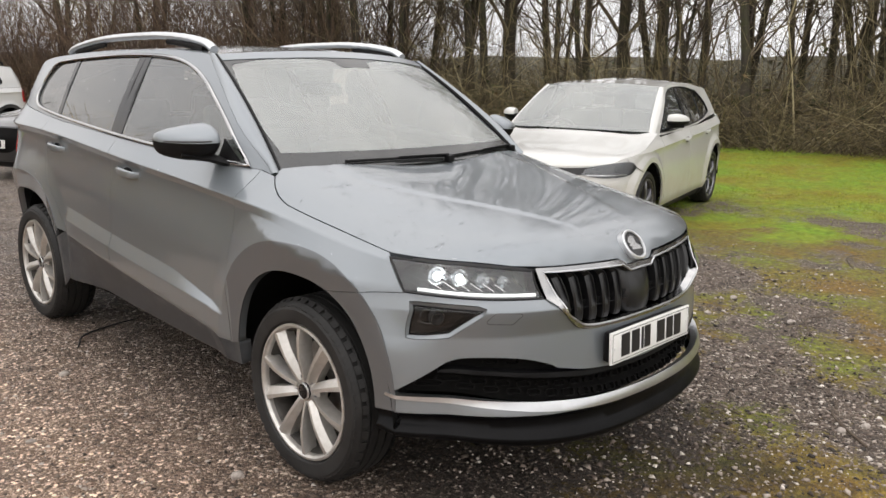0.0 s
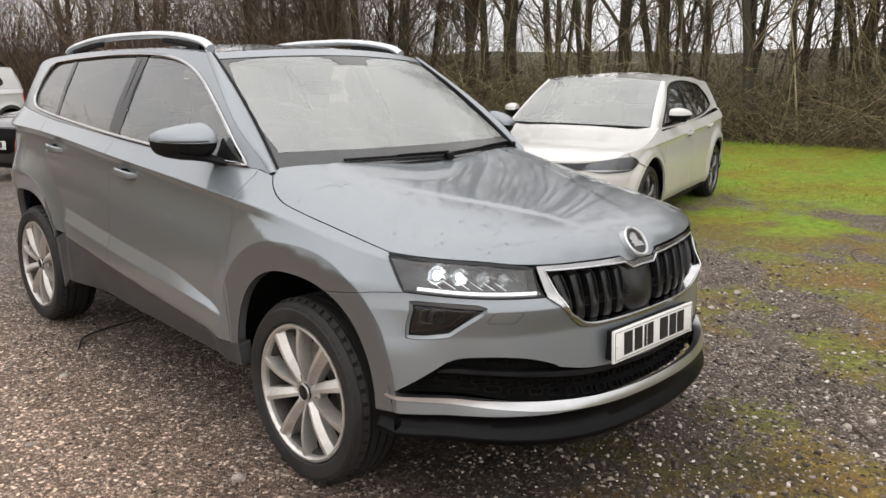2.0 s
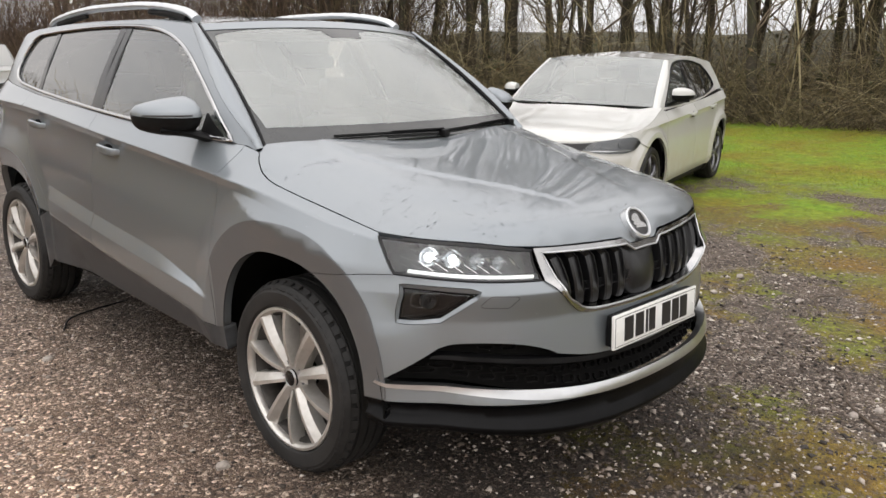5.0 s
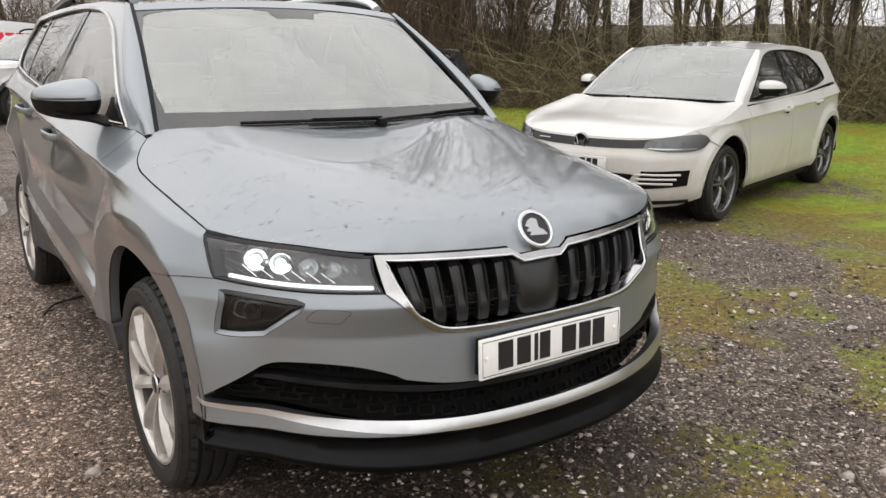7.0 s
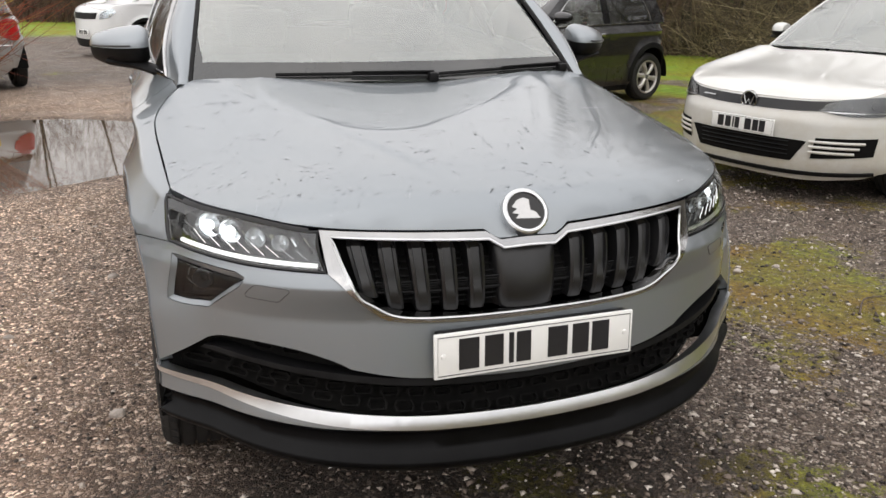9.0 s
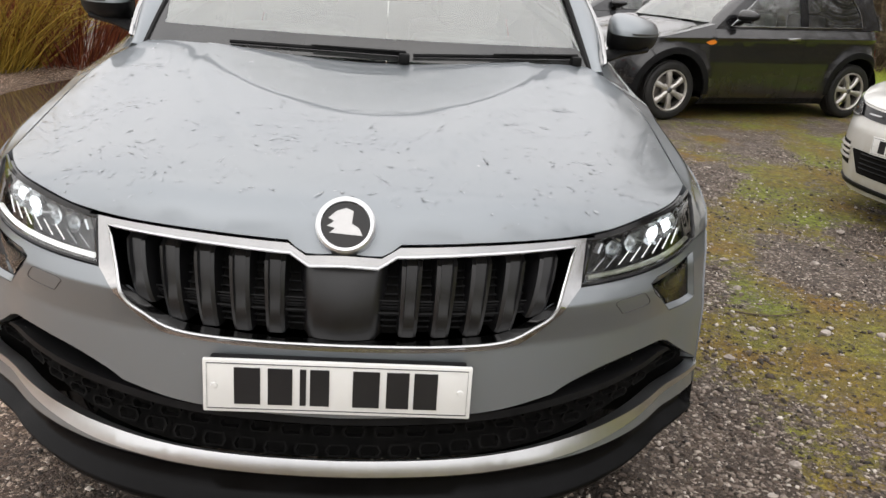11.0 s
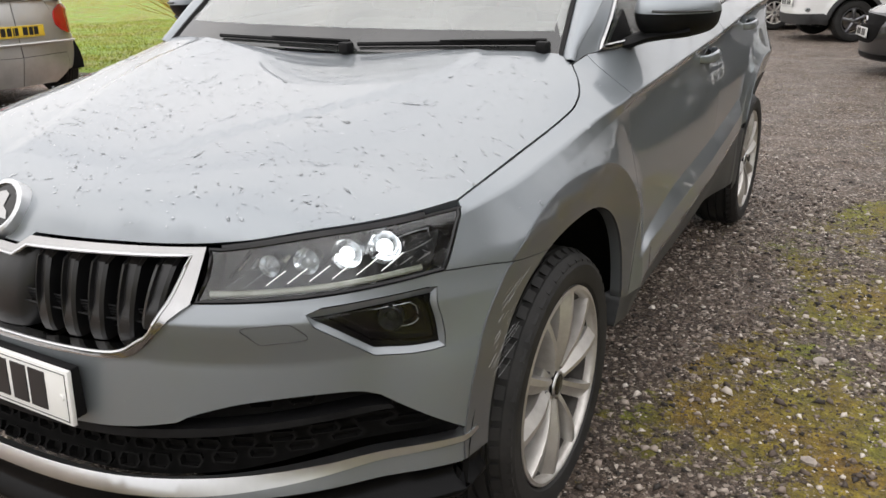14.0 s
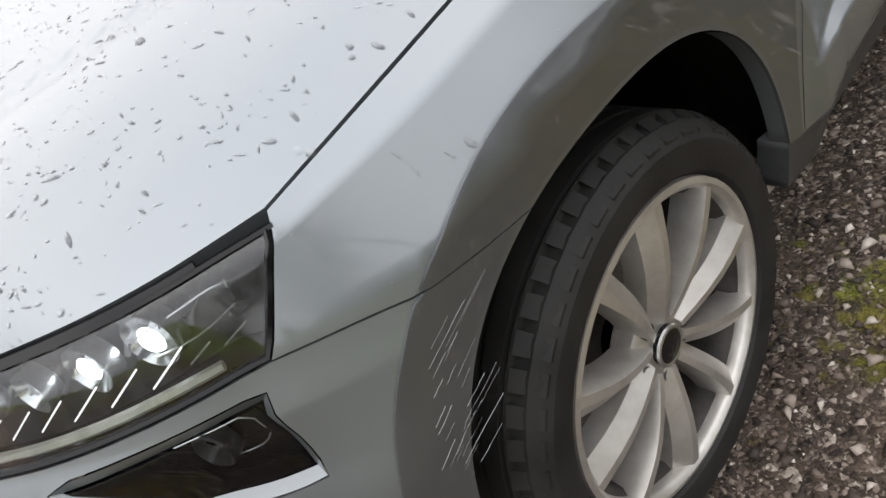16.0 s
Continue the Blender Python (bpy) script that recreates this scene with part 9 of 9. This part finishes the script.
# fallen twigs, a length of hose and a few larger stones on the yard
STICK = surface("dead_stick", (0.045, 0.030, 0.020), (0.13, 0.095, 0.065), 30.0, (0.7, 0.9), 0.0, 0.4, 0.003, fine=200)
HOSE = surface("black_hose", (0.008, 0.008, 0.008), (0.02, 0.02, 0.02), 20.0, (0.4, 0.6))


def fallen(name, label, category, points, radius, material, taper=0.4):
    pts = smooth_line([(x, y, float(rise(x, y)) + radius * 0.8 + dz) for x, y, dz in points], 0.03)
    n = len(pts)
    v, f = tube(pts, radius, 6, 1.0, (0, 0, 1), False, [1 - (1 - taper) * k / (n - 1) for k in range(n)])
    ob = attach(name, faces_mesh(name, v, f), material)
    tagged(ob, label, category, "litter on the gravel")
    return ob


fallen("hose", "thin black hose lying on the gravel behind the car", "hose", [(-0.90, 1.98, 0), (-0.82, 2.11, 0.01), (-0.66, 2.20, 0.004), (-0.44, 2.26, 0)], 0.006, HOSE, 0.7)
for pts, r in (
    ([(0.95, -1.35, 0), (1.15, -1.15, 0.01), (1.38, -1.08, 0.0), (1.62, -0.86, 0.004)], 0.006),
    ([(1.32, -1.55, 0), (1.34, -1.38, 0.012), (1.42, -1.22, 0.0)], 0.008),
    ([(2.30, -0.62, 0), (2.55, -0.50, 0.02), (2.80, -0.55, 0.004), (3.1, -0.42, 0)], 0.007),
    ([(2.1, 0.10, 0), (2.25, 0.22, 0.01), (2.40, 0.24, 0)], 0.006),
    ([(1.62, 0.95, 0), (1.78, 0.90, 0.008), (1.98, 0.98, 0)], 0.004),
    ([(2.9, -1.3, 0), (3.1, -1.1, 0.012), (3.35, -1.12, 0)], 0.006),
    ([(4.3, -0.2, 0), (4.6, -0.05, 0.03), (4.95, -0.1, 0.01)], 0.006),
):
    fallen("fallen_twig", "short dead brown twig on the mossy gravel", "twig", pts, r, STICK)
pick = np.random.default_rng(77)
PEBBLE = surface("pale_stone", (0.20, 0.165, 0.14), (0.48, 0.43, 0.38), 25.0, (0.6, 0.85), 0.0, 0.3, 0.004, fine=120)
for k in range(40):
    x, y = pick.uniform(0.8, 3.2), pick.uniform(-1.8, 2.6)
    if k < 12:
        x, y = pick.uniform(-2.6, -1.0), pick.uniform(-0.8, 2.4)
    r = pick.uniform(0.012, 0.026)
    rows = []
    for i in range(4):
        a0 = math.pi * (0.12 + 0.76 * i / 3)
        for j in range(7):
            b0 = 2 * math.pi * j / 7
            w = r * pick.uniform(0.8, 1.15)
            rows.append((x + w * 1.3 * math.sin(a0) * math.cos(b0), y + w * math.sin(a0) * math.sin(b0), float(rise(x, y)) + 0.25 * r + w * 0.6 * math.cos(a0)))
    f = grid_faces(4, 7, True) + [tuple(range(6, -1, -1)), tuple(range(21, 28))]
    tagged(attach("stone", faces_mesh("stone", rows, f, True, 50), PEBBLE), "pale loose stone lying on the gravel", "stone", "loose stones")
